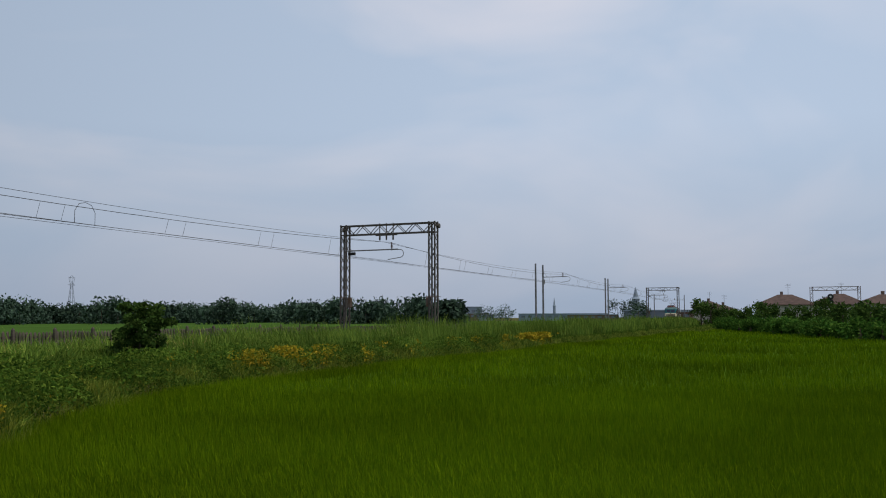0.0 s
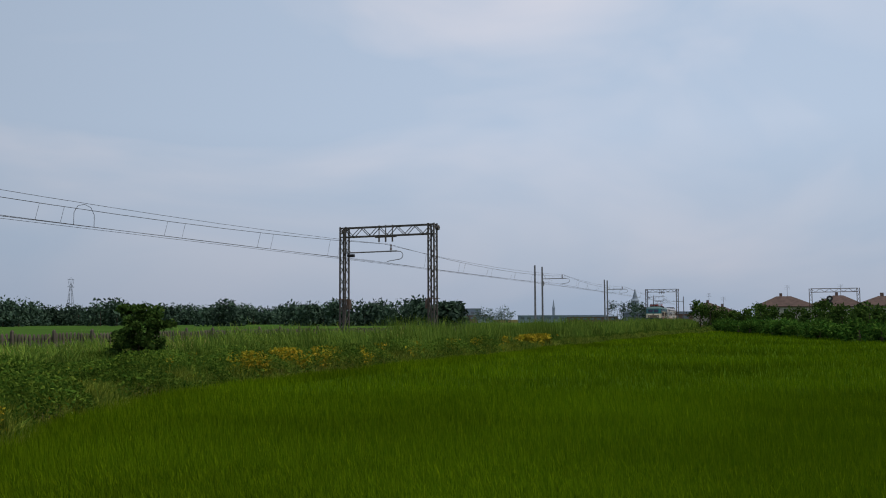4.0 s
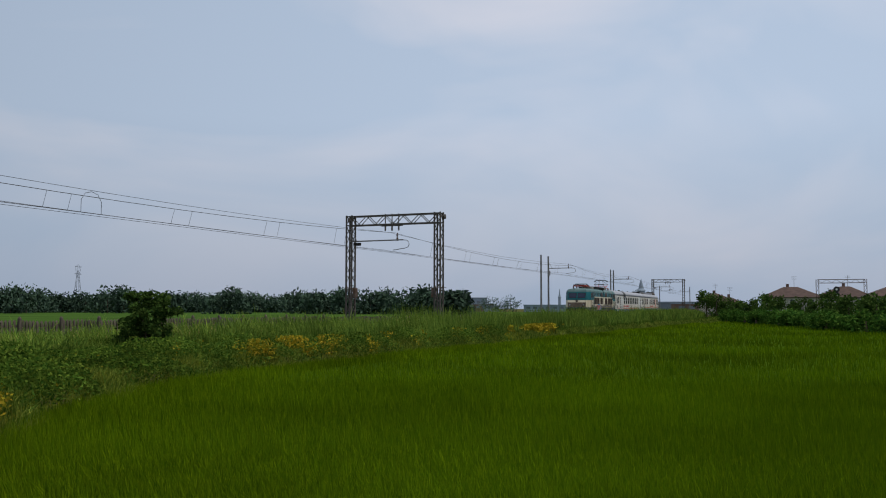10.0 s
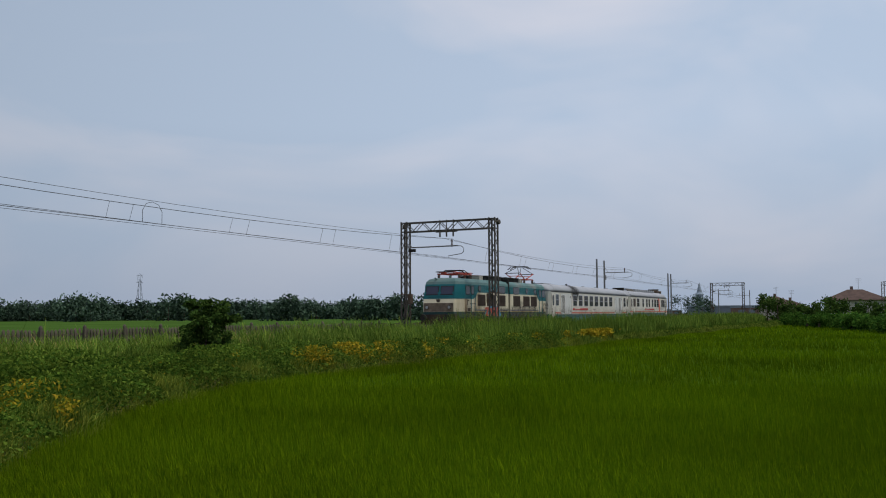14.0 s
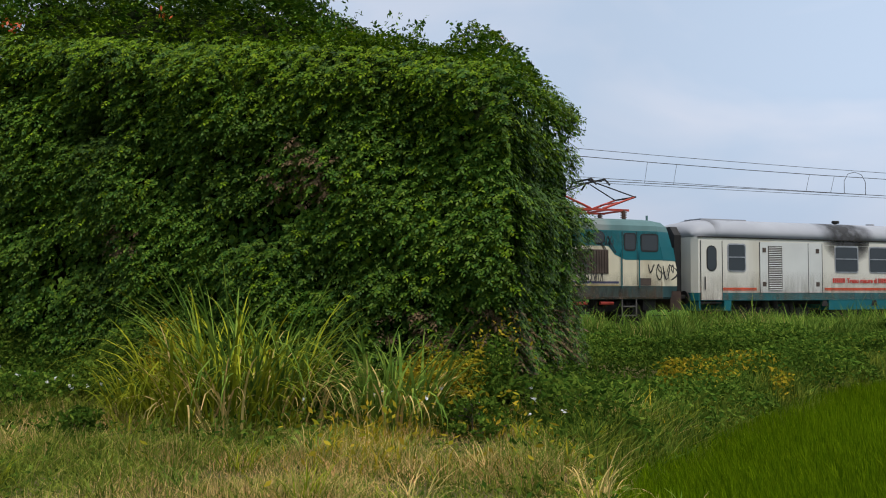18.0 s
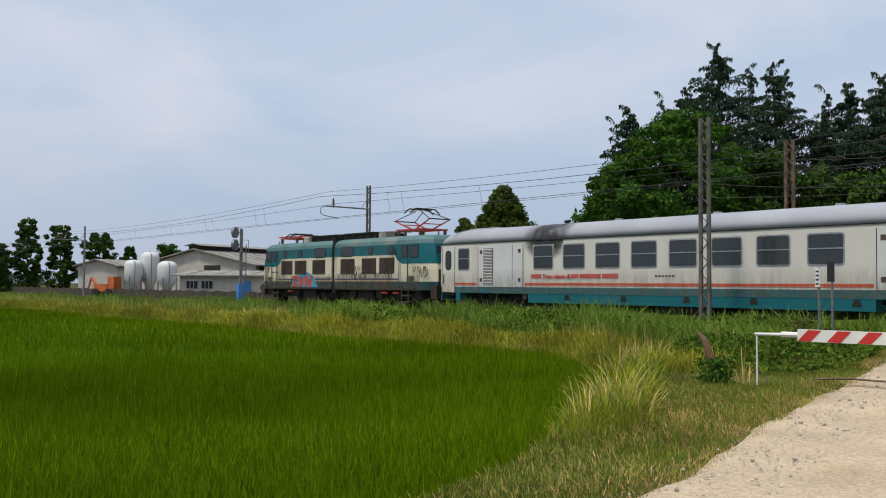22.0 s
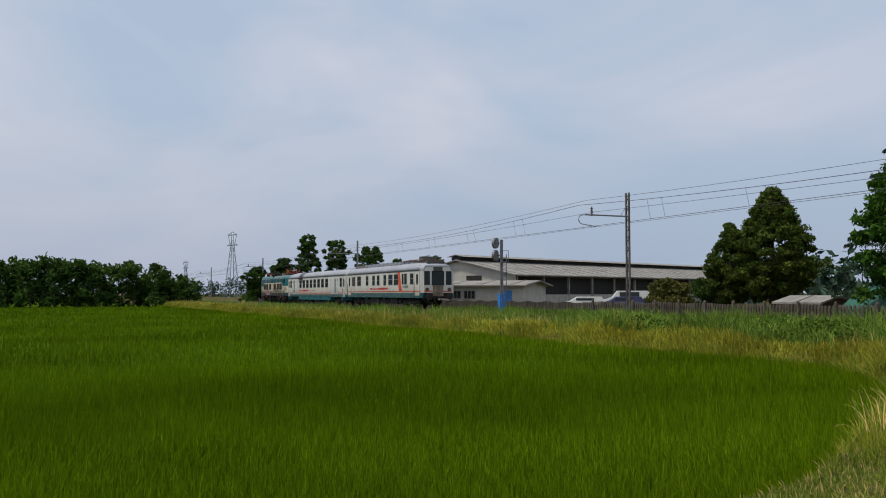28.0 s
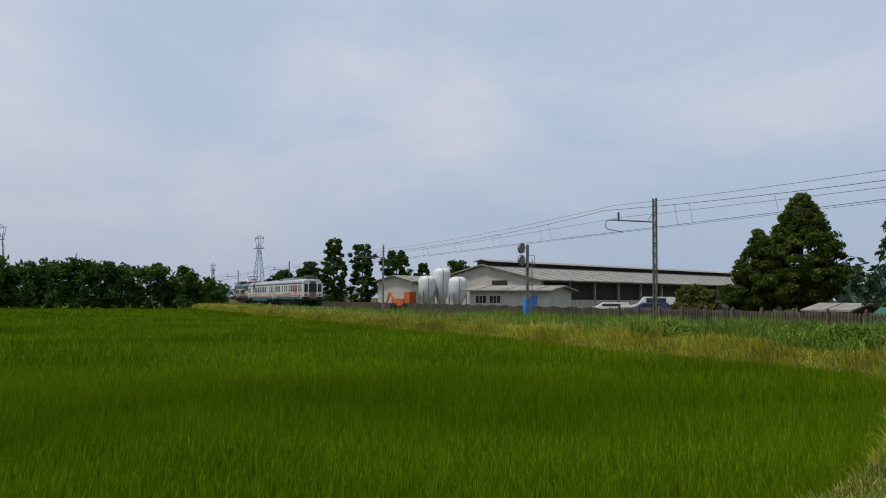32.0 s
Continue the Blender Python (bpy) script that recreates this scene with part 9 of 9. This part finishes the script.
# broad-leaved weeds where the ground is green
leafy = (RNG.uniform(0, 1, len(x)) < np.clip(0.7 - dry * 1.0 + 0.3 * n3, 0, 0.8) * 0.30)
leafy &= off_road > 0.3
lx, ly = x[leafy], y[leafy]
lz = ground_z(lx, ly) + RNG.uniform(0.03, 1.0, len(lx)) * (0.17 + 0.12 * n3[leafy]).clip(0.05, 0.35)
tagged(soup("broad_weeds", leaves(np.column_stack([lx, ly, lz]), 0.034, 0.3), 4, M["weed"]), "broad-leaved green weeds and bindweed on the waste ground", "weeds", kind="stuff")
gl = RNG.uniform(0, 1, len(x)) < goldy * 0.16
tagged(soup("yellow_leaves", leaves(np.column_stack([x[gl], y[gl], ground_z(x[gl], y[gl]) + RNG.uniform(0.1, 0.5, gl.sum())]), 0.045), 4, M["gold"]), "golden-yellow weed leaves", "weeds", kind="stuff")
arching(2.35, -15.7, 230, 0.8, 2.3, 0.036, "reed_clump", "reed", "tall arching reed clump before the climber", 1.15)
arching(2.0, -16.0, 240, 0.95, 1.9, 0.036, "reed_clump", "stalk", "yellowing arching leaves of the reed clump", 1.15)
arching(2.2, -16.3, 110, 0.95, 1.5, 0.026, "reed_clump", "straw", "dry hanging leaves round the reed clump", 1.4)
arching(1.3, -15.3, 130, 0.6, 1.2, 0.03, "reed_clump", "stalk", "yellowish low reeds beside the tall clump", 1.1)
arching(3.75, -16.9, 170, 0.6, 1.5, 0.038, "reed_clump", "reed", "smaller arching reed clump before the climber", 1.1)
arching(3.6, -17.1, 60, 0.5, 1.0, 0.03, "reed_clump", "straw", "dry hanging leaves round the smaller clump", 1.2)
for k in range(150):                                   # coarse tufts scattered about
    i = int(RNG.integers(0, len(x)))
    if off_road[i] > 0.8:
        arching(x[i], y[i], 34, 0.14, RNG.uniform(0.25, 0.6), 0.012, "grass_tuft", ("lawn", "reed", "stalk", "lawn", "straw")[k % 5], "coarse tuft of long grass", 0.9)

for k in range(190):
    rx_ = 7.5 + 45 * RNG.uniform(0, 1) ** 1.2 if k < 160 else RNG.uniform(42, 90)
    arching(rx_, float(bend(rx_)) - RNG.uniform(3.1, 6.6), 42, 0.5, RNG.uniform(1.1, 1.7) + (0.4 if k >= 160 else 0), 0.034 if k < 160 else 0.06, "reed_tuft", "reed", "broad arching reeds beside the track", 0.8)
for k in range(60):
    rx_ = -12.5 - 40 * RNG.uniform(0, 1) ** 1.3
    arching(rx_, -RNG.uniform(3.0, 7.2), 55, 0.45, RNG.uniform(0.8, 1.3), 0.028, "reed_tuft", "reed", "broad arching reeds beside the track", 0.8)

# field-side verge of the road: mown and dry by the gravel, tall yellow-green stalks by the rice
x, y, d = sector(330000, -178, -96, 3.4, 24)
off_road = road_near(x, y) - ROAD_HALF + 0.18 * ripple(x, y, 1.4, 43)
ok = (off_road > -0.32) & (x < road_mid(y)) & (y > edge_left(x) - 0.15) & (y < -5.0)
x, y, off_road = x[ok], y[ok], off_road[ok]
n1, n2 = ripple(x, y, 1.5, 11), ripple(x, y, 3.2, 12)
strip = np.clip((0.75 + 0.3 * n2 - (y - edge_left(x)) * 0.6) / 0.4, 0, 1) * np.clip((y + 21.5) / 2.0, 0.15, 1)
pick = RNG.uniform(0, 1, len(x))
kinds = np.where(pick < strip * np.clip(0.22 + 0.22 * n1, 0.04, 0.55), 2, np.where(pick > 1 - (1 - strip) * np.clip(0.16 + 0.26 * n2, 0.03, 0.55), 1, np.where(pick > np.where(y < -20.5, 0.86, 0.965), 3, 0)))
base_h = np.clip(0.13 + 0.04 * n2 + 0.11 * strip, 0.08, 0.5) * np.clip(off_road / 0.4, 0.3, 1)
kinds = np.where((off_road < 0.1) & (RNG.uniform(0, 1, len(x)) < 0.7), 1, kinds)
for k, m, nm, lb, f in ((0, "lawn", "verge_grass", "green grass on the road verge", 1.15), (1, "drybrown", "verge_dry_grass", "dry brown grass along the gravel", 0.9),
                        (2, "stalk", "verge_stalks", "tall yellow-green stalks between rice and road", 1.6), (3, "straw", "verge_straw", "pale dry stalks on the road verge", 1.6)):
    s_ = kinds == k
    tagged(soup(nm, blades(x[s_], y[s_], ground_z(x[s_], y[s_]) - 0.03, base_h[s_] * f, (0.014, 0.010, 0.011, 0.008)[k], 0.42, (-0.12, 0)), 3, M[m]), lb, "grass", kind="stuff")
tall_i = np.flatnonzero((strip > 0.8) & (np.hypot(x, y + 27.6) > 7.5))
for k in range(60):
    i = int(tall_i[RNG.integers(0, len(tall_i))])
    arching(x[i], y[i], 18, 0.16, RNG.uniform(0.5, 1.0), 0.014, "stalk_tuft", ("stalk", "straw", "reed")[k % 3], "tall arching tuft of yellow-green stalks", 0.7)
stump = thing("broken_stump", "broken brown tree stump in the verge with climbing leaves", "tree stump", pose(-9.75, -14.3, 0.0))
bm = new_bm()
loft(bm, [[(c[0] + math.cos(k * math.tau / 8) * r * (1 + 0.2 * math.sin(k * 3)), c[1] + math.sin(k * math.tau / 8) * r, c[2]) for k in range(8)] for c, r in
          (((0.12, 0, -0.1), 0.11), ((0.03, 0, 0.3), 0.075), ((-0.05, 0, 0.55), 0.06), ((-0.14, 0, 0.74), 0.055), ((-0.27, 0, 0.86), 0.02))])
part("trunk", bm, M["stumpwood"], stump)
sp = np.column_stack([RNG.normal(0.08, 0.14, 700), RNG.normal(0, 0.14, 700), RNG.uniform(0, 0.42, 700)])
tagged(soup("climbing_leaf_tuft", leaves(sp, 0.045), 4, M["leaf"], stump), kind="stuff")
arching(-9.4, -13.9, 16, 0.12, 0.8, 0.014, "dry_stalk_tuft", "straw", "pale dry stalks beside the stump", 0.8)

# creepers that run from the house over to the hut, leafy growth on the right bank and by the crossing
for nm, n_, x0, x1, y0, y1, h0, h1, m, sz in (("creeper_mound", 26000, -3.5, -0.6, -9.8, -5.2, 0.15, 1.7, "weed", 0.05), ("creeper_mound", 40000, -6.0, 1.2, -10.8, -7.0, 0.08, 1.15, "weed", 0.05), ("creeper_mound", 30000, -4.4, 1.6, -13.6, -7.4, 0.03, 0.5, "weed", 0.04),
                                              ("leafy_bank", 150000, 5.0, 26.0, -18.6, -4.6, 0.02, 0.60, "weed", 0.043), ("leafy_bank", 80000, 12.0, 52.0, -14.0, -6.0, 0.03, 0.72, "weed", 0.055),
                                              ("leafy_verge", 5000, -14.0, -9.2, -12.5, -6.5, 0.05, 0.6, "weed", 0.07), ("leafy_verge", 5000, -30.0, -12.0, -8.0, -4.0, 0.1, 0.8, "weed", 0.08)):
    x, y = RNG.uniform(x0, x1, n_), RNG.uniform(y0, y1, n_)
    ok = (road_near(x, y) > ROAD_HALF + 0.35)
    if nm == "leafy_bank":
        ok &= y > edge_right(x) - 0.25
    if nm == "leafy_verge":
        ok &= y > edge_left(x) + 0.9
    x, y = x[ok], y[ok]
    hump = np.clip(0.55 + 0.4 * ripple(x, y, 1.8, 21), 0, 1)
    z = ground_z(x, y) + h0 + (h1 - h0) * hump * RNG.uniform(0.02, 1.0, len(x)) ** 0.45 * np.clip((road_near(x, y) - ROAD_HALF) / 1.4, 0.2, 1)
    tagged(soup(nm, leaves(np.column_stack([x, y, z]), sz, 0.25), 4, M[m]), "low tangle of broad leaves covering the ground", "creeper", kind="stuff")
foot_u = RNG.uniform(0.12, 1.02, 26000)
foot_d = np.abs(RNG.normal(0, 0.55, 26000)) + 0.05
foot = A[None] + np.outer(foot_u, B - A) + wall_n[None] * foot_d[:, None]
foot_h = np.clip(0.95 - foot_d * 0.42 + 0.3 * ripple(foot[:, 0], foot[:, 1], 1.3, 51), 0.12, 1.2)
foot_z = ground_z(foot[:, 0], foot[:, 1]) + foot_h * RNG.uniform(0.15, 1.0, 26000) ** 0.6
gilt = (ripple(foot[:, 0], foot[:, 1], 1.0, 52) > 0.75) & (foot_u > 0.45)
for sel, m, lb in ((~gilt, "weed", "leafy weeds climbing against the foot of the climber"), (gilt, "gold", "golden-yellow leaves at the foot of the climber")):
    tagged(soup("foot_growth", leaves(np.column_stack([foot, foot_z])[sel], 0.036, 0.2), 4, M[m]), lb, "weeds", kind="stuff")
broadleaf("hut_creeper", -5.35, -7.3, 1.75, 0.75, 61, "weed", "leafy green creeper climbing the hut's corner", 2600, 0.05, 0.02, 34, shape="col", bare=0.02, z=0.2, category="creeper")
for bx_, by_, bh_, bw_, bm_ in ((-1.9, -15.6, 0.62, 1.0, "olive"), (-1.0, -16.3, 0.5, 0.8, "olive"), (-2.3, -14.5, 0.6, 0.9, "weed"), (0.3, -16.9, 0.42, 0.7, "weed"), (-0.5, -13.8, 0.5, 1.0, "weed"), (4.3, -18.0, 0.5, 0.9, "weed"), (-11.4, -8.6, 1.0, 1.6, "olive")):
    broadleaf("weed_bush", bx_, by_, bh_, bw_, int(90 + bx_ * 7), bm_, "low bushy weed in the rough grass", 1500, 0.035, 0.012, 40, bare=0.02, z=float(ground_z(bx_, by_)) - 0.05, category="bush")
# white bindweed flowers
fx, fy = np.concatenate([RNG.uniform(-2.4, 1.4, 34), RNG.uniform(2.6, 5.4, 12)]), np.concatenate([RNG.uniform(-15.5, -11.4, 34), RNG.uniform(-19.3, -16.8, 12)])
fp = np.column_stack([fx, fy, ground_z(fx, fy) + RNG.uniform(0.3, 0.5, len(fx))])
tagged(soup("white_flowers", leaves(np.repeat(fp, 5, 0) + RNG.normal(0, 0.012, (len(fx) * 5, 3)), 0.021), 4, M["petal"]), "scattered small white bindweed flowers", "flowers", kind="stuff")

# ragged grass and dry litter creeping in from both edges of the road
i_ = RNG.integers(0, len(path) - 60, 90000)
pe = np.array(path)
pd = np.gradient(pe, axis=0)
pd /= np.linalg.norm(pd, axis=1, keepdims=True)
sd = RNG.choice([-1.0, 1.0], 90000)
out_ = ROAD_HALF - 0.32 + np.abs(RNG.normal(0, 0.42, 90000))
ex, ey = pe[i_, 0] - pd[i_, 1] * sd * out_ + RNG.normal(0, 0.06, 90000), pe[i_, 1] + pd[i_, 0] * sd * out_ + RNG.normal(0, 0.06, 90000)
rag = ripple(ex, ey, 0.7, 61) * 0.5 + ripple(ex, ey, 2.0, 62) * 0.6
ok = (out_ > ROAD_HALF - 0.08 - 0.2 * rag) & (ey < -3.0) & (np.hypot(ex, ey + 27.6) > 3.4)
ex, ey, rag, out_ = ex[ok], ey[ok], rag[ok], out_[ok]
pick = RNG.uniform(0, 1, len(ex)) + 0.35 * rag
for lo_, hi_, m, nm, lb, tl, wd in ((-9, 0.62, "lawn", "edge_grass", "short green grass creeping over the road's edge", 0.11, 0.011), (0.62, 0.9, "drybrown", "edge_dry_grass", "dry brown grass at the road's edge", 0.09, 0.010), (0.9, 9, "straw", "edge_straw", "pale straw at the road's edge", 0.10, 0.008)):
    s_ = (pick >= lo_) & (pick < hi_)
    tagged(soup(nm, blades(ex[s_], ey[s_], ground_z(ex[s_], ey[s_]) + 0.01, tl * np.clip(0.6 + (out_[s_] - ROAD_HALF) * 1.2, 0.5, 1.5), wd, 0.8, simple=True), 3, M[m]), lb, "grass", kind="stuff")

# loose gravel and a cable across the road
gi = RNG.integers(0, len(path) - 50, 5200)
pa = np.array(path)[gi]
gx, gy = pa[:, 0] + RNG.uniform(-1.4, 1.4, 5200), pa[:, 1] + RNG.uniform(-0.5, 0.5, 5200)
gr = RNG.uniform(0.006, 0.02, 5200)[:, None]
gc = np.column_stack([gx, gy, ground_z(gx, gy) + 0.068])
ax = [gc + gr * np.array(v) for v in ((1, 0.2, 0), (-0.2, 1, 0), (-1, -0.1, 0), (0.1, -1, 0), (0, 0, 0.75))]
tris = np.stack([np.stack([ax[a], ax[(a + 1) % 4], ax[4]], 1) for a in range(4)], 1)
tagged(soup("gravel", tris[::2], 3, M["stone"]), "loose pale gravel scattered over the road", "gravel", kind="stuff")
tagged(soup("gravel", tris[1::2], 3, M["sleeper"]), "loose grey-brown gravel scattered over the road", "gravel", kind="stuff")
bm = new_bm()
cab = [(-8.3 + 3.0 * k / 12, -13.6 + 0.8 * k / 12 + 0.05 * math.sin(k * 1.1)) for k in range(13)]
line(bm, [(cx_, cy_, float(ground_z(cx_, cy_)) + 0.088) for cx_, cy_ in cab], 0.016, seg=5)
tagged(part("ground_cable", bm, M["rust"]), "thin dark cable lying across the gravel road", "cable")

# loose stones on the road
st = bpy.data.meshes.new("stone")
bm = new_bm()
bmesh.ops.create_icosphere(bm, subdivisions=1, radius=1.0)
for v in bm.verts:
    v.co *= 1 + 0.3 * noise.noise(v.co * 2)
    v.co.z *= 0.6
bm.to_mesh(st)
bm.free()
st.materials.append(M["stone"])
rng = random.Random(9)
for k in range(240):
    i = rng.randrange(0, len(path) - 50)
    x, y = path[i]
    x, y = x + rng.uniform(-1.25, 1.25), y + rng.uniform(-0.4, 0.4)
    s = new("stone", st)
    s.parent = road
    r = rng.uniform(0.012, 0.035)
    s.location = (x, y, float(ground_z(x, y)) + 0.062 + r * 0.3)
    s.scale, s.rotation_euler = (r, r * rng.uniform(0.7, 1.2), r), (0, 0, rng.uniform(0, 6))

motions()
